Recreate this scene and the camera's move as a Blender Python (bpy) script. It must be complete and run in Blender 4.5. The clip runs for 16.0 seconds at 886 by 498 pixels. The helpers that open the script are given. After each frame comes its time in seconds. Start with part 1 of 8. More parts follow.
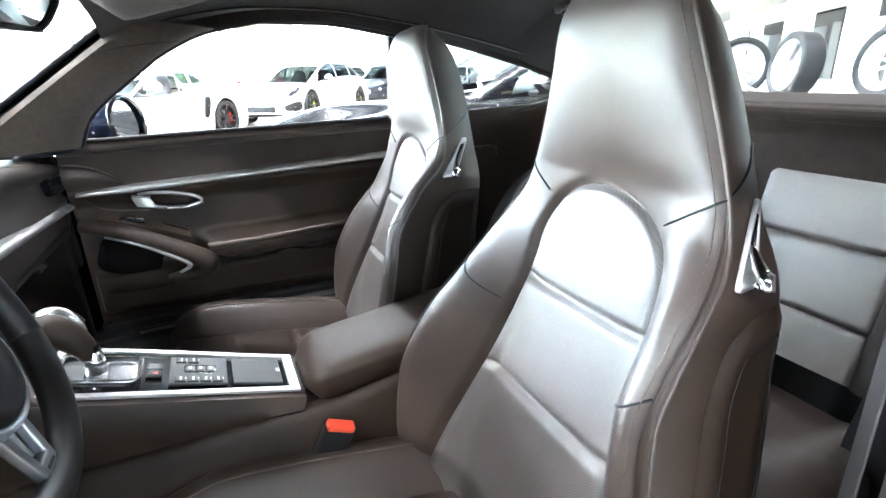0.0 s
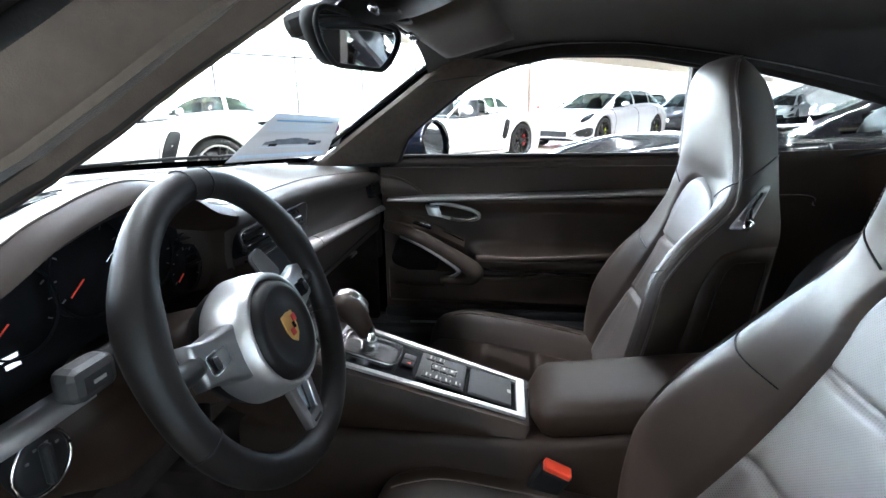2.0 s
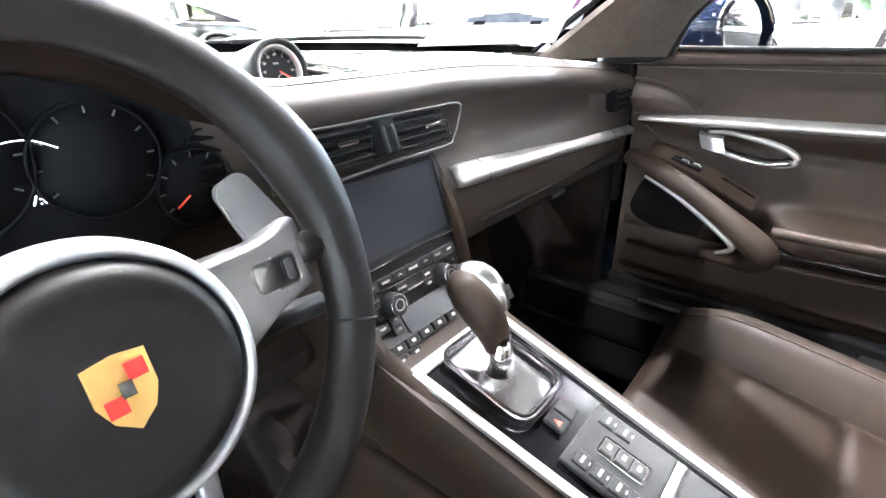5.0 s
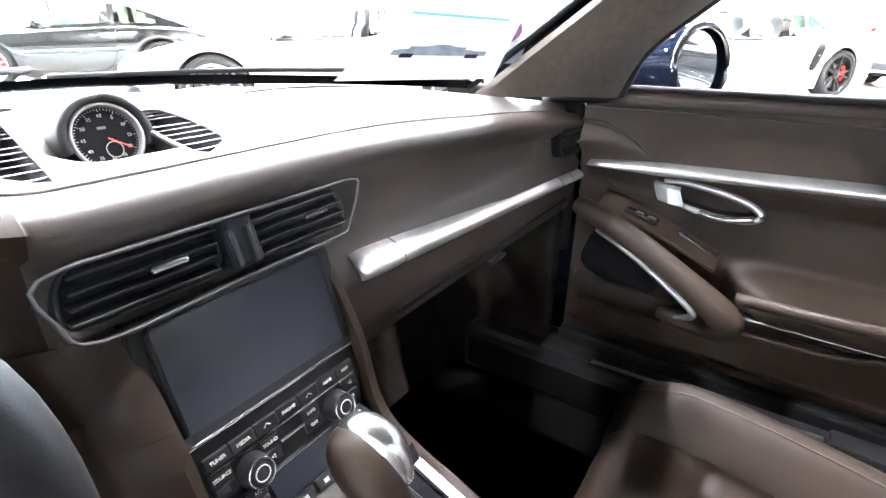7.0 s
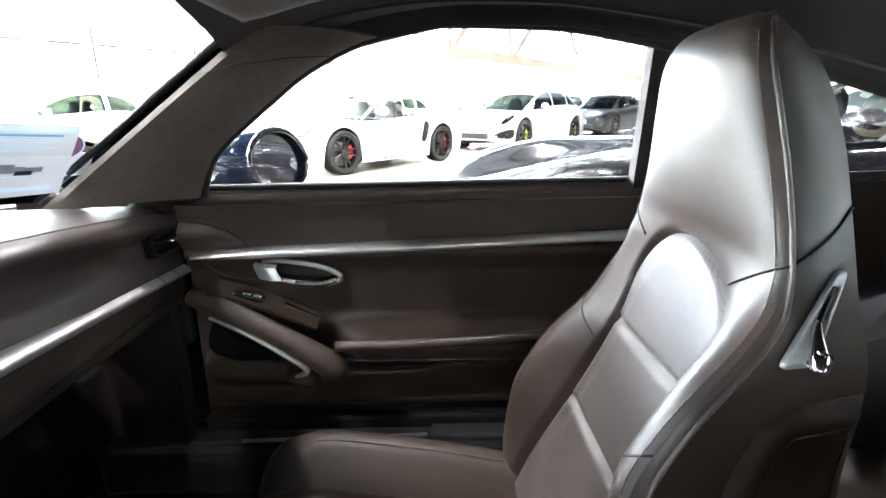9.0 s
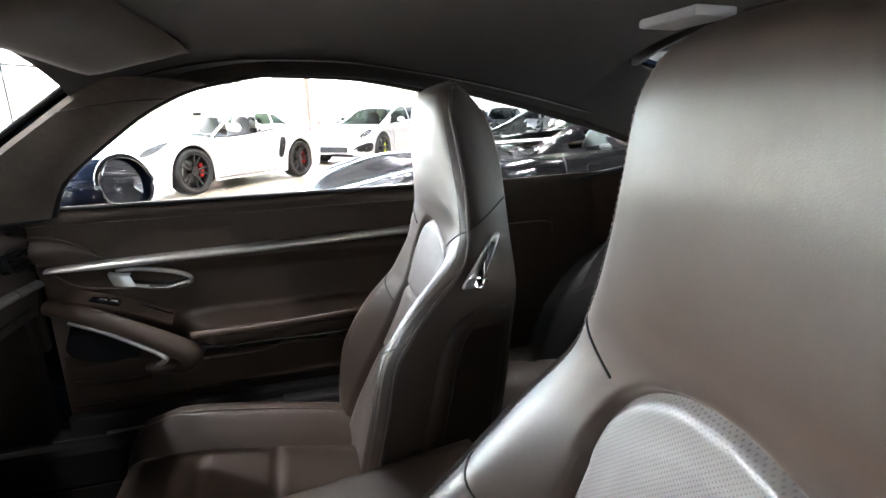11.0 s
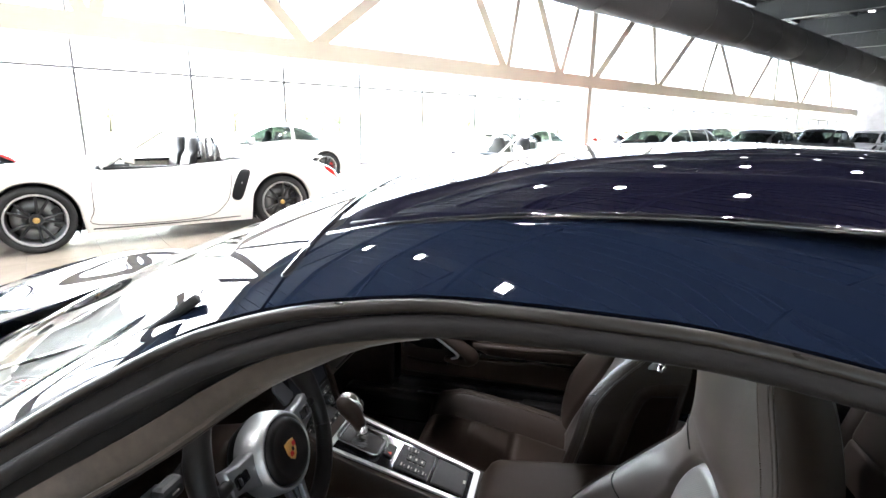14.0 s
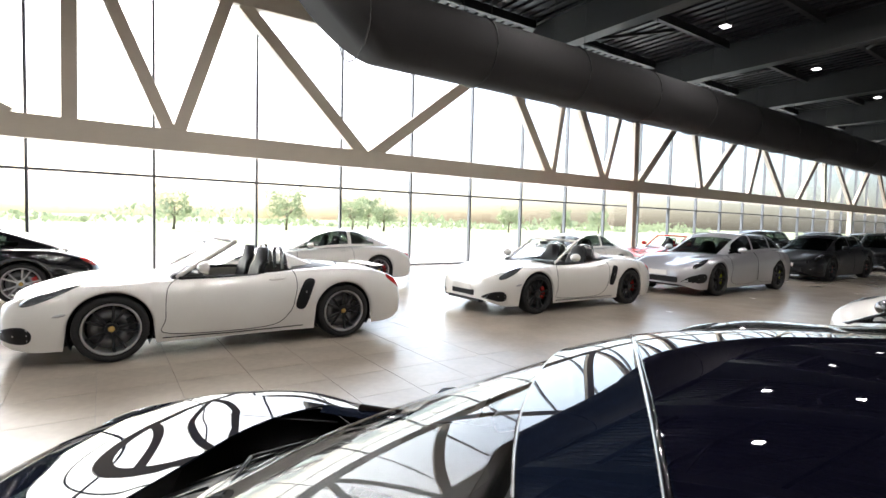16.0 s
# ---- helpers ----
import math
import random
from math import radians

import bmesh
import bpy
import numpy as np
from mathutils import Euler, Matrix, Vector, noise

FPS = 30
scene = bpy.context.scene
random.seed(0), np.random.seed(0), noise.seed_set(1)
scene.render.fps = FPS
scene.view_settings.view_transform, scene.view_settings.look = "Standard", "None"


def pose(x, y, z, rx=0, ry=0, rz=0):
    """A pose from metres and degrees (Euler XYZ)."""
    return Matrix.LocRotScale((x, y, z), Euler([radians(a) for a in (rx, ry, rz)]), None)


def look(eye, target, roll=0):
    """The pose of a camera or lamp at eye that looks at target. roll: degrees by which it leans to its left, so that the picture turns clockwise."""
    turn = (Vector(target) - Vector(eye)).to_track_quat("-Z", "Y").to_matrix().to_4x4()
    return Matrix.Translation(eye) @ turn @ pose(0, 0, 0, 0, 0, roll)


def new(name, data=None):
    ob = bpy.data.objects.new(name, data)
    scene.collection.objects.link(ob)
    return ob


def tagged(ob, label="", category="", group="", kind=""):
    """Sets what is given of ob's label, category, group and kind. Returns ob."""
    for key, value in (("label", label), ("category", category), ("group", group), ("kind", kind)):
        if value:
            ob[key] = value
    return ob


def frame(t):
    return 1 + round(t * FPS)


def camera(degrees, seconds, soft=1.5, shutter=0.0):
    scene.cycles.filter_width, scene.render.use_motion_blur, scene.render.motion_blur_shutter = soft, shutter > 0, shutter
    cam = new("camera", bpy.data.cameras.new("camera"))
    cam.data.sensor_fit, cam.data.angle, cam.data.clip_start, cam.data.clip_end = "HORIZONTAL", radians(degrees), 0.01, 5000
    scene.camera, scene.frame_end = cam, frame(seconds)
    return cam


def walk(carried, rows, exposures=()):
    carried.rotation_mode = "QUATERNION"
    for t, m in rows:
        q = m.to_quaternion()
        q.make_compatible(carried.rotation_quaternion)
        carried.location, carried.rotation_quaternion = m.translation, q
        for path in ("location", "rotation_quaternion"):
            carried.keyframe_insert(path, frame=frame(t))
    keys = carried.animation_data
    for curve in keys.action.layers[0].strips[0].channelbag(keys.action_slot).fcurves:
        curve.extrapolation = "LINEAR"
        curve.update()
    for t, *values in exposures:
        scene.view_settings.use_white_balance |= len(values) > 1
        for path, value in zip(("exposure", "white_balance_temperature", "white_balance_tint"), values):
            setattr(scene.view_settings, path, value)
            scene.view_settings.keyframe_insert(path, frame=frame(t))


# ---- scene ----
cam = camera(82.7, 16.0)
PATH = [
    (0, (0.481, -0.829, 0.995), (1.251, 0.897, 0.34), -1.7),
    (0.5, (0.44, -0.826, 0.97), (1.339, 0.865, 0.393), -1.9),
    (1, (0.425, -0.821, 0.985), (1.321, 0.876, 0.419), -1.9),
    (1.5, (0.431, -0.812, 0.999), (0.932, 1.045, 0.451), -1.1),
    (2, (0.504, -0.816, 1.009), (0.272, 1.093, 0.462), -0.4),
    (2.5, (0.639, -0.834, 1.039), (-0.311, 0.829, 0.464), -0.7),
    (3, (0.698, -0.791, 1.059), (-0.451, 0.69, 0.362), -0.1),
    (5.5, (0.434, -0.285, 0.905), (-0.713, 1.12, 0.062), -0.4),
    (6, (0.407, -0.226, 0.933), (-0.754, 1.169, 0.093), 0.0),
    (6.5, (0.419, -0.209, 0.951), (-0.738, 1.199, 0.128), 0.5),
    (7, (0.437, -0.207, 0.958), (-0.587, 1.306, 0.144), 0.5),
    (7.5, (0.462, -0.208, 0.974), (-0.318, 1.443, 0.157), 1.5),
    (8, (0.551, -0.200, 1.015), (-0.088, 1.523, 0.225), -0.6),
    (8.5, (0.592, -0.225, 1.002), (0.249, 1.651, 0.398), -0.5),
    (9, (0.613, -0.254, 1.009), (0.659, 1.67, 0.464), -0.2),
    (9.5, (0.638, -0.305, 1.011), (0.98, 1.599, 0.502), -0.4),
    (10, (0.65, -0.364, 1.019), (1.213, 1.484, 0.505), -0.9),
    (12.5, (0.726, -0.996, 1.126), (0.967, 0.927, 0.634), 0.2),
    (13, (0.722, -1.123, 1.171), (0.702, 0.812, 0.667), 0.4),
    (13.5, (0.721, -1.137, 1.212), (0.449, 0.777, 0.698), 0.6),
    (14, (0.695, -1.006, 1.320), (0.249, 0.885, 0.845), 1.2),
    (14.5, (0.639, -0.814, 1.408), (0.109, 1.095, 1.131), 1.0),
    (15, (0.576, -0.774, 1.445), (0.030, 1.142, 1.277), 1.2),
    (15.5, (0.479, -0.767, 1.470), (-0.074, 1.152, 1.351), 1.2),
    (16, (0.360, -0.935, 1.487), (-0.254, 0.965, 1.383), 1.5),
]
EXPO = [
    (0, 5.9, 5550, 9),
    (1.5, 5.12, 5450, 9),
    (3, 4.58, 5750, 11),
    (5.5, 7.0, 5900, 14),
    (6.5, 6.85, 5800, 14),
    (7.5, 6.15, 5750, 13),
    (9, 5.45, 5850, 12),
    (10, 4.9, 5950, 12),
    (12.5, 5.02, 6200, 17),
    (13.5, 4.75, 5950, 16),
    (14.5, 3.35, 5950, 13),
    (16, 1.95, 6250, 16),
]

walk(cam, [(t, look(eye, target, roll)) for t, eye, target, roll in PATH], EXPO)

# ---- world, daylight, lamps ----
# car axes: x to the rear, y to the passenger side, z up; the glazed front runs along u, 52 degrees from x
ROW = radians(52)
UD, ND = Vector((math.cos(ROW), math.sin(ROW), 0)), Vector((-math.sin(ROW), math.cos(ROW), 0))


def hall(u, n, z=0.0):
    """A point of the hall: u along the glazed front, n towards it."""
    return UD * u + ND * n + Vector((0, 0, z))


def hall_pose(u, n, z=0.0, turn=0.0):
    return Matrix.Translation(hall(u, n, z)) @ Matrix.Rotation(ROW + radians(turn), 4, "Z")


world = bpy.data.worlds.new("world")
scene.world = world
world.use_nodes = True
wn = world.node_tree.nodes
sky = wn.new("ShaderNodeTexSky")
sky.sky_type, sky.sun_disc = "NISHITA", False
sky.sun_elevation, sky.sun_rotation = radians(42), radians(-60)
sky.air_density, sky.dust_density = 1.0, 4.0
wn["Background"].inputs["Strength"].default_value = 0.15
world.node_tree.links.new(sky.outputs[0], wn["Background"].inputs["Color"])


def area(name, m, sx, sy, watts, color=(1, 1, 1)):
    d = bpy.data.lights.new(name, "AREA")
    d.shape, d.size, d.size_y, d.energy, d.color = "RECTANGLE", sx, sy, watts, color
    ob = new(name, d)
    ob.matrix_world = m
    return ob


sun = bpy.data.lights.new("sun", "SUN")
sun.energy, sun.angle, sun.color = 5.0, radians(12), (1, 0.97, 0.93)
sun_ob = new("sun", sun)
sun_ob.matrix_world = look(hall(-60, 22, 60), hall(0, 14, 0))
# daylight in the openings of the glazed front and of the far glazed wall behind the car
area("front_daylight", look(hall(14, 14.5, 4.1), hall(14, 0, 3.2)), 62, 7.0, 900, (0.85, 0.93, 1.0))
area("back_daylight", look(hall(4, -14.4, 2.3), hall(4, 0, 1.2)), 34, 1.7, 55, (0.97, 0.98, 1.0))

# flood lamps hung under the roof, those round the cars
for k in range(-1, 3):
    for n, watts in ((-4.0, 8), (1.2, 18), (3.96, 26), (6.55, 15)):
        d = bpy.data.lights.new("flood_lamp", "AREA")
        d.shape, d.size, d.energy, d.color = "SQUARE", 0.2, watts, (1.0, 0.96, 0.89)
        new("flood_lamp", d).matrix_world = look(hall(1.45 + 6.03 * k, n, 7.0), hall(1.45 + 6.03 * k, n + 0.01, 0))

# ---- materials ----


def mat(name, col, rough=0.5, metal=0.0, var=0.12, scale=6.0, fine=90.0, bump=0.0, bscale=500.0, coat=0.0, rvar=0.06, spec=0.5,
        cells=False, sheen=0.0, crough=0.03):
    """A principled surface with colour varied at two scales, fine relief and uneven gloss."""
    m = bpy.data.materials.new(name)
    m.use_nodes = True
    n, l = m.node_tree.nodes, m.node_tree.links
    b = n["Principled BSDF"]
    b.inputs["Roughness"].default_value, b.inputs["Metallic"].default_value = rough, metal
    b.inputs["Specular IOR Level"].default_value = spec
    b.inputs["Coat Weight"].default_value, b.inputs["Coat Roughness"].default_value = coat, crough
    if sheen:
        b.inputs["Sheen Weight"].default_value, b.inputs["Sheen Roughness"].default_value = sheen, 0.4
    tc = n.new("ShaderNodeTexCoord")
    n1, n2 = n.new("ShaderNodeTexNoise"), n.new("ShaderNodeTexNoise")
    n1.inputs["Scale"].default_value, n1.inputs["Detail"].default_value = scale, 4
    n2.inputs["Scale"].default_value, n2.inputs["Detail"].default_value = fine, 3
    for k in (n1, n2):
        l.new(tc.outputs["Object"], k.inputs["Vector"])
    mix = n.new("ShaderNodeMath")
    mix.operation = "MULTIPLY_ADD"
    mix.inputs[1].default_value = 0.4
    l.new(n2.outputs["Fac"], mix.inputs[0])
    half = n.new("ShaderNodeMath")
    half.operation = "MULTIPLY"
    half.inputs[1].default_value = 0.6
    l.new(n1.outputs["Fac"], half.inputs[0])
    l.new(half.outputs[0], mix.inputs[2])
    ramp = n.new("ShaderNodeValToRGB")
    ramp.color_ramp.elements[0].position, ramp.color_ramp.elements[1].position = 0.3, 0.7
    ramp.color_ramp.elements[0].color = (*[c * (1 - var) for c in col], 1)
    ramp.color_ramp.elements[1].color = (*[min(1, c * (1 + var)) for c in col], 1)
    l.new(mix.outputs[0], ramp.inputs[0])
    l.new(ramp.outputs[0], b.inputs["Base Color"])
    if rvar:
        mr = n.new("ShaderNodeMapRange")
        mr.inputs["To Min"].default_value, mr.inputs["To Max"].default_value = max(0.0, rough - rvar), min(1.0, rough + rvar)
        l.new(n1.outputs["Fac"], mr.inputs["Value"])
        l.new(mr.outputs[0], b.inputs["Roughness"])
    if bump:
        bp = n.new("ShaderNodeBump")
        bp.inputs["Strength"].default_value, bp.inputs["Distance"].default_value = bump, 0.001
        tex = n.new("ShaderNodeTexVoronoi" if cells else "ShaderNodeTexNoise")
        tex.inputs["Scale"].default_value = bscale
        l.new(tc.outputs["Object"], tex.inputs["Vector"])
        l.new(tex.outputs["Distance" if cells else "Fac"], bp.inputs["Height"])
        l.new(bp.outputs[0], b.inputs["Normal"])
    return m


def glow(name, col, strength):
    m = bpy.data.materials.new(name)
    m.use_nodes = True
    b = m.node_tree.nodes["Principled BSDF"]
    b.inputs["Base Color"].default_value = (*col, 1)
    b.inputs["Emission Color"].default_value, b.inputs["Emission Strength"].default_value = (*col, 1), strength
    return m


def glass(name, col=(1, 1, 1), rough=0.0):
    """Thin clear glass: see-through with a real surface reflection."""
    m = bpy.data.materials.new(name)
    m.use_nodes = True
    n, l = m.node_tree.nodes, m.node_tree.links
    n.remove(n["Principled BSDF"])
    tr, gl, mx, lw = n.new("ShaderNodeBsdfTransparent"), n.new("ShaderNodeBsdfGlossy"), n.new("ShaderNodeMixShader"), n.new("ShaderNodeLayerWeight")
    tr.inputs["Color"].default_value = (*col, 1)
    gl.inputs["Roughness"].default_value = rough
    pw, ma = n.new("ShaderNodeMath"), n.new("ShaderNodeMath")
    pw.operation, ma.operation = "POWER", "MULTIPLY_ADD"
    lw.inputs["Blend"].default_value = 0.5
    pw.inputs[1].default_value, ma.inputs[1].default_value, ma.inputs[2].default_value = 5.0, 0.94, 0.05
    l.new(lw.outputs["Facing"], pw.inputs[0])
    l.new(pw.outputs[0], ma.inputs[0])
    l.new(ma.outputs[0], mx.inputs[0])
    l.new(tr.outputs[0], mx.inputs[1])
    l.new(gl.outputs[0], mx.inputs[2])
    l.new(mx.outputs[0], n["Material Output"].inputs["Surface"])
    return m


def perforated(name, col, rough, spec=0.8, coat=0.5, axes=("Y", "Z")):
    """Leather pierced by a regular field of small dark holes."""
    m = mat(name, col, rough, var=0.12, bump=0.12, bscale=900, cells=True, spec=spec, coat=coat, crough=0.60)
    n, l = m.node_tree.nodes, m.node_tree.links
    b = n["Principled BSDF"]
    tc = next(k for k in n if k.type == "TEX_COORD")
    v = n.new("ShaderNodeTexVoronoi")
    v.voronoi_dimensions = "2D"
    v.inputs["Scale"].default_value, v.inputs["Randomness"].default_value = 330, 0.0
    sx, cx, turn = n.new("ShaderNodeSeparateXYZ"), n.new("ShaderNodeCombineXYZ"), n.new("ShaderNodeVectorRotate")
    l.new(tc.outputs["Object"], sx.inputs[0])
    l.new(sx.outputs[axes[0]], cx.inputs["X"])
    l.new(sx.outputs[axes[1]], cx.inputs["Y"])
    turn.rotation_type = "Z_AXIS"
    turn.inputs["Angle"].default_value = radians(45)
    l.new(cx.outputs[0], turn.inputs["Vector"])
    l.new(turn.outputs[0], v.inputs["Vector"])
    r = n.new("ShaderNodeMapRange")
    r.inputs["From Min"].default_value, r.inputs["From Max"].default_value = 0.15, 0.28
    r.inputs["To Min"].default_value = 0.55
    l.new(v.outputs["Distance"], r.inputs["Value"])
    mul = n.new("ShaderNodeMix")
    mul.data_type, mul.blend_type = "RGBA", "MULTIPLY"
    mul.inputs["Factor"].default_value = 1
    old = b.inputs["Base Color"].links[0].from_socket
    l.new(old, mul.inputs["A"])
    l.new(r.outputs[0], mul.inputs["B"])
    l.new(mul.outputs["Result"], b.inputs["Base Color"])
    for name, full in (("Coat Weight", coat), ("Specular IOR Level", spec)):
        k = n.new("ShaderNodeMath")
        k.operation = "MULTIPLY"
        k.inputs[1].default_value = full
        l.new(r.outputs[0], k.inputs[0])
        l.new(k.outputs[0], b.inputs[name])
    return m


LEATHER = mat("brown_leather", (0.031, 0.0195, 0.0135), 0.46, var=0.15, bump=0.07, bscale=900, cells=True, spec=0.68, coat=0.38, crough=0.50)
LEATHER_REAR = mat("rear_leather", (0.028, 0.0195, 0.0145), 0.48, var=0.16, bump=0.07, bscale=900, cells=True, spec=0.6, coat=0.2, crough=0.45)
# matt brown leather, its colour darkened to stand in for shade low in the cabin
LEATHER_SHADED = mat("shaded_matt_leather", (0.0172, 0.0104, 0.0067), 0.52, var=0.18, bump=0.07, bscale=900, cells=True, spec=0.20)
LEATHER_DOOR = mat("door_leather", (0.032, 0.0215, 0.0155), 0.52, var=0.16, bump=0.07, bscale=900, cells=True, spec=0.32)
LEATHER_TOP = mat("dash_leather", (0.034, 0.025, 0.019), 0.50, var=0.12, bump=0.07, bscale=900, cells=True, spec=0.6, coat=0.10, crough=0.42)
# wheel leather colour lowered in place of a shadow from the open driver's side
RIM_LEATHER = mat("shaded_wheel_leather", (0.0075, 0.0062, 0.0056), 0.46, var=0.18, bump=0.06, bscale=900, cells=True, spec=0.22)
PERF = perforated("perforated_leather", (0.034, 0.0225, 0.0162), 0.58, 1.0, 1.0)
PERF.node_tree.nodes["Principled BSDF"].inputs["IOR"].default_value = 1.56
PERF_CUSHION = perforated("perforated_cushion_leather", (0.026, 0.0155, 0.0096), 0.55, 0.40, 0.05, ("X", "Y"))
LEATHER_CUSHION = mat("cushion_leather", (0.026, 0.0160, 0.0104), 0.52, var=0.15, bump=0.07, bscale=900, cells=True, spec=0.5, coat=0.05, crough=0.5)
LEATHER_SEAM = mat("seam_thread", (0.075, 0.058, 0.048), 0.7, bump=0.5, bscale=800)
CLOTH = mat("headliner_cloth", (0.020, 0.016, 0.014), 0.95, var=0.25, scale=9, bump=0.4, bscale=1500, spec=0.2, sheen=0.3)
SUEDE = mat("pillar_suede", (0.056, 0.044, 0.035), 0.92, var=0.3, scale=8, bump=0.3, bscale=1200, spec=0.2, sheen=0.25)
CARPET = mat("dark_carpet", (0.016, 0.012, 0.010), 1.0, var=0.35, scale=30, fine=400, bump=0.8, bscale=600, spec=0.1)
CARPET_BEIGE = mat("worn_carpet", (0.10, 0.075, 0.055), 1.0, var=0.3, scale=30, fine=400, bump=0.8, bscale=600, spec=0.1)
ALU = mat("brushed_aluminium", (0.66, 0.66, 0.66), 0.24, 1.0, var=0.06, scale=20, fine=300, rvar=0.08)
SATIN = mat("satin_silver", (0.46, 0.46, 0.46), 0.42, 0.9, var=0.06, scale=10, fine=200)
SPOKE = mat("dark_satin_silver", (0.26, 0.26, 0.265), 0.36, 0.9, var=0.06, scale=10, fine=200)
TRIM = mat("satin_trim", (0.48, 0.47, 0.46), 0.33, 0.8, var=0.05, scale=10, fine=200)
BRONZE = mat("bronze_seal", (0.013, 0.0105, 0.0085), 0.30, 0.0, var=0.15, scale=20, fine=200, spec=0.30)
JAMB = mat("grey_bronze_seal", (0.036, 0.031, 0.026), 0.58, 0.0, var=0.10, scale=12, fine=150, spec=0.6)
CHROME = mat("chrome", (0.85, 0.85, 0.86), 0.08, 1.0, var=0.03, rvar=0.03)
PLASTIC = mat("black_plastic", (0.011, 0.011, 0.0115), 0.45, var=0.2, bump=0.15, bscale=1500, spec=0.20)
PIANO = mat("gloss_black", (0.006, 0.006, 0.007), 0.12, var=0.1, rvar=0.03, coat=0.5)
GREYPL = mat("grey_plastic", (0.026, 0.025, 0.025), 0.5, var=0.15, bump=0.1, bscale=1500, spec=0.35)
RUBBER = mat("seal_rubber", (0.009, 0.0085, 0.008), 0.42, var=0.2, scale=30, bump=0.1, bscale=300)
TYRE = mat("tyre_rubber", (0.012, 0.012, 0.012), 0.75, var=0.25, scale=15, bump=0.3, bscale=200)
SCREEN = mat("dark_screen", (0.008, 0.009, 0.013), 0.32, var=0.02, rvar=0.0, spec=0.45)
RED = mat("red_buckle", (0.75, 0.07, 0.03), 0.4, var=0.08)
BELT = mat("belt_webbing", (0.030, 0.028, 0.028), 0.8, var=0.15, fine=500, bump=0.6, bscale=900)
NAVY = mat("navy_metallic_paint", (0.006, 0.0095, 0.020), 0.45, 0.0, var=0.12, scale=3, fine=900, coat=1.0, rvar=0.02, spec=0.0, crough=0.015)
SUNGLASS = mat("sunroof_glass", (0.004, 0.004, 0.010), 0.5, var=0.1, coat=1.0, spec=0.0, crough=0.012)
BLACK_PAINT = mat("black_paint", (0.005, 0.005, 0.006), 0.15, var=0.1, coat=1.0, rvar=0.03)
WHITE_PAINT = mat("white_paint", (0.80, 0.78, 0.73), 0.25, var=0.03, scale=2, coat=1.0, rvar=0.03)
SILVER_PAINT = mat("silver_paint", (0.50, 0.50, 0.52), 0.3, 0.6, var=0.05, scale=2, fine=900, coat=1.0, rvar=0.03)
RED_PAINT = mat("red_paint", (0.55, 0.02, 0.015), 0.25, var=0.05, coat=1.0)
GREY_PAINT = mat("dark_grey_paint", (0.006, 0.006, 0.007), 0.3, 0.0, var=0.08, coat=0.6, spec=0.2)
BLACK_RIM = mat("black_rim", (0.012, 0.012, 0.013), 0.3, 0.2, var=0.15)
RIM_SILVER = mat("silver_rim", (0.55, 0.55, 0.56), 0.3, 0.9, var=0.05)
REDCAL = mat("red_caliper", (0.5, 0.02, 0.015), 0.4)
DISC = mat("brake_disc", (0.25, 0.25, 0.25), 0.4, 0.9)
TAIL = mat("tail_lamp", (0.45, 0.015, 0.012), 0.12, coat=1.0, var=0.2)
LAMPGLASS = mat("headlamp", (0.16, 0.17, 0.18), 0.1, 0.5, var=0.4, scale=30, coat=1.0)
GLASS = glass("clear_glass", (0.93, 0.96, 0.95))
QGLASS = glass("quarter_glass", (0.42, 0.45, 0.45))
TINT = glass("tinted_glass", (0.25, 0.28, 0.28))
DARKGLASS = mat("dark_car_glass", (0.012, 0.015, 0.016), 0.05, var=0.3, rvar=0.02, coat=1.0)
MIRROR = mat("mirror_glass", (0.92, 0.93, 0.93), 0.02, 1.0, var=0.01, rvar=0.0)
PAPER = mat("white_paper", (0.60, 0.60, 0.63), 0.7, var=0.03)
BLUEINK = mat("blue_ink", (0.12, 0.32, 0.60), 0.6)
PALEINK = mat("pale_blue_ink", (0.58, 0.69, 0.82), 0.6)
DARKINK = mat("dark_ink", (0.16, 0.18, 0.22), 0.6, var=0.4, scale=40)
PURPLE = mat("purple_sticker", (0.18, 0.06, 0.16), 0.5)
GOLD = mat("gold_enamel", (0.65, 0.42, 0.14), 0.3, 0.8)
DIM = mat("dim_print", (0.14, 0.14, 0.14), 0.6)
CREAM = mat("cream_ink", (0.34, 0.32, 0.29), 0.6)
LIT = glow("lit_white", (0.95, 0.97, 1.0), 0.045)
LITRED = glow("lit_red", (1.0, 0.10, 0.05), 0.005)
DIAL = mat("gauge_black", (0.006, 0.006, 0.007), 0.75, var=0.1, spec=0.12)
PILLAR_RUBBER = mat("pillar_rubber", (0.012, 0.0105, 0.010), 0.72, var=0.25, scale=20, bump=0.2, bscale=500, spec=0.2)
RUST = mat("rust_mat", (0.17, 0.055, 0.028), 1.0, var=0.3, scale=30, fine=300, bump=0.6, bscale=600)

# ---- mesh helpers ----


def link(name, me, material, parent=None, label="", smooth=True):
    if material is not None and not me.materials:
        me.materials.append(material)
    if smooth:
        me.shade_smooth()
    ob = new(name, me)
    if parent is not None:
        ob.parent = parent
    if label:
        ob["label"] = label
    return ob


def part(name, bm, material, parent=None, label="", smooth=False):
    """Links a bmesh as one mesh object under a thing or a part."""
    me = bpy.data.meshes.new(name)
    bmesh.ops.recalc_face_normals(bm, faces=bm.faces)
    bm.to_mesh(me)
    bm.free()
    ob = link(name, me, material, parent, label, False)
    if smooth:
        me.shade_smooth()
    return ob


def thing(name, label, category, m=None, group="", kind=""):
    ob = new(name)
    ob.empty_display_size = 0.2
    if m is not None:
        ob.matrix_world = m
    return tagged(ob, label, category, group, kind)


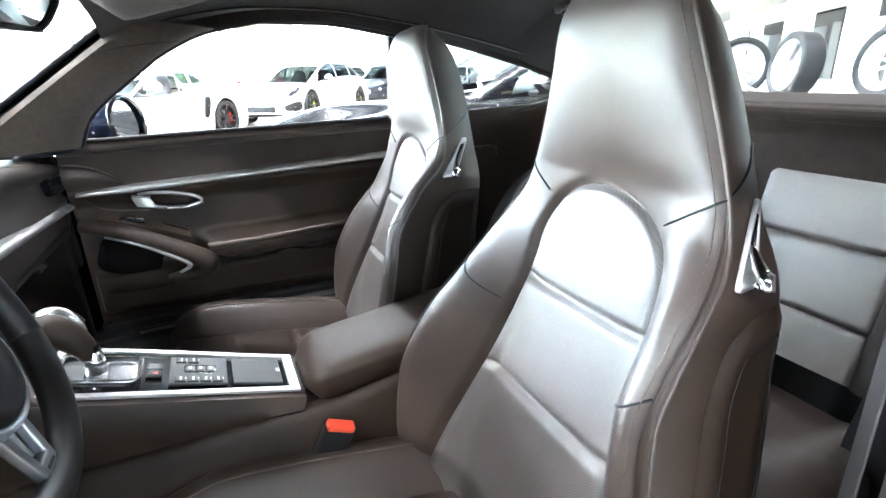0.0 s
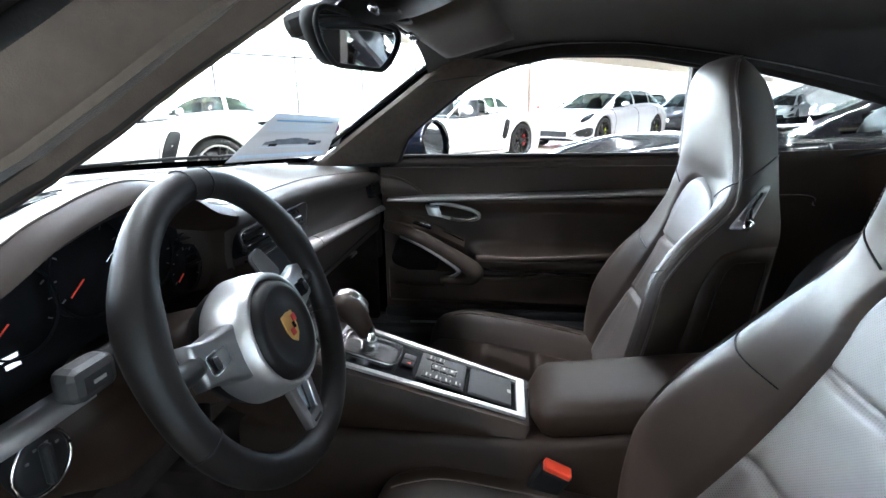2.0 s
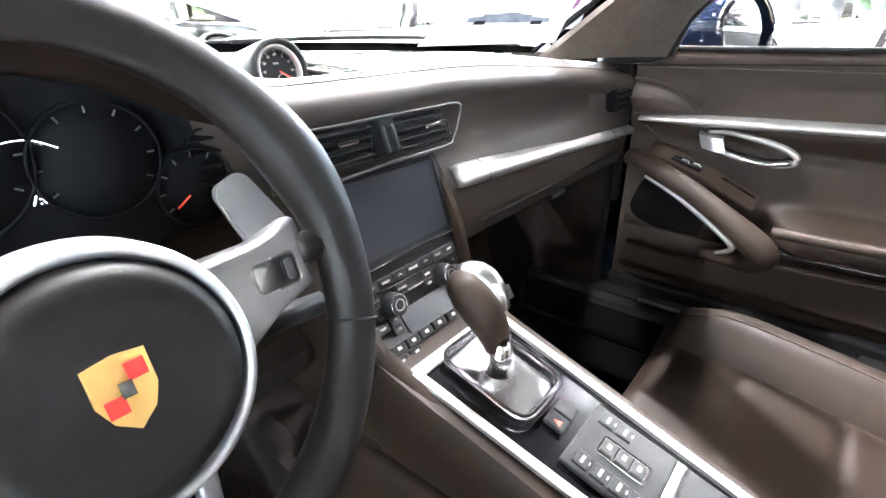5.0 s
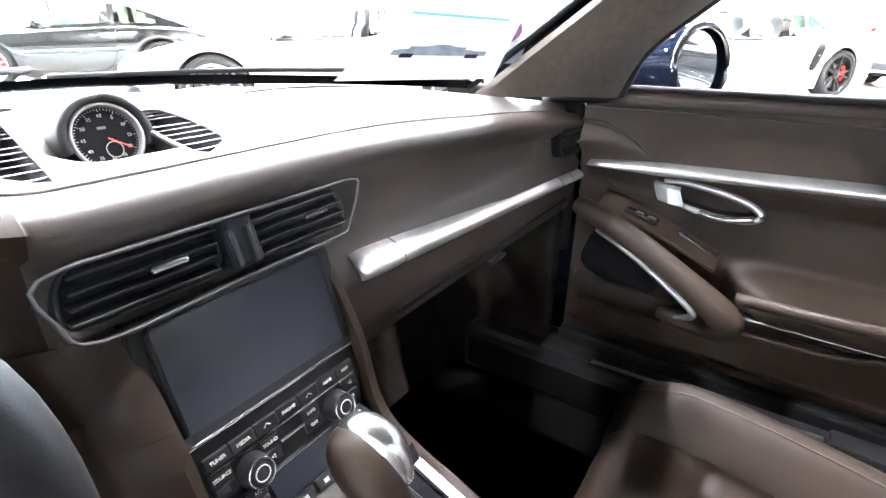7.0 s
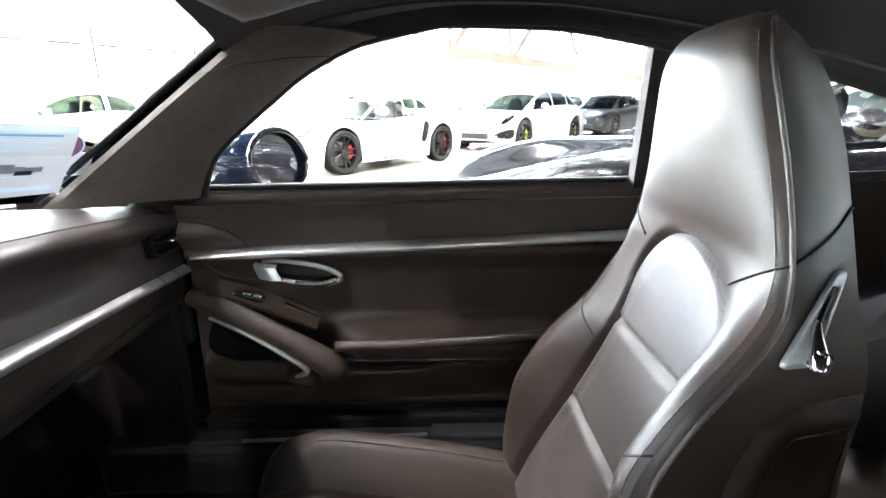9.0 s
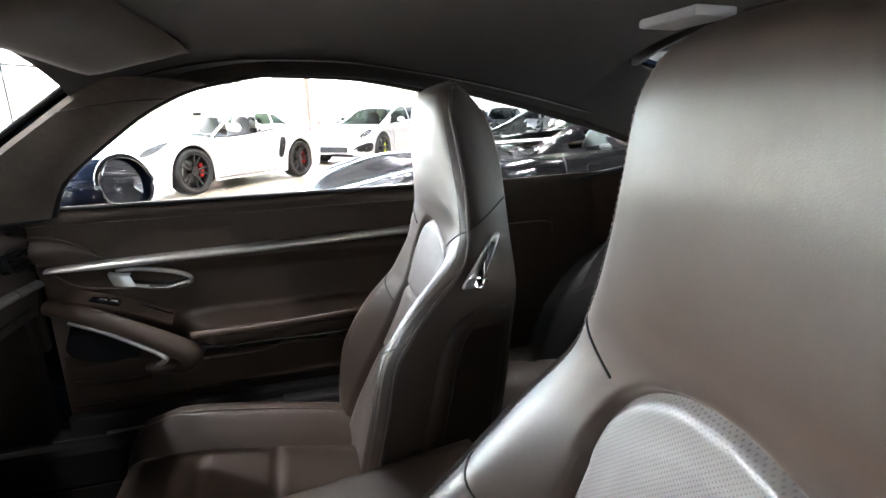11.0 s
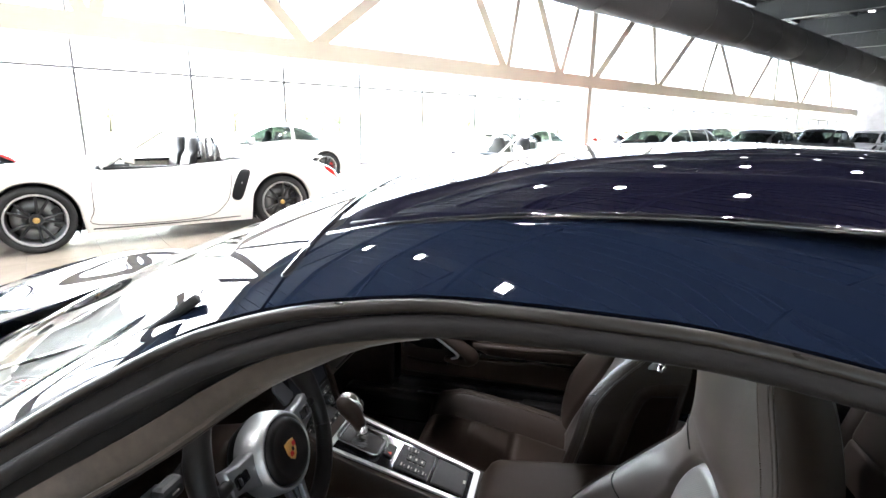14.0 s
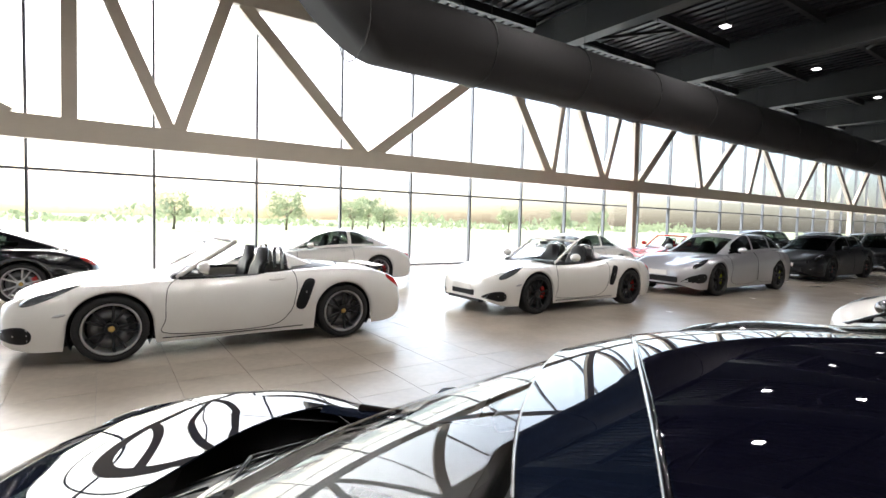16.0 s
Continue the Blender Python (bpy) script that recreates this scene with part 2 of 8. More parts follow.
def mesh_part(name, verts, faces, material, parent=None, label="", smooth=True):
    me = bpy.data.meshes.new(name)
    me.from_pydata([tuple(v) for v in verts], [], faces)
    me.update()
    return link(name, me, material, parent, label, smooth)


def thicken(me, t):
    """Turns an open surface into a shell of thickness t with crisp rims."""
    n = len(me.vertices)
    P, N = [v.co.copy() for v in me.vertices], [v.normal.copy() for v in me.vertices]
    faces = [tuple(p.vertices) for p in me.polygons]
    edges = {}
    for f in faces:
        for k in range(len(f)):
            edges[(f[k - 1], f[k])] = 1
    rim = [e for e in edges if (e[1], e[0]) not in edges]
    mats = list(me.materials)
    out = faces + [tuple(v + n for v in reversed(f)) for f in faces] + [(b, a, a + n, b + n) for a, b in rim]
    me.clear_geometry()
    me.from_pydata([p + q * (t / 2) for p, q in zip(P, N)] + [p - q * (t / 2) for p, q in zip(P, N)], [], out)
    me.update()
    if not me.materials:
        for m in mats:
            me.materials.append(m)
    me.shade_smooth()
    me.set_sharp_from_angle(angle=radians(55))


def sheet(name, rows, material, parent=None, label="", loop_u=False, loop_v=False, caps=False, keep=None, thick=0.0, smooth=True):
    """A surface through rows of points. keep(i, j): which faces stay. thick: a solid shell."""
    ni, nj = len(rows), len(rows[0])
    verts = [tuple(p) for r in rows for p in r]
    faces = []
    for i in range(ni if loop_u else ni - 1):
        for j in range(nj if loop_v else nj - 1):
            if keep is None or keep(i, j):
                a, b = (i + 1) % ni, (j + 1) % nj
                faces.append((i * nj + j, i * nj + b, a * nj + b, a * nj + j))
    if caps:
        faces.append(tuple(range(nj - 1, -1, -1)))
        faces.append(tuple((ni - 1) * nj + j for j in range(nj)))
    used = sorted({v for f in faces for v in f})
    index = {v: k for k, v in enumerate(used)}
    ob = mesh_part(name, [verts[v] for v in used], [tuple(index[v] for v in f) for f in faces], material, parent, label, smooth)
    if thick:
        thicken(ob.data, thick)
    return ob


def curve_fn(pairs):
    """A smooth curve through (x, value) pairs; monotone between them."""
    xs, ys = np.array([p[0] for p in pairs], float), np.array([p[1] for p in pairs], float)
    h, d = np.diff(xs), np.diff(ys) / np.diff(xs)
    m = np.zeros(len(xs))
    m[0], m[-1] = d[0], d[-1]
    for k in range(1, len(xs) - 1):
        m[k] = 0 if d[k - 1] * d[k] <= 0 else 2 * d[k - 1] * d[k] / (d[k - 1] + d[k])

    def f(x):
        x = min(max(x, xs[0]), xs[-1])
        k = min(max(int(np.searchsorted(xs, x)) - 1, 0), len(h) - 1)
        t = (x - xs[k]) / h[k]
        return float(ys[k] * (2 * t**3 - 3 * t**2 + 1) + m[k] * h[k] * (t**3 - 2 * t**2 + t) + ys[k + 1] * (3 * t**2 - 2 * t**3)
                     + m[k + 1] * h[k] * (t**3 - t**2))
    return f


def smooth_path(pts, steps=8, closed=False):
    """Catmull-Rom through points."""
    P = [Vector(p) for p in pts]
    n, out = len(P), []
    for i in range(n if closed else n - 1):
        a, b, c, d = (P[(i - 1) % n], P[i], P[(i + 1) % n], P[(i + 2) % n]) if closed else (P[max(i - 1, 0)], P[i], P[i + 1], P[min(i + 2, n - 1)])
        for s in range(steps):
            t = s / steps
            out.append(0.5 * ((2 * b) + (c - a) * t + (2 * a - 5 * b + 4 * c - d) * t * t + (3 * b - a - 3 * c + d) * t**3))
    if not closed:
        out.append(P[-1])
    return out


def tube(name, pts, r, material, parent=None, label="", closed=False, sides=10, flat=1.0, up=(0, 0, 1), smooth_steps=0):
    """A round or flattened bar along points; r may be a list."""
    P = smooth_path(pts, smooth_steps, closed) if smooth_steps else [Vector(p) for p in pts]
    n, rows = len(P), []
    for i, p in enumerate(P):
        d = (P[(i + 1) % n] - P[i - 1]) if closed else (P[min(i + 1, n - 1)] - P[max(i - 1, 0)])
        d.normalize()
        s = d.cross(Vector(up))
        s = s.normalized() if s.length > 1e-4 else d.orthogonal().normalized()
        w = s.cross(d)
        if isinstance(r, (list, tuple)):
            q = i / max(1, n - 1) * (len(r) - 1)
            k = min(int(q), len(r) - 2)
            rad = r[k] + (r[k + 1] - r[k]) * (q - k)
        else:
            rad = r
        rows.append([p + s * (rad * math.cos(2 * math.pi * k / sides)) + w * (rad * flat * math.sin(2 * math.pi * k / sides)) for k in range(sides)])
    return sheet(name, rows, material, parent, label, loop_u=closed, loop_v=True, caps=not closed)


def rbox(c, size, bevel=0.004, m=None, seg=2):
    """A rounded box as a bmesh; c: centre; m: a turn about the centre."""
    bm = bmesh.new()
    bmesh.ops.create_cube(bm, size=1)
    bmesh.ops.scale(bm, vec=size, verts=bm.verts)
    if bevel:
        bmesh.ops.bevel(bm, geom=bm.edges[:], offset=min(bevel, min(size) * 0.49), segments=seg, profile=0.5, affect="EDGES")
    if m is not None:
        bmesh.ops.transform(bm, matrix=m, verts=bm.verts)
    bmesh.ops.translate(bm, vec=Vector(c), verts=bm.verts)
    return bm


def lathe(name, profile, material, parent=None, label="", sides=40, m=None, closed=True):
    """A turned body about the local y axis from (radius, y) pairs."""
    rows = []
    for k in range(sides):
        a = 2 * math.pi * k / sides
        rows.append([(r * math.cos(a), y, r * math.sin(a)) for r, y in profile])
    if m is not None:
        rows = [[m @ Vector(p) for p in r] for r in rows]
    return sheet(name, rows, material, parent, label, loop_u=True)


def slab(outline, depth, bevel=0.0, m=None):
    """A plate with a flat outline (x, z), thick along y, as a bmesh."""
    bm = bmesh.new()
    vs = [bm.verts.new((x, 0, z)) for x, z in outline]
    f = bm.faces.new(vs)
    ret = bmesh.ops.extrude_face_region(bm, geom=[f])
    bmesh.ops.translate(bm, vec=(0, depth, 0), verts=[v for v in ret["geom"] if isinstance(v, bmesh.types.BMVert)])
    if bevel:
        edges = [e for e in bm.edges if abs(e.verts[0].co.y - e.verts[1].co.y) < 1e-6]
        bmesh.ops.bevel(bm, geom=edges, offset=bevel, segments=2, affect="EDGES")
    if m is not None:
        bmesh.ops.transform(bm, matrix=m, verts=bm.verts)
    return bm


def rounded(w, h, r, n=5):
    """Outline of a rounded rectangle about the origin."""
    out = []
    for cx, cz, a0 in ((w / 2 - r, h / 2 - r, 0), (-w / 2 + r, h / 2 - r, 90), (-w / 2 + r, -h / 2 + r, 180), (w / 2 - r, -h / 2 + r, 270)):
        for k in range(n + 1):
            a = radians(a0 + 90 * k / n)
            out.append((cx + r * math.cos(a), cz + r * math.sin(a)))
    return out


def ellipse(w, h, n=28):
    return [(w / 2 * math.cos(2 * math.pi * k / n), h / 2 * math.sin(2 * math.pi * k / n)) for k in range(n)]


def join(bms):
    out = bmesh.new()
    for b in bms:
        me = bpy.data.meshes.new("tmp")
        b.to_mesh(me)
        b.free()
        out.from_mesh(me)
        bpy.data.meshes.remove(me)
    return out


def lettering(name, text, size, m, material, parent=None, depth=0.0004):
    """Words in the built-in font as a mesh."""
    cu = bpy.data.curves.new(name, "FONT")
    cu.body, cu.size, cu.extrude, cu.align_x, cu.align_y = text, size, depth, "CENTER", "CENTER"
    tmp = bpy.data.objects.new(name, cu)
    me = bpy.data.meshes.new_from_object(tmp)
    bpy.data.objects.remove(tmp)
    me.transform(m)
    return link(name, me, material, parent, "", False)


# ---- the hall ----
FLOOR_TILE = mat("stone_tile", (0.33, 0.285, 0.23), 0.24, var=0.10, scale=1.6, fine=14, rvar=0.08, bump=0.05, bscale=60)
GROUT = mat("tile_joint", (0.20, 0.17, 0.14), 0.8)
BEAM = mat("beige_steel_paint", (0.56, 0.50, 0.41), 0.5, var=0.06, scale=2)
DARKSTEEL = mat("dark_steel_paint", (0.0054, 0.0054, 0.0060), 0.55, var=0.15, scale=3)
DECK = mat("dark_roof_deck", (0.006, 0.006, 0.007), 0.5, var=0.2, scale=2)
DUCTCLOTH = mat("grey_duct_cloth", (0.0130, 0.0120, 0.0120), 0.9, var=0.15, scale=2.5, fine=60, bump=0.2, bscale=80)
WALLW = mat("white_wall_paint", (0.72, 0.70, 0.66), 0.7, var=0.05, scale=1.0, bump=0.05, bscale=120)
MULL = mat("grey_mullion", (0.10, 0.105, 0.11), 0.4, 0.4, var=0.08)
CONC = mat("grey_panel", (0.22, 0.22, 0.23), 0.8, var=0.2, scale=2)
GRASS = mat("pale_grass", (0.24, 0.27, 0.15), 1.0, var=0.3, scale=0.3, fine=6)
ASPH = mat("pale_forecourt", (0.42, 0.40, 0.37), 0.95, var=0.1, scale=0.4, fine=8)
# leaf green lightened beyond its own tone to imitate glaring daylight outside
LEAF = mat("lightened_leaves", (0.20, 0.235, 0.15), 0.9, var=0.4, scale=2, spec=0.1)
leaf_n, leaf_l = LEAF.node_tree.nodes, LEAF.node_tree.links
leaf_t, leaf_m = leaf_n.new("ShaderNodeBsdfTranslucent"), leaf_n.new("ShaderNodeMixShader")
leaf_t.inputs["Color"].default_value = (0.42, 0.48, 0.30, 1)
leaf_l.new(leaf_n["Principled BSDF"].outputs[0], leaf_m.inputs[1])
leaf_l.new(leaf_t.outputs[0], leaf_m.inputs[2])
leaf_l.new(leaf_m.outputs[0], leaf_n["Material Output"].inputs["Surface"])
BARK = mat("bark", (0.12, 0.09, 0.06), 0.95, var=0.3, scale=10)
U0, U1, N0, N1, CEIL = -16.0, 62.0, -14.0, 14.0, 7.6


def hbox(c, size, bevel=0.0):
    """A box laid along the hall's axes; c and size in u, n, z."""
    return rbox(hall(*c), size, bevel, Matrix.Rotation(ROW, 4, "Z"))


def hall_structure():
    fl = part("floor", hbox(((U0 + U1) / 2, (N0 + N1) / 2, -0.106), (U1 - U0, N1 - N0, 0.2)), GROUT)
    tagged(fl, "beige polished stone floor tiles with thin joints", "floor", kind="structure")
    near, rest = [], []
    tile = 0.6
    base = rbox((0, 0, -0.004), (tile - 0.004, tile - 0.004, 0.008), 0)
    shared = bpy.data.meshes.new("tile")
    base.to_mesh(shared)
    base.free()
    shared.materials.append(FLOOR_TILE)
    v, f = [], []
    for i in range(int((U1 - U0) / tile)):
        for j in range(int((N1 - N0) / tile)):
            u, n = U0 + 0.43 + (i + 0.5) * tile, N0 + 0.16 + (j + 0.5) * tile
            if -3.0 < u < 3.6 and 2.2 < n < 8.2:
                near.append((u, n))
            else:
                h, k = tile / 2 - 0.002, len(v)
                v += [hall(u - h, n - h), hall(u + h, n - h), hall(u + h, n + h), hall(u - h, n + h)]
                f.append((k, k + 1, k + 2, k + 3))
    far = mesh_part("tile_field", v, f, FLOOR_TILE, fl, smooth=False)
    far["kind"] = "stuff"
    for u, n in near:
        o = new("tile", shared)
        o.parent = fl
        o.matrix_world = hall_pose(u, n)
    # ceiling deck with ribs, beams and struts in one mesh
    bms = [hbox(((U0 + U1) / 2, (N0 + N1) / 2, CEIL + 0.1), (U1 - U0, N1 - N0, 0.1))]
    for k in range(150):
        bms.append(hbox((-8 + k * 0.34, 4, CEIL + 0.015), (0.16, 20, 0.06)))
    part("ceiling", join(bms), DECK)
    tagged(bpy.data.objects["ceiling"], "dark ribbed steel roof deck", "ceiling", kind="structure")
    for k in range(11):
        u = -7.6 + 6 * k
        b = thing("roof_beam", "dark painted steel roof beam", "beam", group="roof beams", kind="structure")
        bm = join([hbox((u, -1.65, 7.05), (0.12, 24.5, 0.9)), hbox((u, -1.65, 6.58), (0.4, 24.5, 0.04)), hbox((u, 0, 7.5), (0.4, 27.8, 0.04))])
        part("girder", bm, DARKSTEEL, b)
        for n in (-8.0, -2.8, 2.6, 5.2, 7.8, 10.4):
            part("purlin", hbox((u + 3, n, 7.42), (5.6, 0.14, 0.24)), DARKSTEEL, b)
        for n in (3.9, 9.1):
            for s in (-1, 1):
                tube("brace", [hall(u + 0.2, n, 6.7), hall(u + 3, n + s * 1.2, 7.3)], 0.05, DARKSTEEL, b, sides=6)
    for k in range(9):
        for n in (-6.6, -4.0, -1.4, 1.2, 3.96, 6.55):
            lamp = thing("ceiling_lamp", "square white flood lamp under the dark roof", "lamp", group="ceiling lamps")
            u = 1.45 + 6.03 * k + (0.1 if n > 5 else 0) - 6.03
            part("housing", hbox((u, n, 7.10), (0.32, 0.26, 0.10), 0.02), GREYPL, lamp)
            part("diffuser", hbox((u, n, 7.04), (0.24, 0.20, 0.03), 0.0), LAMPLIGHT, lamp)
            tube("hanger", [hall(u, n, 7.14), hall(u, n, 7.62)], 0.012, DARKSTEEL, lamp, sides=6)
    # the hung cloth duct with its cut end
    duct = thing("air_duct", "large dark cloth air duct hung along the hall", "duct")
    rows = []
    for i in range(60):
        u = 3.0 + i * 0.95
        r = 0.72 * (1 - 0.015 * (i % 4 == 0))
        row = []
        for k in range(28):
            a = 2 * math.pi * k / 28
            skew = -0.9 * math.sin(a) * max(0, 1 - i) if i < 1 else 0
            row.append(hall(u + skew, 8.1 + r * math.cos(a), 5.22 + r * math.sin(a)))
        rows.append(row)
    sheet("hose", rows, DUCTCLOTH, duct, loop_v=True, caps=True)
    for k in range(18):
        tube("collar", [hall(3.4 + k * 2.9, 8.1 + 0.735 * math.cos(a * math.pi / 14), 5.22 + 0.735 * math.sin(a * math.pi / 14)) for a in range(28)], 0.014, DARKSTEEL, duct, closed=True, sides=5)
        for d in (-0.5, 0.5):
            tube("hanger", [hall(3.4 + k * 2.9, 8.1 + d, 5.75), hall(3.4 + k * 2.9, 8.1 + d, 7.5)], 0.008, DARKSTEEL, duct, sides=5)
    # glazed front
    wall = thing("wall_glazed", "full-height glazed front with slim grey mullions", "window wall", kind="structure")
    for k in range(31):
        u = -14.6 + 2.53 * k
        part("mullion", hbox((u, 14.05, 3.8), (0.06, 0.14, 7.6)), MULL, wall)
    for z in (0.03, 2.48):
        part("transom", hbox((23, 14.05, z), (78, 0.10, 0.06)), MULL, wall)
    for k in range(30):
        p = part("pane", hbox((-13.33 + 2.53 * k, 14.06, 3.8), (2.46, 0.012, 7.5)), GLASS, wall)
        p.visible_shadow = False
    truss = thing("roof_truss", "beige painted steel truss along the glazed front", "truss", kind="structure")
    part("lower_chord", hbox((23, 13.45, 3.36), (78, 0.22, 0.52), 0.01), BEAM, truss)
    part("upper_chord", hbox((23, 13.45, 7.3), (78, 0.22, 0.5), 0.01), BEAM, truss)
    zt = 7.1
    legs = [(-1.12, -1.10, 0.30), (0.90, -0.62, 0.30), (1.05, 2.2, 0.30), (6.1, 2.6, 0.34), (6.4, 11.0, 0.34), (14.1, 11.8, 0.34), (14.3, 14.9, 0.22), (17.35, 15.4, 0.34),
            (17.5, 18.6, 0.24), (19.6, 19.55, 0.34), (19.9, 23.3, 0.34), (25.2, 24.1, 0.3), (25.4, 29.3, 0.34), (30.2, 31.6, 0.3), (34.6, 31.0, 0.34), (36.7, 40.2, 0.34),
            (-2.2, -9.5, 0.45), (-9.9, -12.5, 0.34), (-10.1, -9.4, 0.34), (41.0, 40.6, 0.34), (46.0, 42.0, 0.34), (46.4, 50.0, 0.34), (54.0, 51.0, 0.34)]
    for a, b, w in legs:
        p, q = hall(a, 13.45, 3.5), hall(b, 13.45, zt)
        d = (q - p).normalized()
        m = Matrix((d, ND, d.cross(ND))).transposed().to_4x4()
        part("strut", rbox((p + q) / 2, ((q - p).length, 0.2, w), 0.006, m), BEAM, truss)
    for u in (-21.0, 19.55, 46.0):
        part("column", hbox((u, 13.45, 1.55), (0.30, 0.3, 3.1), 0.01), BEAM, truss)
    # the other walls, plain, with a glazed band behind the car
    w2 = thing("wall_back", "white wall with a wide band of windows", "wall", kind="structure")
    part("parapet", hbox((23, -14.1, 0.70), (78, 0.2, 1.4)), WALLW, w2)
    part("upper_wall", hbox((23, -14.1, 5.45), (78, 0.2, 4.5)), WALLW, w2)
    for k in range(9):
        part("pier", hbox((-15 + 9.7 * k, -14.1, 2.3), (1.6, 0.2, 1.8)), WALLW, w2)
    for k in range(8):
        p = part("pane", hbox((-10.15 + 9.7 * k, -14.1, 2.3), (8.1, 0.02, 1.8)), GLASS, w2)
        p.visible_shadow = False
        for s in (-2, 0, 2):
            part("mullion", hbox((-10.15 + 9.7 * k + s, -14.06, 2.3), (0.07, 0.1, 1.8)), MULL, w2)
    we = thing("wall_end", "plain white end wall", "wall", kind="structure")
    part("face", hbox((U0 - 0.1, 0, 3.8), (0.2, 28.4, 7.6)), WALLW, we)
    wf = thing("wall_far", "grey panelled far end wall", "wall", kind="structure")
    part("face", hbox((U1 + 0.1, 0, 3.8), (0.2, 28.4, 7.6)), CONC, wf)
    # gallery of white offices behind the car
    gal = thing("gallery", "white painted office gallery with columns and glazed rooms", "gallery", kind="structure")
    part("slab", hbox((20, -6.6, 3.25), (26, 3.0, 0.45), 0.01), WALLW, gal)
    part("ledge", hbox((20, -5.1, 2.7), (26, 0.16, 0.5), 0.01), WALLW, gal)
    for k in range(7):
        part("column", hbox((8 + 4 * k, -5.3, 1.25), (0.4, 0.4, 2.5), 0.01), WALLW, gal)
    part("back_panel", hbox((20, -8.2, 1.5), (26, 0.12, 3.0)), WALLW, gal)
    for k in range(6):
        part("window", hbox((10 + 4 * k, -8.12, 1.5), (2.2, 0.06, 1.9)), DARKGLASS, gal)


def gallery_behind():
    """A mezzanine along the rear wall: white fascia, beige soffit with round lamps, railing posts."""
    g = thing("mezzanine", "white mezzanine with beige soffit and round lamps", "mezzanine", kind="structure")
    part("soffit", hbox((-5.0, -10.4, 3.02), (22, 7.2, 0.10)), SOFFIT, g)
    part("fascia", hbox((-5.0, -6.75, 3.42), (22, 0.14, 0.94), 0.01), WALLW, g)
    part("upper_wall", hbox((-5.0, -9.2, 5.3), (22, 0.16, 2.9)), WALLW, g)
    part("deck", hbox((-5.0, -10.4, 3.80), (22, 7.2, 0.08)), CONC, g)
    part("edge_beam", hbox((-5.0, -7.3, 2.86), (22, 0.30, 0.24), 0.01), WALLW, g)
    for k in range(6):
        part("column", hbox((-14.5 + 3.9 * k, -7.4, 1.42), (0.32, 0.32, 2.84), 0.01), WALLW, g)
    for k in range(8):
        for n in (-8.3, -10.6):
            part("round_lamp", slab(ellipse(0.26, 0.26, 20), 0.02, 0, Matrix.Translation(hall(-14.0 + 2.4 * k, n, 2.955)) @ Matrix.Rotation(radians(90), 4, "X")), SOFFITLAMP, g)
    for k in range(5):
        a, b = hall(-13 + 4.2 * k, -6.9, 3.95), hall(-10.9 + 4.2 * k, -6.9, 6.6)
        c = hall(-8.8 + 4.2 * k, -6.9, 3.95)
        tube("brace", [a, b], 0.09, BEAM, g, sides=6)
        tube("brace", [b, c], 0.09, BEAM, g, sides=6)


SOFFIT = mat("beige_soffit", (0.46, 0.39, 0.30), 0.8, var=0.05, scale=1.0)
SOFFITLAMP = glow("soffit_lamp", (1.0, 0.93, 0.80), 0.5)
LAMPLIGHT = glow("lamp_light", (1.0, 0.98, 0.94), 1.6)
hall_structure()
gallery_behind()


def tree(u, n, h, seed):
    rng = random.Random(seed)
    t = thing("tree", "leafy green tree beyond the forecourt", "tree", group="trees outside")
    base = hall(u, n)
    tube("trunk", [base, base + Vector((0.1, 0, h * 0.3)), base + Vector((0, 0.1, h * 0.6))], [0.18, 0.14, 0.06], BARK, t, sides=8)
    for k in range(4):
        a = rng.uniform(0, 6.28)
        tube("limb", [base + Vector((0.05, 0, h * 0.3)), base + Vector((math.cos(a) * h * 0.3, math.sin(a) * h * 0.3, h * 0.62))], [0.09, 0.03], BARK, t, sides=6)
    v, f = [], []
    for k in range(2600):
        a, e, q = rng.uniform(0, 6.28), rng.uniform(-0.8, 1), rng.uniform(0.35, 1) ** 0.5
        rr = h * 0.42 * q * (1 + 0.25 * math.sin(3 * a + seed) + 0.2 * math.sin(5 * e + seed))
        c = base + Vector((rr * math.cos(a) * math.sqrt(1 - 0.6 * e * e), rr * math.sin(a) * math.sqrt(1 - 0.6 * e * e), h * 0.55 + rr * e * 0.85))
        s = rng.uniform(0.06, 0.15) * h / 5
        d1, d2 = Vector((rng.uniform(-1, 1), rng.uniform(-1, 1), rng.uniform(-1, 1))).normalized() * s, Vector((rng.uniform(-1, 1), rng.uniform(-1, 1), rng.uniform(-1, 1))).normalized() * s
        i = len(v)
        v += [c - d1, c + d2, c + d1, c - d2]
        f.append((i, i + 1, i + 2, i + 3))
    mesh_part("crown", v, f, LEAF, t, smooth=False)


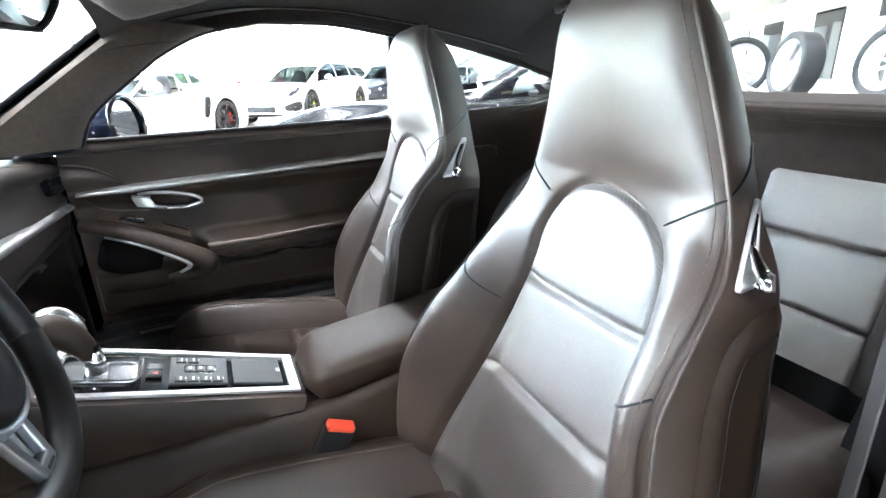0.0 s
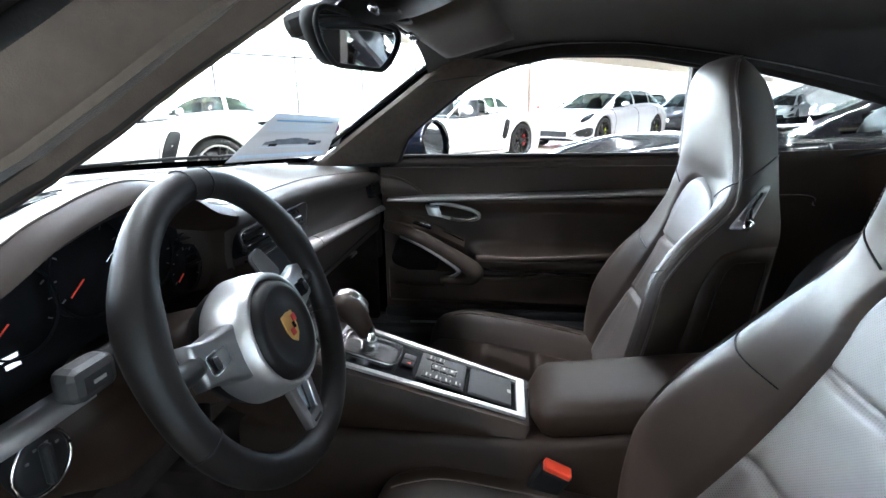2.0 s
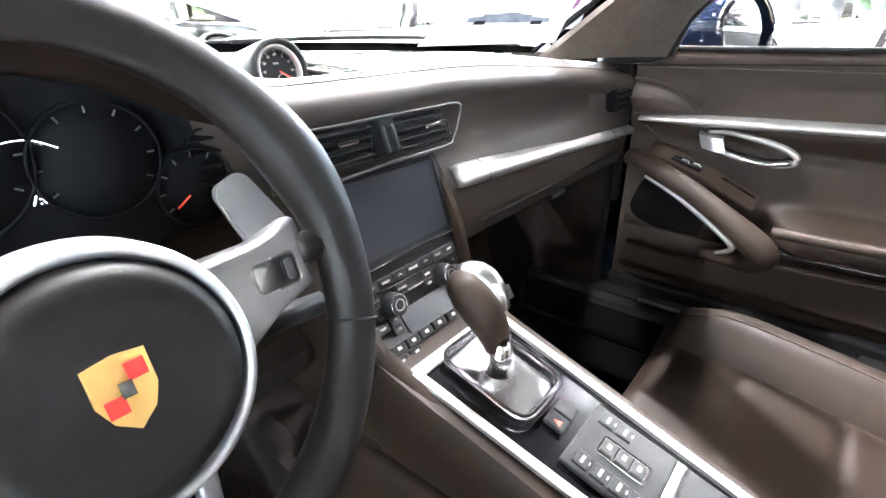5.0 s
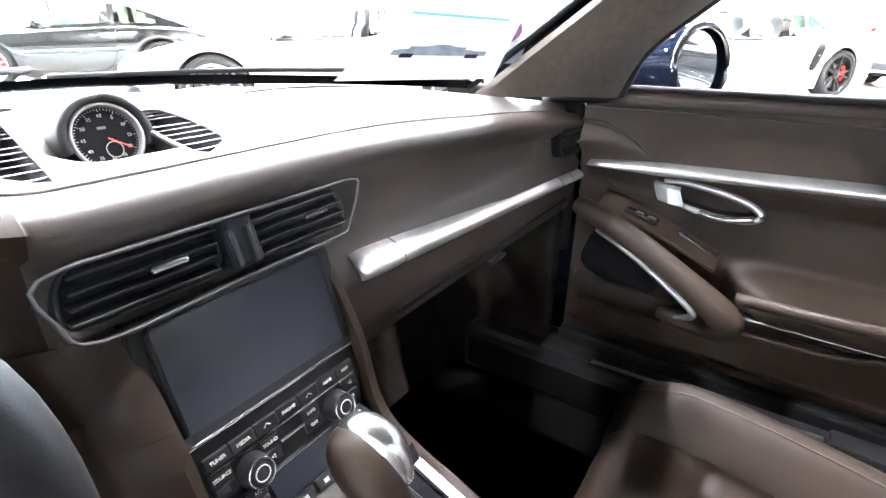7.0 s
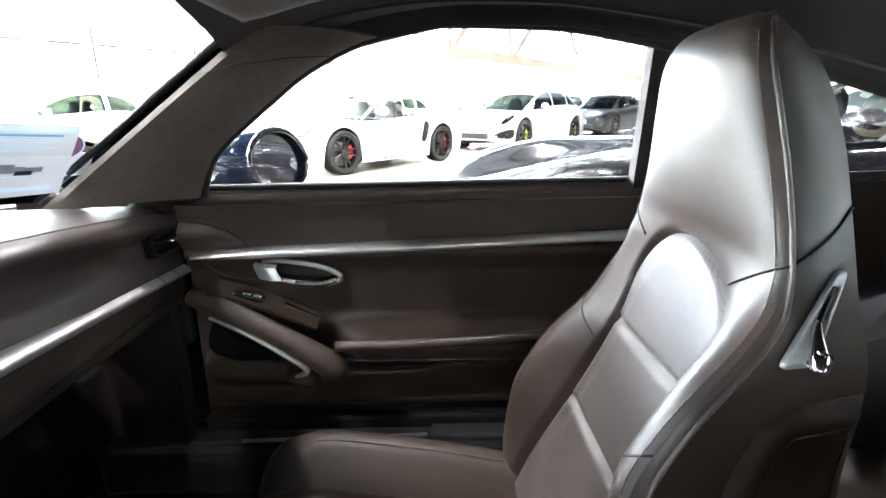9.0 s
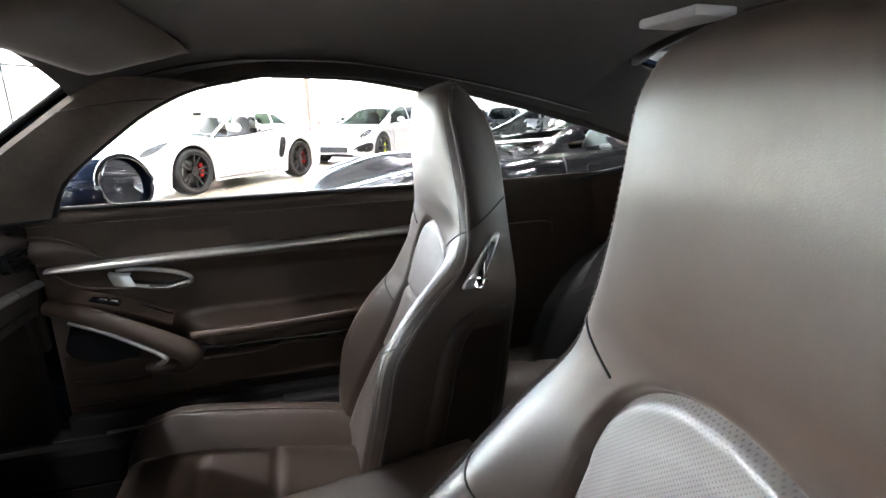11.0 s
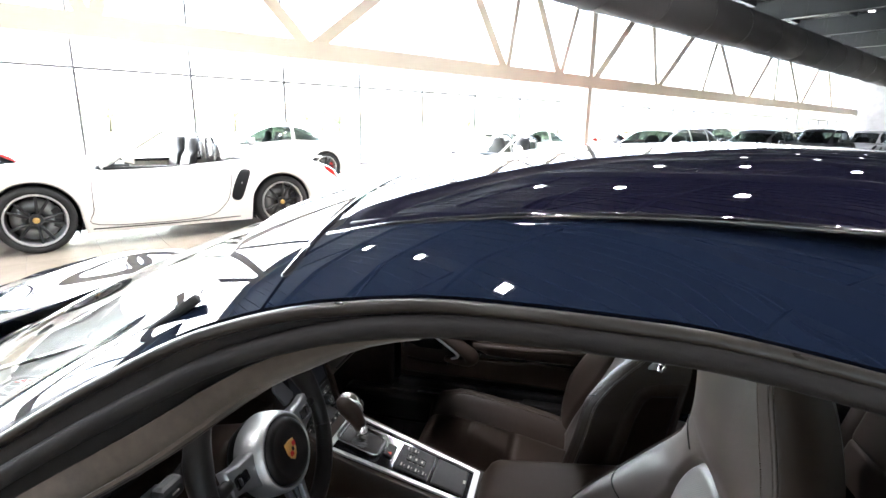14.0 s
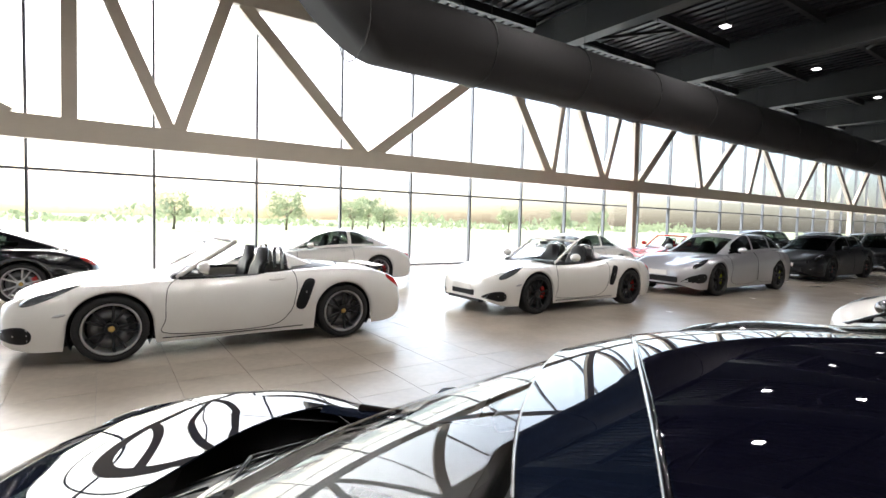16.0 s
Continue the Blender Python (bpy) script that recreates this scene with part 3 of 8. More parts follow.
def outside():
    g = thing("ground", "pale forecourt and grass beyond the glazed front", "ground", kind="structure")
    v = [hall(-900, 14.2, -0.16), hall(900, 14.2, -0.16), hall(900, 30, -0.16), hall(-900, 30, -0.16)]
    mesh_part("forecourt", v, [(0, 1, 2, 3)], ASPH, g, smooth=False)
    v = [hall(-2500, 30, -0.17), hall(2500, 30, -0.17), hall(2500, 2600, -0.17), hall(-2500, 2600, -0.17)]
    mesh_part("meadow", v, [(0, 1, 2, 3)], GRASS, g, smooth=False)
    v = [hall(-900, -14.2, -0.16), hall(900, -14.2, -0.16), hall(900, -900, -0.16), hall(-900, -900, -0.16)]
    mesh_part("yard", v, [(0, 1, 2, 3)], ASPH, g, smooth=False)
    spots = [(6, 62, 4.6), (19, 64, 5.6), (29, 66, 5.0), (34, 66, 4.2), (40, 84, 7.0), (62, 70, 5), (-14, 70, 5), (76, 70, 5), (90, 72, 5.5)]
    for k, (u, n, h) in enumerate(spots):
        tree(u, n, h, k + 3)
    v, f = [], []
    rng = random.Random(9)
    for k in range(5200):
        u, n = rng.uniform(-160, 220), rng.uniform(110, 128)
        z = rng.uniform(0, 1) ** 0.7 * (2.1 + 1.3 * math.sin(u * 0.11) + 0.9 * math.sin(u * 0.37))
        s, i = rng.uniform(0.2, 0.62), len(v)
        a = rng.uniform(0, 3.14)
        c = hall(u, n, z)
        d1, d2 = Vector((math.cos(a), math.sin(a), rng.uniform(-0.5, 0.5))) * s, Vector((rng.uniform(-0.5, 0.5), rng.uniform(-0.5, 0.5), 1)) * s
        v += [c - d1, c + d2, c + d1, c - d2]
        f.append((i, i + 1, i + 2, i + 3))
    w = mesh_part("far_hedge", v, f, LEAF, smooth=False)
    tagged(w, "distant line of pale green trees", "woods", kind="stuff")


outside()

# ---- cars of the hall: local x to the rear from the front axle, y to the car's right, z up ----
CACHE = {}


def cached(key, build):
    """Builds a mesh once and gives further objects on the same mesh."""
    if key not in CACHE:
        ob = build()
        CACHE[key] = ob.data
        bpy.data.objects.remove(ob)
    return CACHE[key]


def wheel_meshes(R, rim_mat, lip_mat, twin=5):
    rr = R * 0.77
    key = (R, rim_mat.name, lip_mat.name)
    tyre = cached(("tyre",) + key, lambda: lathe("tyre", [(rr, -0.10), (rr + 0.02, -0.118), (R - 0.03, -0.125), (R - 0.006, -0.105), (R, -0.07), (R, 0.07), (R - 0.006, 0.105),
                                                       (R - 0.03, 0.125), (rr + 0.02, 0.118), (rr, 0.10)], TYRE, sides=56))
    lip = cached(("lip",) + key, lambda: lathe("rim_lip", [(rr, 0.10), (rr + 0.004, -0.112), (rr - 0.004, -0.118), (rr - 0.018, -0.108), (rr - 0.022, -0.08), (rr - 0.03, 0.08), (rr, 0.10)], lip_mat, sides=56))

    def spokes():
        bms = []
        for k in range(twin):
            for d in (-1, 1):
                a0, a1 = 2 * math.pi * k / twin + d * 0.10, 2 * math.pi * k / twin + d * 0.22
                p, q = Vector((0.045 * math.cos(a0), -0.075, 0.045 * math.sin(a0))), Vector(((rr - 0.02) * math.cos(a1), -0.095, (rr - 0.02) * math.sin(a1)))
                x = (q - p).normalized()
                y = (Vector((0, 1, 0)) - x * x.y).normalized()
                m = Matrix((x, y, x.cross(y))).transposed().to_4x4()
                bms.append(rbox((p + q) / 2 + Vector((0, 0.012, 0)), ((q - p).length, 0.035, 0.026), 0.006, m, 1))
        cyl = bmesh.new()
        bmesh.ops.create_cone(cyl, cap_ends=True, segments=24, radius1=0.065, radius2=0.058, depth=0.05)
        bmesh.ops.transform(cyl, matrix=Matrix.Translation((0, -0.07, 0)) @ Matrix.Rotation(radians(90), 4, "X"), verts=cyl.verts)
        return part("spokes", join(bms + [cyl]), rim_mat)
    sp = cached(("spokes",) + key, spokes)
    cap = cached(("cap",) + key, lambda: lathe("cap", [(0.0001, -0.103), (0.02, -0.102), (0.03, -0.098), (0.031, -0.09)], GOLD if lip_mat is RIM_SILVER else GREYPL, sides=20))
    disc = cached(("disc",) + key, lambda: lathe("disc", [(0.07, 0.0), (0.07, -0.01), (rr * 0.80, -0.01), (rr * 0.80, 0.02), (0.07, 0.02)], DISC, sides=36))
    return tyre, lip, sp, cap, disc


def wheel(parent, x, y, R, rim_mat, lip_mat, caliper, side):
    """One wheel with tyre, rim, brake disc and caliper; its outer face looks to -y when side is -1."""
    tyre, lip, sp, cap, disc = wheel_meshes(R, rim_mat, lip_mat)
    w = new("wheel", tyre)
    w.parent = parent
    w.location = (x, y, R)
    if side > 0:
        w.rotation_euler = (0, 0, math.pi)
    for name, me in (("rim", lip), ("spokes", sp), ("hub_cap", cap), ("brake_disc", disc)):
        o = new(name, me)
        o.parent = w
    rr = R * 0.77 * 0.80
    rows = [[((rr - d) * math.cos(a), yy, (rr - d) * math.sin(a)) for d, yy in ((-0.01, -0.045), (0.06, -0.045), (0.06, 0.03), (-0.01, 0.03))]
            for a in [radians(-30 + 8 * k) * (1 if side < 0 else -1) for k in range(9)]]
    key = ("caliper", caliper.name, R, side)
    o = new("caliper", cached(key, lambda: sheet("caliper", rows, caliper, loop_v=True, caps=True, smooth=False)))
    o.parent = w
    return w


class Shape:
    """The skin of a car body: lower edge with wheel arches, flank, fender crest and bonnet line."""

    def __init__(s, wb, fo, ro, W, R, crest, mid, plan, low=0.15):
        s.wb, s.fo, s.ro, s.W, s.R, s.low = wb, fo, ro, W, R, low
        s.crest, s.mid, s.plan = curve_fn(crest), curve_fn(mid), curve_fn(plan)

    def lower(s, x):
        z = s.low + 0.10 * max(0, (-x - s.fo + 0.35) / 0.35) ** 2 + 0.16 * max(0, (x - s.wb - s.ro + 0.4) / 0.4) ** 2
        ra = s.R + 0.035
        for xa in (0, s.wb):
            if abs(x - xa) < ra:
                z = max(z, s.R + math.sqrt(ra * ra - (x - xa) ** 2))
        return z

    def at(s, x, q, side=1):
        """q: 0 lower edge, 4 widest, 10 crest, 16 centre line."""
        w = s.W * s.plan(x) + 0.022 * (math.exp(-((x) / 0.36) ** 2) + 1.2 * math.exp(-((x - s.wb) / 0.4) ** 2)) * (1 if q < 12 else 0)
        zl, zs, zc = s.lower(x), s.crest(x), s.mid(x)
        zm = max(0.50 * zs / 0.8, zl + 0.025)
        zm = min(zm, max(zs - 0.02, zl + 0.005))
        if q <= 4:
            t = q / 4
            y, z = w * (1 - 0.035 * (1 - t) ** 2), zl + (zm - zl) * t
        elif q <= 10:
            a = (q - 4) / 6 * math.pi / 2
            y, z = w * (0.77 + 0.23 * math.cos(a) ** 0.9), zm + (zs - zm) * math.sin(a)
        else:
            t = (q - 10) / 6
            y, z = w * 0.77 * (1 - t), zs + (zc - zs) * (t * t * (3 - 2 * t))
        return Vector((x, side * y, z))

    def out(s, x, q, side, d=0.004):
        """A point a little outside the skin."""
        a, b = s.at(x + 0.01, q, side) - s.at(x - 0.01, q, side), s.at(x, min(q + 0.1, 16), side) - s.at(x, max(q - 0.1, 0), side)
        n = a.cross(b)
        n = n.normalized() if n.length > 0 else Vector((0, 0, 1))
        if n.y * side < -0.05 or n.z < -0.6:
            n = -n
        return s.at(x, q, side) + n * d

    def patch(s, name, outline, side, material, parent, label="", d=0.006):
        """A piece lying on the skin inside an outline of (x, q) points, domed from its middle."""
        if len(outline) < 14:
            outline = [(p.x, p.y) for p in smooth_path([(x, q, 0) for x, q in outline], 4, True)]
        c = (sum(p[0] for p in outline) / len(outline), sum(p[1] for p in outline) / len(outline))
        rows = []
        for f in (1.0, 0.97, 0.7, 0.4, 0.05):
            rows.append([s.out(c[0] + (x - c[0]) * f, c[1] + (q - c[1]) * f, side, (-0.004 if f == 1.0 else d + 0.012 * (1 - f))) for x, q in outline])
        return sheet(name, rows, material, parent, label, loop_v=True)

    def line(s, name, pts, side, r, material, parent):
        if len(pts) > 3:
            pts = [(p.x, p.y) for p in smooth_path([(x, q, 0) for x, q in pts], 5)]
        return tube(name, [s.out(x, q, side, 0.0008) for x, q in pts], r, material, parent, sides=5)


def oval(cx, cq, ax, aq, tilt=0.0, n=20, p=1.0):
    out = []
    for k in range(n):
        a = 2 * math.pi * k / n
        u, v = ax * math.cos(a) * abs(math.cos(a)) ** (p - 1), aq * math.sin(a) * abs(math.sin(a)) ** (p - 1)
        out.append((cx + u + tilt * v, cq + v))
    return out


def body_shell(S, name, material, parent, keep, label=""):
    xs = [-S.fo + (S.fo + S.wb + S.ro) * k / 150 for k in range(151)]
    ra = S.R + 0.035
    xs += [xa + d * ra * f for xa in (0, S.wb) for d in (-1, 1) for f in (0.9999, 0.985, 0.95)]
    xs = sorted(xs)
    qs = [0, 1, 2, 3, 4, 5, 6, 7, 8, 9, 10, 11, 12, 13, 14, 15, 16]
    cols = [(q, -1) for q in qs] + [(q, 1) for q in qs[-2::-1]]
    rows = [[S.at(x, q, sd) for q, sd in cols] for x in xs]
    return sheet(name, rows, material, parent, label, caps=True, thick=0.0, keep=lambda i, j: keep((xs[i] + xs[i + 1]) / 2, (cols[j][0] + cols[j + 1][0]) / 2, -1 if j < 16 else 1))


def arch_liner(S, parent):
    for xa in (0, S.wb):
        for sd in (-1, 1):
            ra = S.R + 0.045
            rows = []
            for y in (S.W * 0.95, S.W * 0.55):
                rows.append([(xa + ra * math.cos(radians(a)), sd * y, S.R + ra * math.sin(radians(a))) for a in range(-30, 211, 12)])
            rows.append([(xa, sd * S.W * 0.55, S.R) for a in range(-30, 211, 12)])
            sheet("wheel_well", rows, PLASTIC, parent)
    part("underbody", rbox(((S.wb) / 2, 0, S.low + 0.03), (S.wb + 1.1, S.W * 1.5, 0.04), 0.01), PLASTIC, parent)


def cabin(S, P, parent, paint, window_mat):
    """Roof, pillars and glass. P: top line, rail half width, belt half width, belt height, front and rear glass limits."""
    top, rail = curve_fn(P["top"]), curve_fn(P["rail"])
    x0, x1 = P["top"][0][0], P["top"][-1][0]
    beltw, beltz = curve_fn(P["beltw"]), curve_fn(P["beltz"])
    xs = [x0 + (x1 - x0) * k / 90 for k in range(91)]

    def at(x, r, sd):
        """r: 0 belt, 1 rail, 2 centre."""
        zt, wr, wb_, zb = top(x), rail(x), beltw(x), min(beltz(x), top(x) - 0.01)
        crown = 0.05 * min(1, (zt - zb) / 0.2)
        zr = zt - crown
        if r <= 1:
            return Vector((x, sd * (wb_ + (wr - wb_) * r), zb + (zr - zb) * math.sin(r * math.pi / 2) ** 0.85))
        t = r - 1
        return Vector((x, sd * wr * (1 - t), zr + crown * (1 - (1 - t) ** 2)))
    rs = [0, 0.08, 0.3, 0.55, 0.78, 0.9, 1.0, 1.1, 1.3, 1.6, 2.0]
    cols = [(r, -1) for r in rs] + [(r, 1) for r in rs[-2::-1]]
    rows = [[at(x, r, sd) for r, sd in cols] for x in xs]

    def zone(x, r):
        if r > 1.1 and x < P["header"]:
            return "windshield"
        if r > 1.15 and P["rearglass"][0] < x < P["rearglass"][1]:
            return "rear_window"
        if 0.08 < r < 0.9 and P["side"][0] + 0.5 * r < x < P["side"][1] - P.get("lean", 0.35) * r and not any(a < x < b for a, b in P["posts"]):
            return "side_window"
        return "roof"
    for z, m in (("roof", paint), ("windshield", P.get("ws", window_mat)), ("rear_window", window_mat)):
        sheet(z, rows, m, parent, keep=lambda i, j, z=z: zone((xs[i] + xs[i + 1]) / 2, (cols[j][0] + cols[j + 1][0]) / 2) == z)
    edges = [P["side"][0]] + [e for p in P["posts"] for e in p] + [P["side"][1]]
    for sd in (-1, 1):
        for a, b in zip(edges[::2], edges[1::2]):
            sheet("side_window", rows, window_mat, parent, keep=lambda i, j: (j < 10) == (sd < 0) and a < (xs[i] + xs[i + 1]) / 2 < b
                  and zone((xs[i] + xs[i + 1]) / 2, (cols[j][0] + cols[j + 1][0]) / 2) == "side_window")


def door_mirror(parent, x, y, z, sd, paint, s=1.0):
    """A painted mirror shell on a black stalk, its glass turned to the rear."""
    rows = []
    for k in range(12):
        t = k / 11
        r = math.sqrt(max(0, 1 - (1 - t) ** 2)) if t < 1 else 1
        cx = x + 0.02 - 0.11 * s * (1 - t)
        rows.append([(cx, y + sd * (0.10 + 0.10 * r * math.cos(a) * s), z + 0.07 * r * math.sin(a) * s) for a in [2 * math.pi * j / 20 for j in range(20)]])
    o = sheet("mirror_shell", rows, paint, parent, loop_v=True)
    part("mirror_foot", rbox((x - 0.02, y + sd * 0.03, z - 0.06), (0.08, 0.12, 0.03), 0.012), PLASTIC, parent)
    me = slab(ellipse(0.175 * s, 0.12 * s), 0.004, 0, Matrix.Translation((x + 0.016, y + sd * 0.10, z)) @ Matrix.Rotation(radians(90), 4, "Z"))
    part("mirror_glass", me, MIRROR, o)


def light_bar(parent, c, size, material, name="number_plate", m=None):
    return part(name, rbox(c, size, 0.004, m), material, parent)


def seat_simple(parent, x, y, z, material):
    rows = []
    for k in range(14):
        t = k / 13
        zz = z + 0.70 * t
        w = 0.25 - 0.10 * max(0, t - 0.55) / 0.45 - 0.06 * (t > 0.97)
        xx = x + 0.16 * t - 0.05 * max(0, t - 0.7)
        rows.append([(xx + 0.06 * math.cos(a) - 0.05 * abs(math.sin(a)) ** 3 * (t < 0.75), y + w * math.sin(a), zz) for a in [2 * math.pi * j / 20 for j in range(20)]])
    sheet("seat_back", rows, material, parent, loop_v=True, caps=True)
    part("seat_cushion", rbox((x - 0.22, y, z - 0.05), (0.5, 0.48, 0.16), 0.05), material, parent)


def sport_coupe(label, m, paint, group="", lip=RIM_SILVER, rim=BLACK_RIM, cal=REDCAL, glass_mat=None, inside=True):
    """A low rear-engined two-door coupe."""
    S = Shape(2.45, 0.98, 1.06, 0.90, 0.335,
              [(-0.98, 0.46), (-0.9, 0.56), (-0.6, 0.70), (-0.2, 0.785), (0.2, 0.80), (0.8, 0.83), (1.6, 0.87), (2.3, 0.90), (2.8, 0.87), (3.2, 0.76), (3.45, 0.62), (3.51, 0.52)],
              [(-0.98, 0.44), (-0.85, 0.53), (-0.5, 0.63), (0.0, 0.74), (0.42, 0.84), (1.0, 0.86), (2.3, 0.90), (2.9, 0.88), (3.25, 0.77), (3.45, 0.60), (3.51, 0.5)],
              [(-0.98, 0.50), (-0.93, 0.68), (-0.8, 0.83), (-0.5, 0.94), (0, 0.985), (0.8, 0.965), (1.6, 0.975), (2.45, 1.0), (3.0, 0.96), (3.3, 0.86), (3.46, 0.7), (3.51, 0.55)])
    t = thing("sports_coupe", label, "car", m, group)
    body_shell(S, "body", paint, t, lambda x, q, sd: not (q > 10.5 and 0.55 < x < 2.3))
    arch_liner(S, t)
    P = dict(top=[(0.40, 0.845), (0.75, 1.04), (1.10, 1.205), (1.40, 1.285), (1.65, 1.297), (1.95, 1.27), (2.35, 1.16), (2.75, 1.01), (3.05, 0.885)],
             rail=[(0.40, 0.60), (1.1, 0.57), (1.6, 0.58), (2.2, 0.53), (3.05, 0.40)], beltw=[(0.40, 0.70), (1.2, 0.74), (2.2, 0.72), (3.05, 0.55)],
             beltz=[(0.40, 0.83), (1.2, 0.86), (2.0, 0.895), (3.05, 0.88)], header=1.08, rearglass=(2.12, 2.85), side=(0.50, 2.50), posts=[(1.72, 1.80)], lean=0.55)
    cabin(S, P, t, paint, glass_mat or TINT)
    for sd in (-1, 1):
        S.patch("headlight", oval(-0.55, 9.0, 0.17, 1.35), sd, LAMPGLASS, t, "clear oval headlight")
        S.patch("indicator", oval(-0.80, 6.2, 0.06, 0.5), sd, SATIN, t)
        S.patch("air_intake", [(-0.93, 1.3), (-0.70, 1.2), (-0.66, 3.2), (-0.90, 3.4)], sd, PLASTIC, t, d=0.002)
        S.patch("tail_light", [(3.22, 8.0), (3.40, 7.2), (3.42, 8.6), (3.25, 9.6)], sd, TAIL, t, "red tail light")
        S.line("door_line", [(0.55, 9), (0.52, 5), (0.58, 1.2), (1.5, 0.9), (1.78, 3), (1.82, 6), (1.80, 9.4)], sd, 0.004, PLASTIC, t)
        S.patch("door_handle", oval(1.60, 7.2, 0.09, 0.28), sd, paint, t, d=0.012)
        door_mirror(t, 0.80, sd * 0.82, 0.93, sd, paint)
    if inside:
        for y in (-0.34, 0.34):
            seat_simple(t, 1.45, y, 0.42, PLASTIC)
    part("tub", rbox((1.35, 0, 0.42), (1.9, 1.45, 0.5), 0.05), PLASTIC, t)
    for xa, sd in ((0, -1), (0, 1), (2.45, -1), (2.45, 1)):
        wheel(t, xa, sd * 0.775, 0.335, rim, lip, cal, sd)
    return t


def roadster(label, m, paint, lip, cal, group=""):
    """A low mid-engined two-seat roadster with its roof down."""
    S = Shape(2.475, 0.92, 0.98, 0.90, 0.335,
              [(-0.92, 0.50), (-0.86, 0.60), (-0.55, 0.71), (-0.15, 0.785), (0.3, 0.79), (0.9, 0.80), (1.5, 0.825), (2.1, 0.87), (2.5, 0.88), (2.95, 0.84), (3.25, 0.74), (3.42, 0.60), (3.455, 0.5)],
              [(-0.92, 0.48), (-0.84, 0.56), (-0.45, 0.66), (0.0, 0.745), (0.38, 0.83), (1.0, 0.85), (1.8, 0.89), (2.4, 0.905), (2.9, 0.87), (3.25, 0.78), (3.42, 0.62), (3.455, 0.5)],
              [(-0.92, 0.52), (-0.87, 0.70), (-0.74, 0.85), (-0.45, 0.95), (0, 0.985), (0.8, 0.96), (1.6, 0.965), (2.45, 1.0), (2.95, 0.96), (3.25, 0.87), (3.41, 0.72), (3.455, 0.58)])
    t = thing("roadster", label, "car", m, group)
    body_shell(S, "body", paint, t, lambda x, q, sd: not (q > 10.2 and 0.62 < x < 1.92))
    arch_liner(S, t)
    part("tub", rbox((1.22, 0, 0.40), (1.5, 1.4, 0.5), 0.05), PLASTIC, t)
    part("dashboard", rbox((0.72, 0, 0.77), (0.34, 1.32, 0.16), 0.05), PLASTIC, t)
    # windscreen: raked glass in a painted frame
    rows = []
    for k in range(13):
        f = k / 12
        rows.append([(0.44 + 0.62 * f + 0.16 * (s * s), s * (0.64 - 0.05 * f), 0.835 + 0.40 * f - 0.03 * s * s) for s in [-1 + j / 8 for j in range(17)]])
    g = sheet("windshield", rows, GLASS, t)
    g.visible_shadow = False
    tube("screen_frame", [r[0] for r in rows] + rows[-1][1:-1] + [r[-1] for r in rows[::-1]], 0.024, paint, t, sides=8)
    tube("screen_seal", [Vector(r[0]) + Vector((0.012, 0.012, -0.012)) for r in rows] + [Vector(p) + Vector((0.02, 0, -0.012)) for p in rows[-1][1:-1]] + [Vector(r[-1]) + Vector((0.012, -0.012, -0.012)) for r in rows[::-1]], 0.016, PLASTIC, t, sides=6)
    part("rear_mirror", rbox((0.98, 0, 1.16), (0.03, 0.2, 0.06), 0.02), PLASTIC, t)
    for y in (-0.34, 0.34):
        seat_simple(t, 1.46, y, 0.42, PLASTIC)
        tube("roll_hoop", [(1.80, y - 0.17, 0.85), (1.79, y - 0.15, 1.08), (1.78, y, 1.13), (1.79, y + 0.15, 1.08), (1.80, y + 0.17, 0.85)], 0.022, ALU, t, smooth_steps=6)
        rows = [[(1.86 + 0.14 * k, y + (0.2 - 0.02 * k) * s, 0.86 + (0.20 - 0.06 * k) * (1 - s * s)) for s in [-1 + j / 6 for j in range(13)]] for k in range(4)]
        sheet("fairing", rows, paint, t)
    rows = [[(1.90 + 0.62 * f, 0.60 * s, 0.885 + 0.035 * math.sin(math.pi * min(1, f * 1.1)) * (1 - s * s)) for s in [-1 + j / 8 for j in range(17)]] for f in [k / 8 for k in range(9)]]
    sheet("soft_top_cover", rows, PLASTIC, t)
    for sd in (-1, 1):
        S.patch("headlight", [(-0.72, 6.9), (-0.60, 6.8), (-0.36, 8.0), (-0.22, 9.3), (-0.30, 9.7), (-0.52, 9.1), (-0.70, 8.0)], sd, LAMPGLASS, t, "clear slanted headlight")
        S.patch("side_lamp", oval(-0.42, 4.5, 0.055, 0.2), sd, SATIN, t)
        S.patch("air_intake", [(-0.90, 1.5), (-0.78, 1.0), (-0.66, 1.3), (-0.63, 2.4), (-0.68, 3.5), (-0.80, 4.0), (-0.90, 3.6)], sd, PLASTIC, t, d=0.002)
        for k in range(3):
            S.line("intake_slat", [(-0.89 + 0.01 * k, 1.9 + 0.75 * k), (-0.66, 1.7 + 0.75 * k)], sd, 0.009, RIM_SILVER, t)
        S.patch("side_intake", [(1.86, 3.0), (1.93, 2.5), (1.99, 3.0), (2.06, 5.0), (2.10, 6.4), (2.05, 6.9), (1.98, 6.6), (1.90, 4.8)], sd, PLASTIC, t, "black side air intake", d=0.003)
        S.patch("tail_light", [(3.13, 8.0), (3.18, 7.0), (3.36, 6.6), (3.39, 7.6), (3.33, 8.8), (3.18, 9.2)], sd, TAIL, t, "red tail light")
        S.line("door_line", [(0.60, 9.6), (0.50, 7), (0.48, 3), (0.52, 1.0), (1.5, 0.75), (1.78, 2.2), (1.86, 4.5), (1.88, 7), (1.86, 9.6)], sd, 0.004, PLASTIC, t)
        S.line("sill_line", [(0.45, 0.55), (1.2, 0.4), (1.95, 0.5)], sd, 0.006, PLASTIC, t)
        S.patch("door_handle", oval(1.66, 7.4, 0.10, 0.26), sd, paint, t, d=0.012)
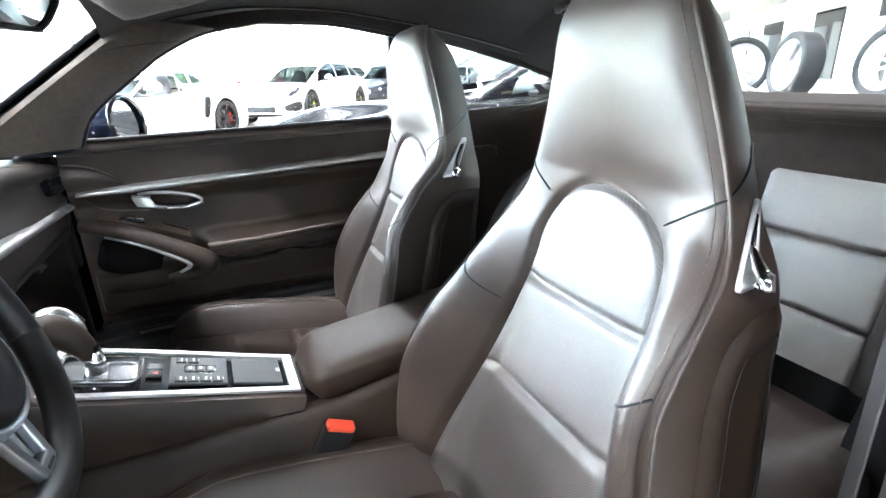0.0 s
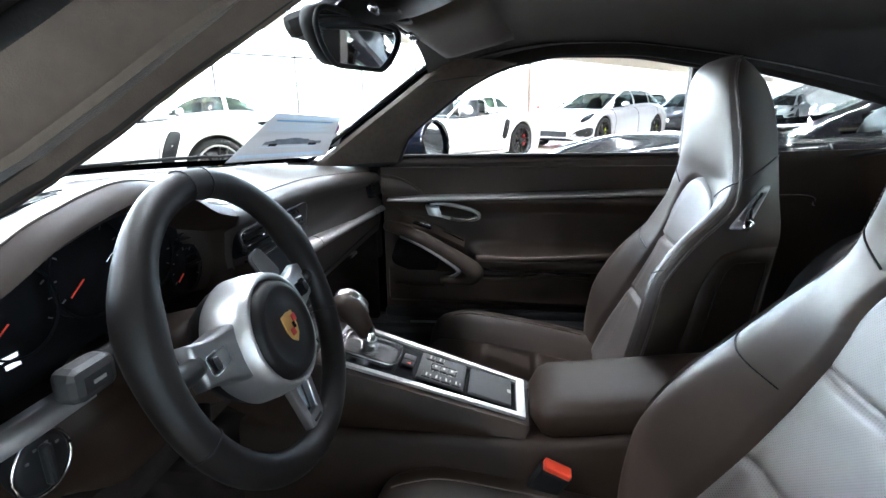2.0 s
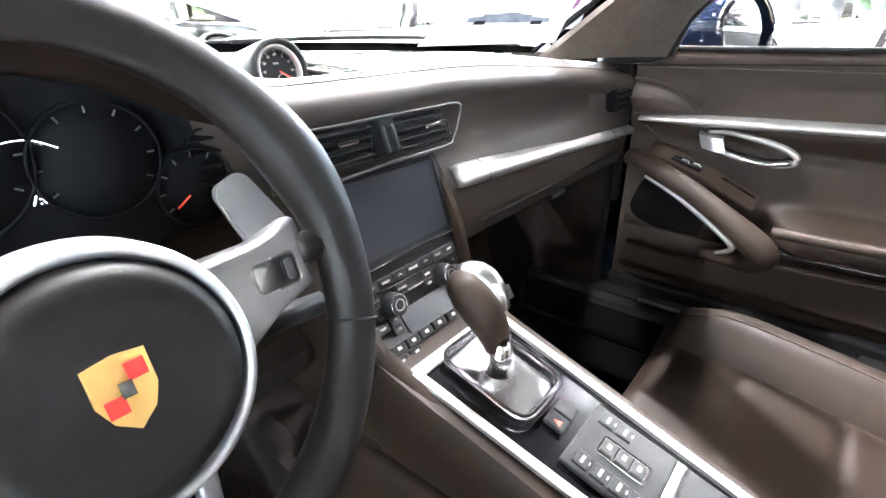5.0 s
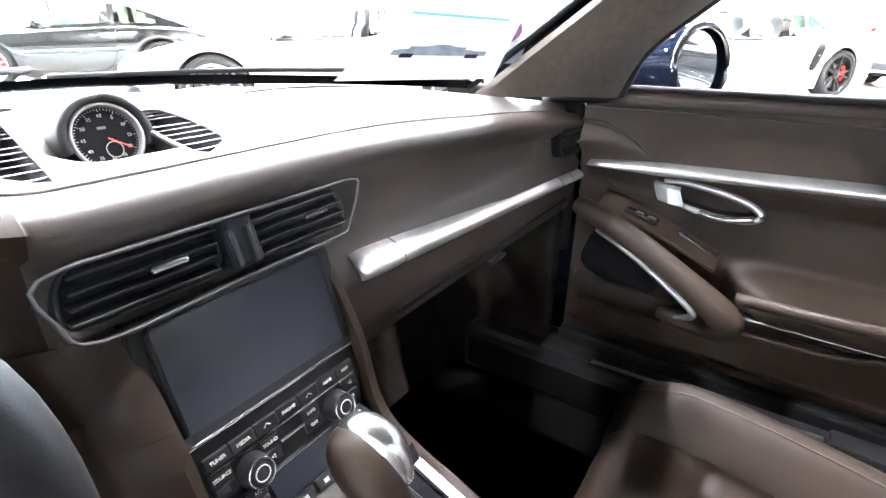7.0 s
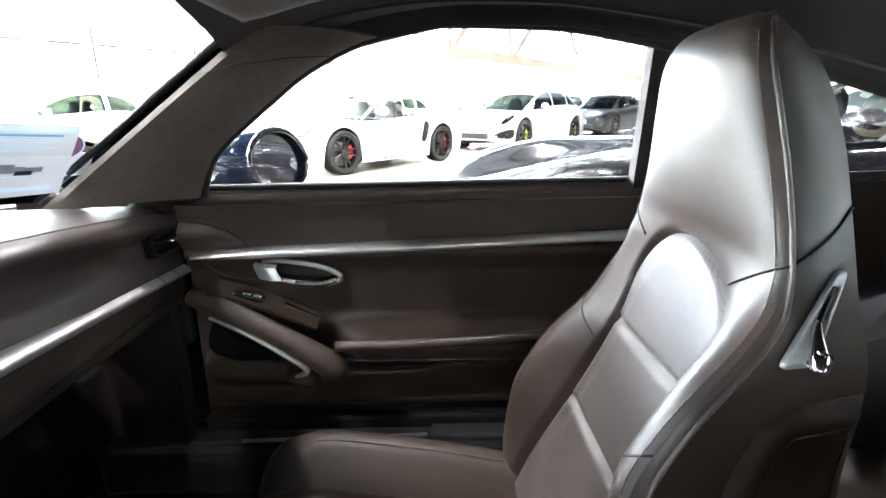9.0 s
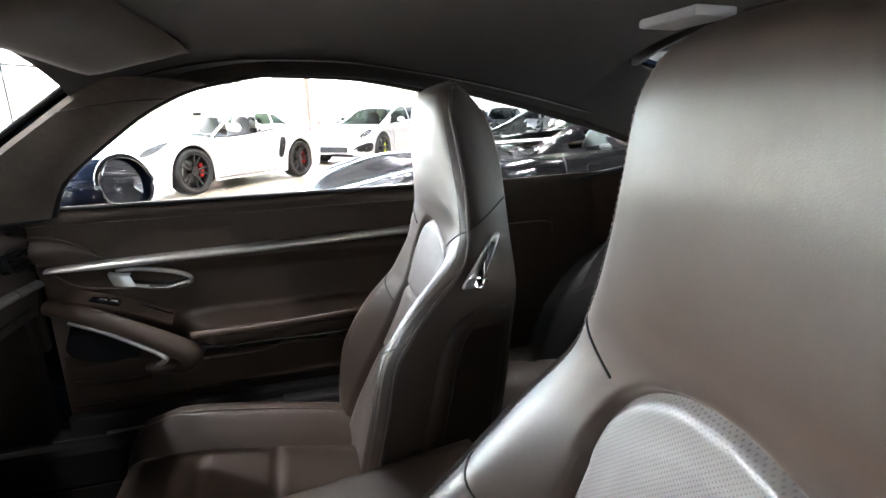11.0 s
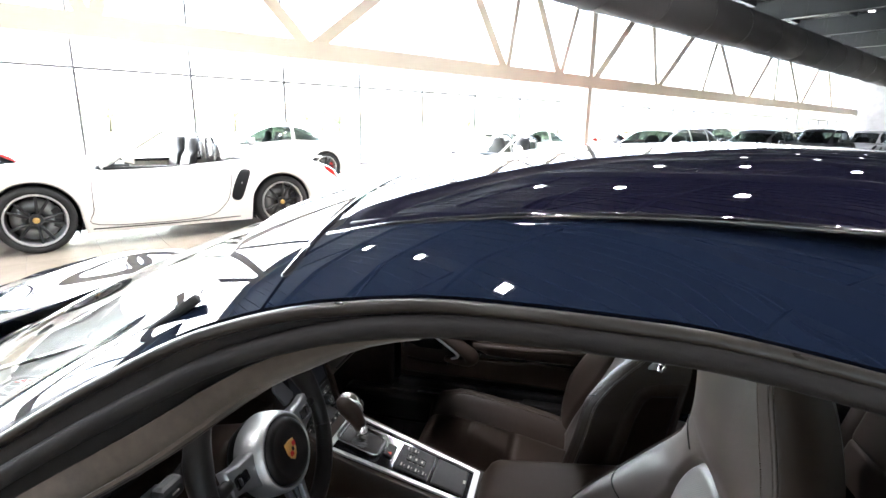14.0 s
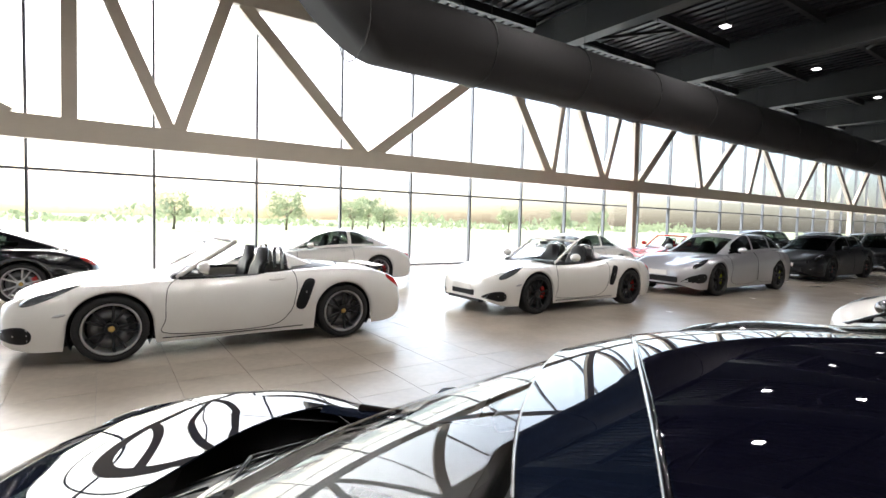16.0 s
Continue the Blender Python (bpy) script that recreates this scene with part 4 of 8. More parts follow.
        door_mirror(t, 0.86, sd * 0.80, 0.935, sd, paint)
        side = [[(x, sd * (0.685 + 0.01 * h), 0.79 + 0.03 * h) for h in (0, 1)] for x in (0.62, 1.2, 1.92)]
        sheet("door_top_trim", side, PLASTIC, t, thick=0.03)
    part("splitter", rbox((-0.86, 0, 0.22), (0.12, 0.9, 0.05), 0.02), PLASTIC, t)
    part("grille", rbox((-0.915, 0, 0.34), (0.04, 0.62, 0.10), 0.02), PLASTIC, t)
    light_bar(t, (-0.945, 0, 0.43), (0.012, 0.50, 0.10), WHITE_PAINT)
    part("tail_spoiler", rbox((3.18, 0, 0.86), (0.16, 0.9, 0.018), 0.008), paint, t)
    for xa, sd in ((0, -1), (0, 1), (2.475, -1), (2.475, 1)):
        wheel(t, xa, sd * 0.775, 0.335, BLACK_RIM, lip, cal, sd)
    return t


def saloon(label, m, paint, group="", tall=0.0, lip=None, cal=REDCAL):
    """A long low five-door estate."""
    S = Shape(2.95, 0.95, 1.15, 0.96, 0.36,
              [(-0.95, 0.50), (-0.87, 0.62), (-0.55, 0.76), (-0.1, 0.85), (0.4, 0.88), (1.4, 0.93), (2.6, 0.99), (3.2, 1.00), (3.7, 0.95), (4.0, 0.80), (4.1, 0.6)],
              [(-0.95, 0.48), (-0.82, 0.60), (-0.4, 0.72), (0.1, 0.83), (0.55, 0.92), (1.4, 0.94), (2.6, 1.0), (3.5, 1.02), (3.9, 0.9), (4.05, 0.72), (4.1, 0.58)],
              [(-0.95, 0.52), (-0.90, 0.70), (-0.75, 0.86), (-0.45, 0.95), (0, 0.985), (1.4, 0.975), (2.95, 1.0), (3.5, 0.96), (3.9, 0.86), (4.06, 0.72), (4.1, 0.6)], low=0.16 + tall * 0.5)
    t = thing("estate_car", label, "car", m, group)
    body_shell(S, "body", paint, t, lambda x, q, sd: not (q > 10.5 and 0.8 < x < 3.4))
    arch_liner(S, t)
    h = 1.425 + tall
    P = dict(top=[(0.50, 0.915), (0.9, 1.12), (1.3, h - 0.12), (1.65, h - 0.01), (2.1, h), (2.8, h - 0.03), (3.3, h - 0.13), (3.65, h - 0.27), (3.95, 0.98)],
             rail=[(0.5, 0.64), (1.3, 0.58), (2.4, 0.60), (3.4, 0.55), (3.95, 0.5)], beltw=[(0.5, 0.76), (1.4, 0.79), (2.9, 0.78), (3.95, 0.62)],
             beltz=[(0.5, 0.90), (1.4, 0.93), (2.9, 0.99), (3.95, 0.98)], header=1.32, rearglass=(3.35, 3.85), side=(0.62, 3.60), posts=[(1.78, 1.86), (2.70, 2.76)], lean=0.55)
    cabin(S, P, t, paint, TINT)
    part("tub", rbox((1.9, 0, 0.45), (2.8, 1.5, 0.5), 0.05), PLASTIC, t)
    for y in (-0.36, 0.36):
        seat_simple(t, 1.75, y, 0.5, PLASTIC)
        seat_simple(t, 2.6, y, 0.5, PLASTIC)
    for sd in (-1, 1):
        S.patch("headlight", [(-0.74, 7.0), (-0.5, 7.4), (-0.28, 8.6), (-0.32, 9.4), (-0.58, 9.2), (-0.76, 8.2)], sd, PIANO, t, "dark slanted headlight")
        S.patch("lamp_strip", oval(-0.52, 8.3, 0.10, 0.35), sd, LAMPGLASS, t, d=0.012)
        S.patch("air_intake", [(-0.90, 2.2), (-0.52, 2.0), (-0.50, 4.2), (-0.88, 4.8)], sd, PLASTIC, t, d=0.002)
        S.line("intake_slat", [(-0.89, 3.9), (-0.55, 3.5)], sd, 0.010, SATIN, t)
        for a, b in ((0.62, 1.82), (1.86, 2.86)):
            S.line("door_line", [(a, 9.6), (a - 0.04, 5), (a, 1.0), (b - 0.1, 0.9), (b, 4), (b, 9.6)], sd, 0.004, PLASTIC, t)
            S.patch("door_handle", oval(b - 0.18, 7.6, 0.10, 0.22), sd, paint, t, d=0.012)
        S.patch("tail_light", [(3.8, 8.8), (3.98, 8.0), (4.0, 8.8), (3.82, 9.6)], sd, TAIL, t)
        door_mirror(t, 0.98, sd * 0.84, 1.02, sd, paint)
        tube("roof_rail", [(1.3, sd * 0.60, h - 0.10), (1.9, sd * 0.60, h - 0.02), (2.7, sd * 0.60, h - 0.05), (3.3, sd * 0.57, h - 0.16)], 0.012, SATIN, t, smooth_steps=4)
    part("grille", rbox((-0.955, 0, 0.36), (0.04, 1.0, 0.13), 0.02), PLASTIC, t)
    light_bar(t, (-0.99, 0, 0.50), (0.012, 0.52, 0.11), WHITE_PAINT)
    for xa, sd in ((0, -1), (0, 1), (2.95, -1), (2.95, 1)):
        wheel(t, xa, sd * 0.83, 0.36, BLACK_RIM, lip or BLACK_RIM, cal, sd)
    return t


YEL = mat("lime_caliper", (0.45, 0.5, 0.02), 0.4)
roadster("white two-seat roadster with black wheels and its roof down", hall_pose(-0.45, 5.99), WHITE_PAINT, RIM_SILVER, BLACK_RIM, "cars in the row")
roadster("white two-seat roadster with black wheels and red brakes", hall_pose(5.53, 6.07), WHITE_PAINT, BLACK_RIM, REDCAL, "cars in the row")
saloon("silver five-door estate car with black wheels", hall_pose(11.02, 5.95), SILVER_PAINT, "cars in the row", cal=YEL)
saloon("black five-door estate car", hall_pose(17.9, 6.1), GREY_PAINT, "cars in the row")
saloon("dark grey tall estate car", hall_pose(25.6, 6.4), GREY_PAINT, "cars in the row", tall=0.12)
saloon("silver tall estate car far down the hall", hall_pose(32.6, 6.2), SILVER_PAINT, "cars in the row", tall=0.12)
sport_coupe("white two-door coupe beside the glass", hall_pose(2.4, 10.6), WHITE_PAINT, "cars by the glass")
sport_coupe("white two-door coupe with a dark roof by the glass", hall_pose(9.6, 9.3), WHITE_PAINT, "cars by the glass")
roadster("bright red open roadster beside the glass", hall_pose(15.8, 9.9), RED_PAINT, RIM_SILVER, REDCAL, "cars by the glass")
sport_coupe("black sports car with silver wheels by the glass", hall_pose(-4.05, 10.35), BLACK_PAINT, "cars by the glass", rim=RIM_SILVER)
for k, u in enumerate((22.5, 29.5, 36.0)):
    saloon("dark estate car beside the glass", hall_pose(u, 10.2), (BLACK_PAINT, GREY_PAINT, SILVER_PAINT)[k], "cars by the glass", tall=0.1)
sport_coupe("glossy black coupe parked beside the blue car", pose(1.62, 2.78, 0, 0, 0, 0), BLACK_PAINT, "cars in line", glass_mat=GLASS)
sport_coupe("white coupe with a black grille parked in line", pose(3.9, 5.65, 0, 0, 0, 0), WHITE_PAINT, "cars in line", glass_mat=GLASS)

# ---- the blue car whose driver's door stands open ----
blue = thing("sports_car", "dark blue sports coupe with brown leather cabin and driver's side open", "car")
XO, DROP = -0.78, 0.05
blue.location.z = -DROP
BODY = Shape(2.45, 0.98, 1.06, 0.90, 0.335,
             [(-0.98, 0.46), (-0.9, 0.56), (-0.6, 0.70), (-0.2, 0.785), (0.2, 0.795), (0.8, 0.83), (1.6, 0.86), (2.3, 0.89), (2.8, 0.86), (3.2, 0.76), (3.45, 0.62), (3.51, 0.52)],
             [(-0.98, 0.45), (-0.85, 0.55), (-0.5, 0.665), (0.0, 0.770), (0.28, 0.83), (1.0, 0.86), (2.3, 0.90), (2.9, 0.86), (3.25, 0.76), (3.45, 0.60), (3.51, 0.5)],
             [(-0.98, 0.50), (-0.93, 0.68), (-0.8, 0.83), (-0.5, 0.94), (0, 0.985), (0.8, 0.965), (1.6, 0.975), (2.45, 1.0), (3.0, 0.96), (3.3, 0.86), (3.46, 0.7), (3.51, 0.55)])
shell = new("bodywork")
shell.parent, shell.location = blue, (XO, 0, DROP)


LID_X = -0.98 + 13 * 4.49 / 150


def skin_kept(x, q, sd):
    if q > 10 and LID_X < x < 2.75:
        return False
    return not (sd < 0 and 0.76 < x < 1.80 and q > 1.0)


def lid_edge(q):
    return 0.022 + 0.150 * max(0.0, (13.2 - q) / 3.2) ** 2


body_shell(BODY, "body_panel", NAVY, shell, skin_kept)
arch_liner(BODY, shell)
# bonnet lid with its curved rear edge, and the fender tops beside the cowl
cols = [(10 + 6 * k / 18, -1) for k in range(19)] + [(16 - 6 * k / 18, 1) for k in range(1, 19)]
sheet("bonnet", [[BODY.at(LID_X + (lid_edge(q) - LID_X) * k / 24, q, sd) for q, sd in cols] for k in range(25)], NAVY, shell, "dark blue bonnet", thick=0.006)
for sd in (-1, 1):
    sheet("fender_top", [[BODY.at(lid_edge(10) + (0.80 - lid_edge(10)) * k / 14, 10, sd) + Vector((0, -sd * 0.045 * g, -0.012 * g * g)) for g in (0, 0.4, 0.8, 1.0)] for k in range(15)], NAVY, shell, thick=0.006)
for sd in (-1, 1):
    BODY.patch("headlight", oval(-0.74, 8.6, 0.13, 1.2), sd, LAMPGLASS, shell, "clear oval headlight")
    BODY.patch("tail_light", [(3.22, 8.0), (3.40, 7.2), (3.42, 8.6), (3.25, 9.6)], sd, TAIL, shell)
    BODY.line("bonnet_line", [(-0.78, 12.0), (-0.4, 11.7), (0.0, 11.5), (0.30, 11.2)], sd, 0.003, PLASTIC, shell)
BODY.line("door_line", [(0.74, 9.6), (0.72, 5), (0.76, 1.2), (1.5, 0.9), (1.78, 3), (1.83, 6), (1.82, 9.4)], 1, 0.003, PLASTIC, shell)
for xa, sd in ((0, -1), (0, 1), (2.45, -1), (2.45, 1)):
    wheel(blue, xa + XO, sd * 0.775, 0.335, RIM_SILVER, RIM_SILVER, REDCAL, sd).location.z += DROP

# roof line: centre height, rail height and half width along x
TOPZ = curve_fn([(0.20, 1.216), (0.32, 1.252), (0.5, 1.296), (0.75, 1.323), (0.95, 1.325), (1.2, 1.306), (1.5, 1.258), (1.9, 1.145), (2.25, 0.97)])
RAILZ = curve_fn([(-0.10, 0.895), (0.02, 0.965), (0.12, 1.03), (0.25, 1.112), (0.38, 1.178), (0.50, 1.212), (0.62, 1.225), (0.78, 1.222), (0.95, 1.198), (1.10, 1.170), (1.4, 1.095), (1.7, 0.995), (1.95, 0.915)])
RAILY = curve_fn([(-0.10, 0.70), (0.10, 0.655), (0.38, 0.615), (0.7, 0.605), (1.1, 0.61), (1.5, 0.615), (1.95, 0.66)])
SEAM_X = 0.43


def roof_at(x, s, lift=0.0):
    """s: -1 to 1 across the roof."""
    a = abs(s)
    zt, zr, yr = TOPZ(x), min(RAILZ(x), TOPZ(x) - 0.02), RAILY(x)
    z = zr + (zt - zr) * (1 - a**3.3)
    return Vector((x, yr * s * (1 + 0.02 * (1 - a)), z + lift))


SPAN = [-1 + k / 14 for k in range(29)]
rows = [[roof_at(0.24 + 0.1 * abs(s) ** 2 + (SEAM_X - 0.24 - 0.1 * abs(s) ** 2) * k / 5, s) for s in SPAN] for k in range(6)]
sheet("roof_header", rows, NAVY, blue, thick=0.012)
rows = [[roof_at(x, s) for s in SPAN] for x in [SEAM_X + 0.004 + k * 0.05 for k in range(20)]]
sheet("roof_skin", rows, NAVY, blue, thick=0.012)
tube("header_trim", [roof_at(0.24 + 0.1 * abs(s) ** 2, s, 0.0) for s in SPAN[1:-1]], 0.007, PIANO, blue, sides=6)
tube("roof_seam", [roof_at(SEAM_X, s, 0.003) for s in SPAN[1:-1]], 0.0065, PIANO, blue, sides=8)
# tilted sunroof panel with its rear edge raised
rows = [[roof_at(SEAM_X + 0.008 + 0.80 * f, s * 0.80, 0.003 + 0.036 * f**1.6) for s in SPAN] for f in [k / 12 for k in range(13)]]
sr = sheet("sunroof", rows, SUNGLASS, blue, "glossy black tilted sunroof panel", thick=0.008)
for e in (0, -1):
    tube("sunroof_edge", [r[e] for r in rows], 0.0045, PIANO, sr, sides=8)
for sd in (-1, 1):
    a = roof_at(SEAM_X + 0.66, sd * 0.66, 0.0)
    part("sunroof_strut", rbox(a + Vector((0.03, 0, 0.012)), (0.030, 0.012, 0.040), 0.003), PLASTIC, blue)
    tube("sunroof_seal", [roof_at(SEAM_X + 0.03 + 0.60 * f, sd * 0.77, 0.002 + 0.014 * f**1.6) for f in [k / 8 for k in range(9)]], 0.006, PLASTIC, blue, sides=6)
# rear roof sides and engine-lid glass
rows = [[roof_at(1.384 + k * 0.087, s) for s in SPAN] for k in range(11)]
sheet("rear_roof", [r[:5] for r in rows], NAVY, blue, thick=0.012)
sheet("rear_roof", [r[-5:] for r in rows], NAVY, blue, thick=0.012)
g = sheet("rear_window", [[roof_at(1.384 + k * 0.087, s, -0.004) for s in [q * 0.74 for q in SPAN]] for k in range(11)], GLASS, blue)
g.visible_shadow = False

# windscreen between cowl and header
def screen_at(f, s):
    c, d = Vector((-0.48 + 0.71 * f, 0, 0.915 + 0.304 * f - 0.02 * math.sin(math.pi * f) * -1)), Vector((-0.07 + 0.405 * f, 0.625 - 0.04 * f, 0.900 + 0.288 * f))
    a = abs(s)
    return Vector((c.x + (d.x - c.x) * a**2.2, d.y * s, c.z + (d.z - c.z) * a**2.2))


rows = [[screen_at(k / 12, s) for s in SPAN] for k in range(13)]
g = sheet("windshield", rows, GLASS, blue)
g.visible_shadow = False
rows = [[screen_at(k / 3 * 0.05, s) + Vector((0, 0, 0.001)) for s in SPAN] for k in range(4)]
sheet("screen_band", rows, PIANO, blue)
# front pillars: painted outside, suede inside
INX = [0.05, 0.186, 0.197, 0.209, 0.237, 0.28, 0.34, 0.41, 0.507, 0.56, 0.676, 0.804, 0.98, 1.06]
INZ = curve_fn(list(zip(INX, [0.885, 0.900, 0.915, 0.950, 0.984, 1.020, 1.065, 1.114, 1.158, 1.170, 1.187, 1.186, 1.163, 1.145])))
INY = curve_fn(list(zip(INX, [0.690, 0.682, 0.678, 0.670, 0.660, 0.648, 0.634, 0.619, 0.602, 0.597, 0.590, 0.588, 0.588, 0.595])))
# inner edge of the driver's pillar, fuller towards its foot
DRX = [0.05, 0.16, 0.25, 0.32, 0.37, 0.42, 0.463, 0.56, 0.676, 0.804, 0.98, 1.06]
DRZ = curve_fn(list(zip(DRX, [0.850, 0.935, 0.992, 1.037, 1.076, 1.112, 1.136, 1.186, 1.205, 1.204, 1.181, 1.163])))
DRY = curve_fn(list(zip(DRX, [0.700, 0.668, 0.650, 0.622, 0.602, 0.584, 0.584, 0.594, 0.590, 0.588, 0.588, 0.595])))
for sd in (-1, 1):
    out, inn = [], []
    for k in range(19):
        f = k / 18
        e = screen_at(f, sd)
        eo = screen_at(f, sd * (1 if sd > 0 else 0.91))
        x = -0.08 + 0.50 * f
        rail = Vector((x + 0.02, sd * RAILY(x), RAILZ(x) + 0.004))
        out.append([eo + Vector((0, 0, 0.004)), eo * 0.72 + rail * 0.28 + Vector((-0.008, sd * 0.006, 0.013)) * (1 - f**3), eo * 0.45 + rail * 0.55 + Vector((-0.012, sd * 0.008, 0.018)) * (1 - f**3), eo * 0.2 + rail * 0.8 + Vector((-0.008, sd * 0.007, 0.013)) * (1 - f**3), rail])
        xi = 0.186 + 0.344 * f
        if sd < 0:
            xi = 0.05 + 0.48 * f
        w = Vector((xi, sd * INY(xi), INZ(xi))) if sd > 0 else Vector((xi, -DRY(xi), DRZ(xi) + 0.004))
        e2 = e + Vector((0.010, -sd * (0.014 if sd > 0 else 0.030), -0.014))
        m1 = e2 * 0.65 + w * 0.35 + Vector((0.006, -sd * 0.022, 0.004))
        m2 = e2 * 0.3 + w * 0.7 + Vector((0.006, -sd * 0.024, 0.004))
        inn.append([e2, e2 * 0.9 + w * 0.1 + Vector((0.004, -sd * 0.016, 0)), m1, m2, w + Vector((0, -sd * 0.010, 0.0)), w + Vector((0.004, sd * 0.018, 0.004))])
    sheet("pillar_skin", out, NAVY, blue, thick=0.006)
    sheet("pillar_trim", inn, SUEDE, blue, "brown suede pillar trim", thick=0.004)
    tube("pillar_seam", [p + Vector((0.002, -sd * 0.004, -0.001)) for p in inn[14][:5]], 0.0012, PLASTIC, blue, sides=6)
    tube("screen_trim", [screen_at(k / 14, sd) + Vector((0, 0, 0.003)) for k in range(15)], 0.006, PLASTIC, blue, sides=6)
    xs = [0.0 + 1.08 * k / 44 for k in range(45)]
    tube("gutter_trim", [(x, sd * (RAILY(x) + 0.006), RAILZ(x) - 0.004) for x in xs], 0.007, BRONZE, blue, sides=8)
    # door seal: a dark channel between the gutter and the inner edge with two soft beads
    chan, top_edge = [], []
    for x in xs:
        xi = min(1.06, max(0.05, x + 0.02))
        o_, i_ = Vector((x, sd * (RAILY(x) + 0.002), RAILZ(x) - 0.010)), Vector((xi, sd * (INY(xi) + 0.002), INZ(xi))) if sd > 0 else Vector((xi, -DRY(xi) - 0.002, DRZ(xi)))
        chan.append([o_, o_ * 0.8 + i_ * 0.2 + Vector((0, sd * 0.006, 0)), o_ * 0.5 + i_ * 0.5 + Vector((0, -sd * 0.004, 0.004)), i_ + Vector((0, sd * 0.010, 0.004)), i_])
    sheet("door_channel", chan, BRONZE if sd > 0 else PILLAR_RUBBER, blue, thick=0.003)
    if sd < 0:
        sheet("pillar_cover", [[r[4] + Vector((0.002, 0, -0.003)), r[4] * 0.85 + r[1] * 0.15 + Vector((0, -0.012, -0.006)), r[4] * 0.6 + r[1] * 0.4 + Vector((0, -0.012, -0.006)), r[3] * 0.5 + r[1] * 0.5 + Vector((0, -0.004, 0))] for r in chan[:24]], SUEDE, blue, "brown suede pillar cover", thick=0.003)
    tube("door_seal", [(r[2] if sd > 0 else r[0] * 0.75 + r[4] * 0.25) + Vector((0, sd * 0.010, -0.006)) for r in chan], 0.011, RUBBER if sd > 0 else PILLAR_RUBBER, blue, sides=10)
    tube("inner_seal", [r[4] for r in chan], 0.008 if sd > 0 else 0.005, PLASTIC if sd > 0 else PILLAR_RUBBER, blue, sides=8)

# rear post of the driver's opening: ribbed bronze jamb, soft seal and suede inside
POSTZ = [(1.184, 1.038, -0.622, 1.068, -0.638), (1.10, 1.016, -0.648, 1.052, -0.667), (1.03, 0.999, -0.665, 1.032, -0.692), (0.93, 0.966, -0.695, 1.005, -0.726), (0.80, 0.920, -0.720, 0.968, -0.752),
         (0.66, 0.875, -0.740, 0.920, -0.775), (0.52, 0.805, -0.750, 0.850, -0.790), (0.44, 0.715, -0.750, 0.735, -0.800), (0.41, 0.60, -0.750, 0.60, -0.800)]
PZ = curve_fn([(k, p[0]) for k, p in enumerate(POSTZ)])
PIX, PIY, POX, POY = [curve_fn([(k, p[j]) for k, p in enumerate(POSTZ)]) for j in (1, 2, 3, 4)]


def jamb(q, s, d=0.0):
    """q down the post, s from its outer to its inner edge, d out of it."""
    i_, o_ = Vector((PIX(q), PIY(q), PZ(q))), Vector((POX(q), POY(q), PZ(q)))
    v = (i_ - o_)
    n = Vector((-v.y, v.x, 0)).normalized()
    return o_ + v * s + n * d


QS = [8 * k / 70 for k in range(71)]


def rib(s):
    """Section of the jamb: a sharp outer lip, a broad round bead, a groove and a soft inner bead."""
    return 0.006 * math.exp(-((s - 0.03) / 0.03) ** 2) + 0.0045 * math.exp(-((s - 0.20) / 0.05) ** 2) + 0.010 * math.exp(-((s - 0.46) / 0.11) ** 4) + 0.007 * math.exp(-((s - 0.84) / 0.12) ** 4)


sheet("post_jamb", [[jamb(q, 0.66 * k / 40, rib(0.66 * k / 40)) for k in range(41)] for q in QS], JAMB, blue, "ribbed bronze door jamb", thick=0.003)
sheet("post_seal", [[jamb(q, 0.66 + 0.36 * k / 20, rib(0.66 + 0.36 * k / 20)) for k in range(21)] for q in QS], JAMB, blue, thick=0.003)
rows = [[jamb(q, 1.0) + Vector(d) for d in ((0, 0, 0), (0.001, 0.009, 0), (0.006, 0.022, 0), (0.020, 0.036, 0), (0.08, 0.065, 0), (0.22, 0.075, 0), (0.36, 0.085, -0.03))] for q in QS[:48]]
sheet("rear_side_trim", rows[:26], SUEDE, blue, "brown suede post trim", thick=0.006)
sheet("rear_side_panel", rows[25:], LEATHER, blue, thick=0.006)

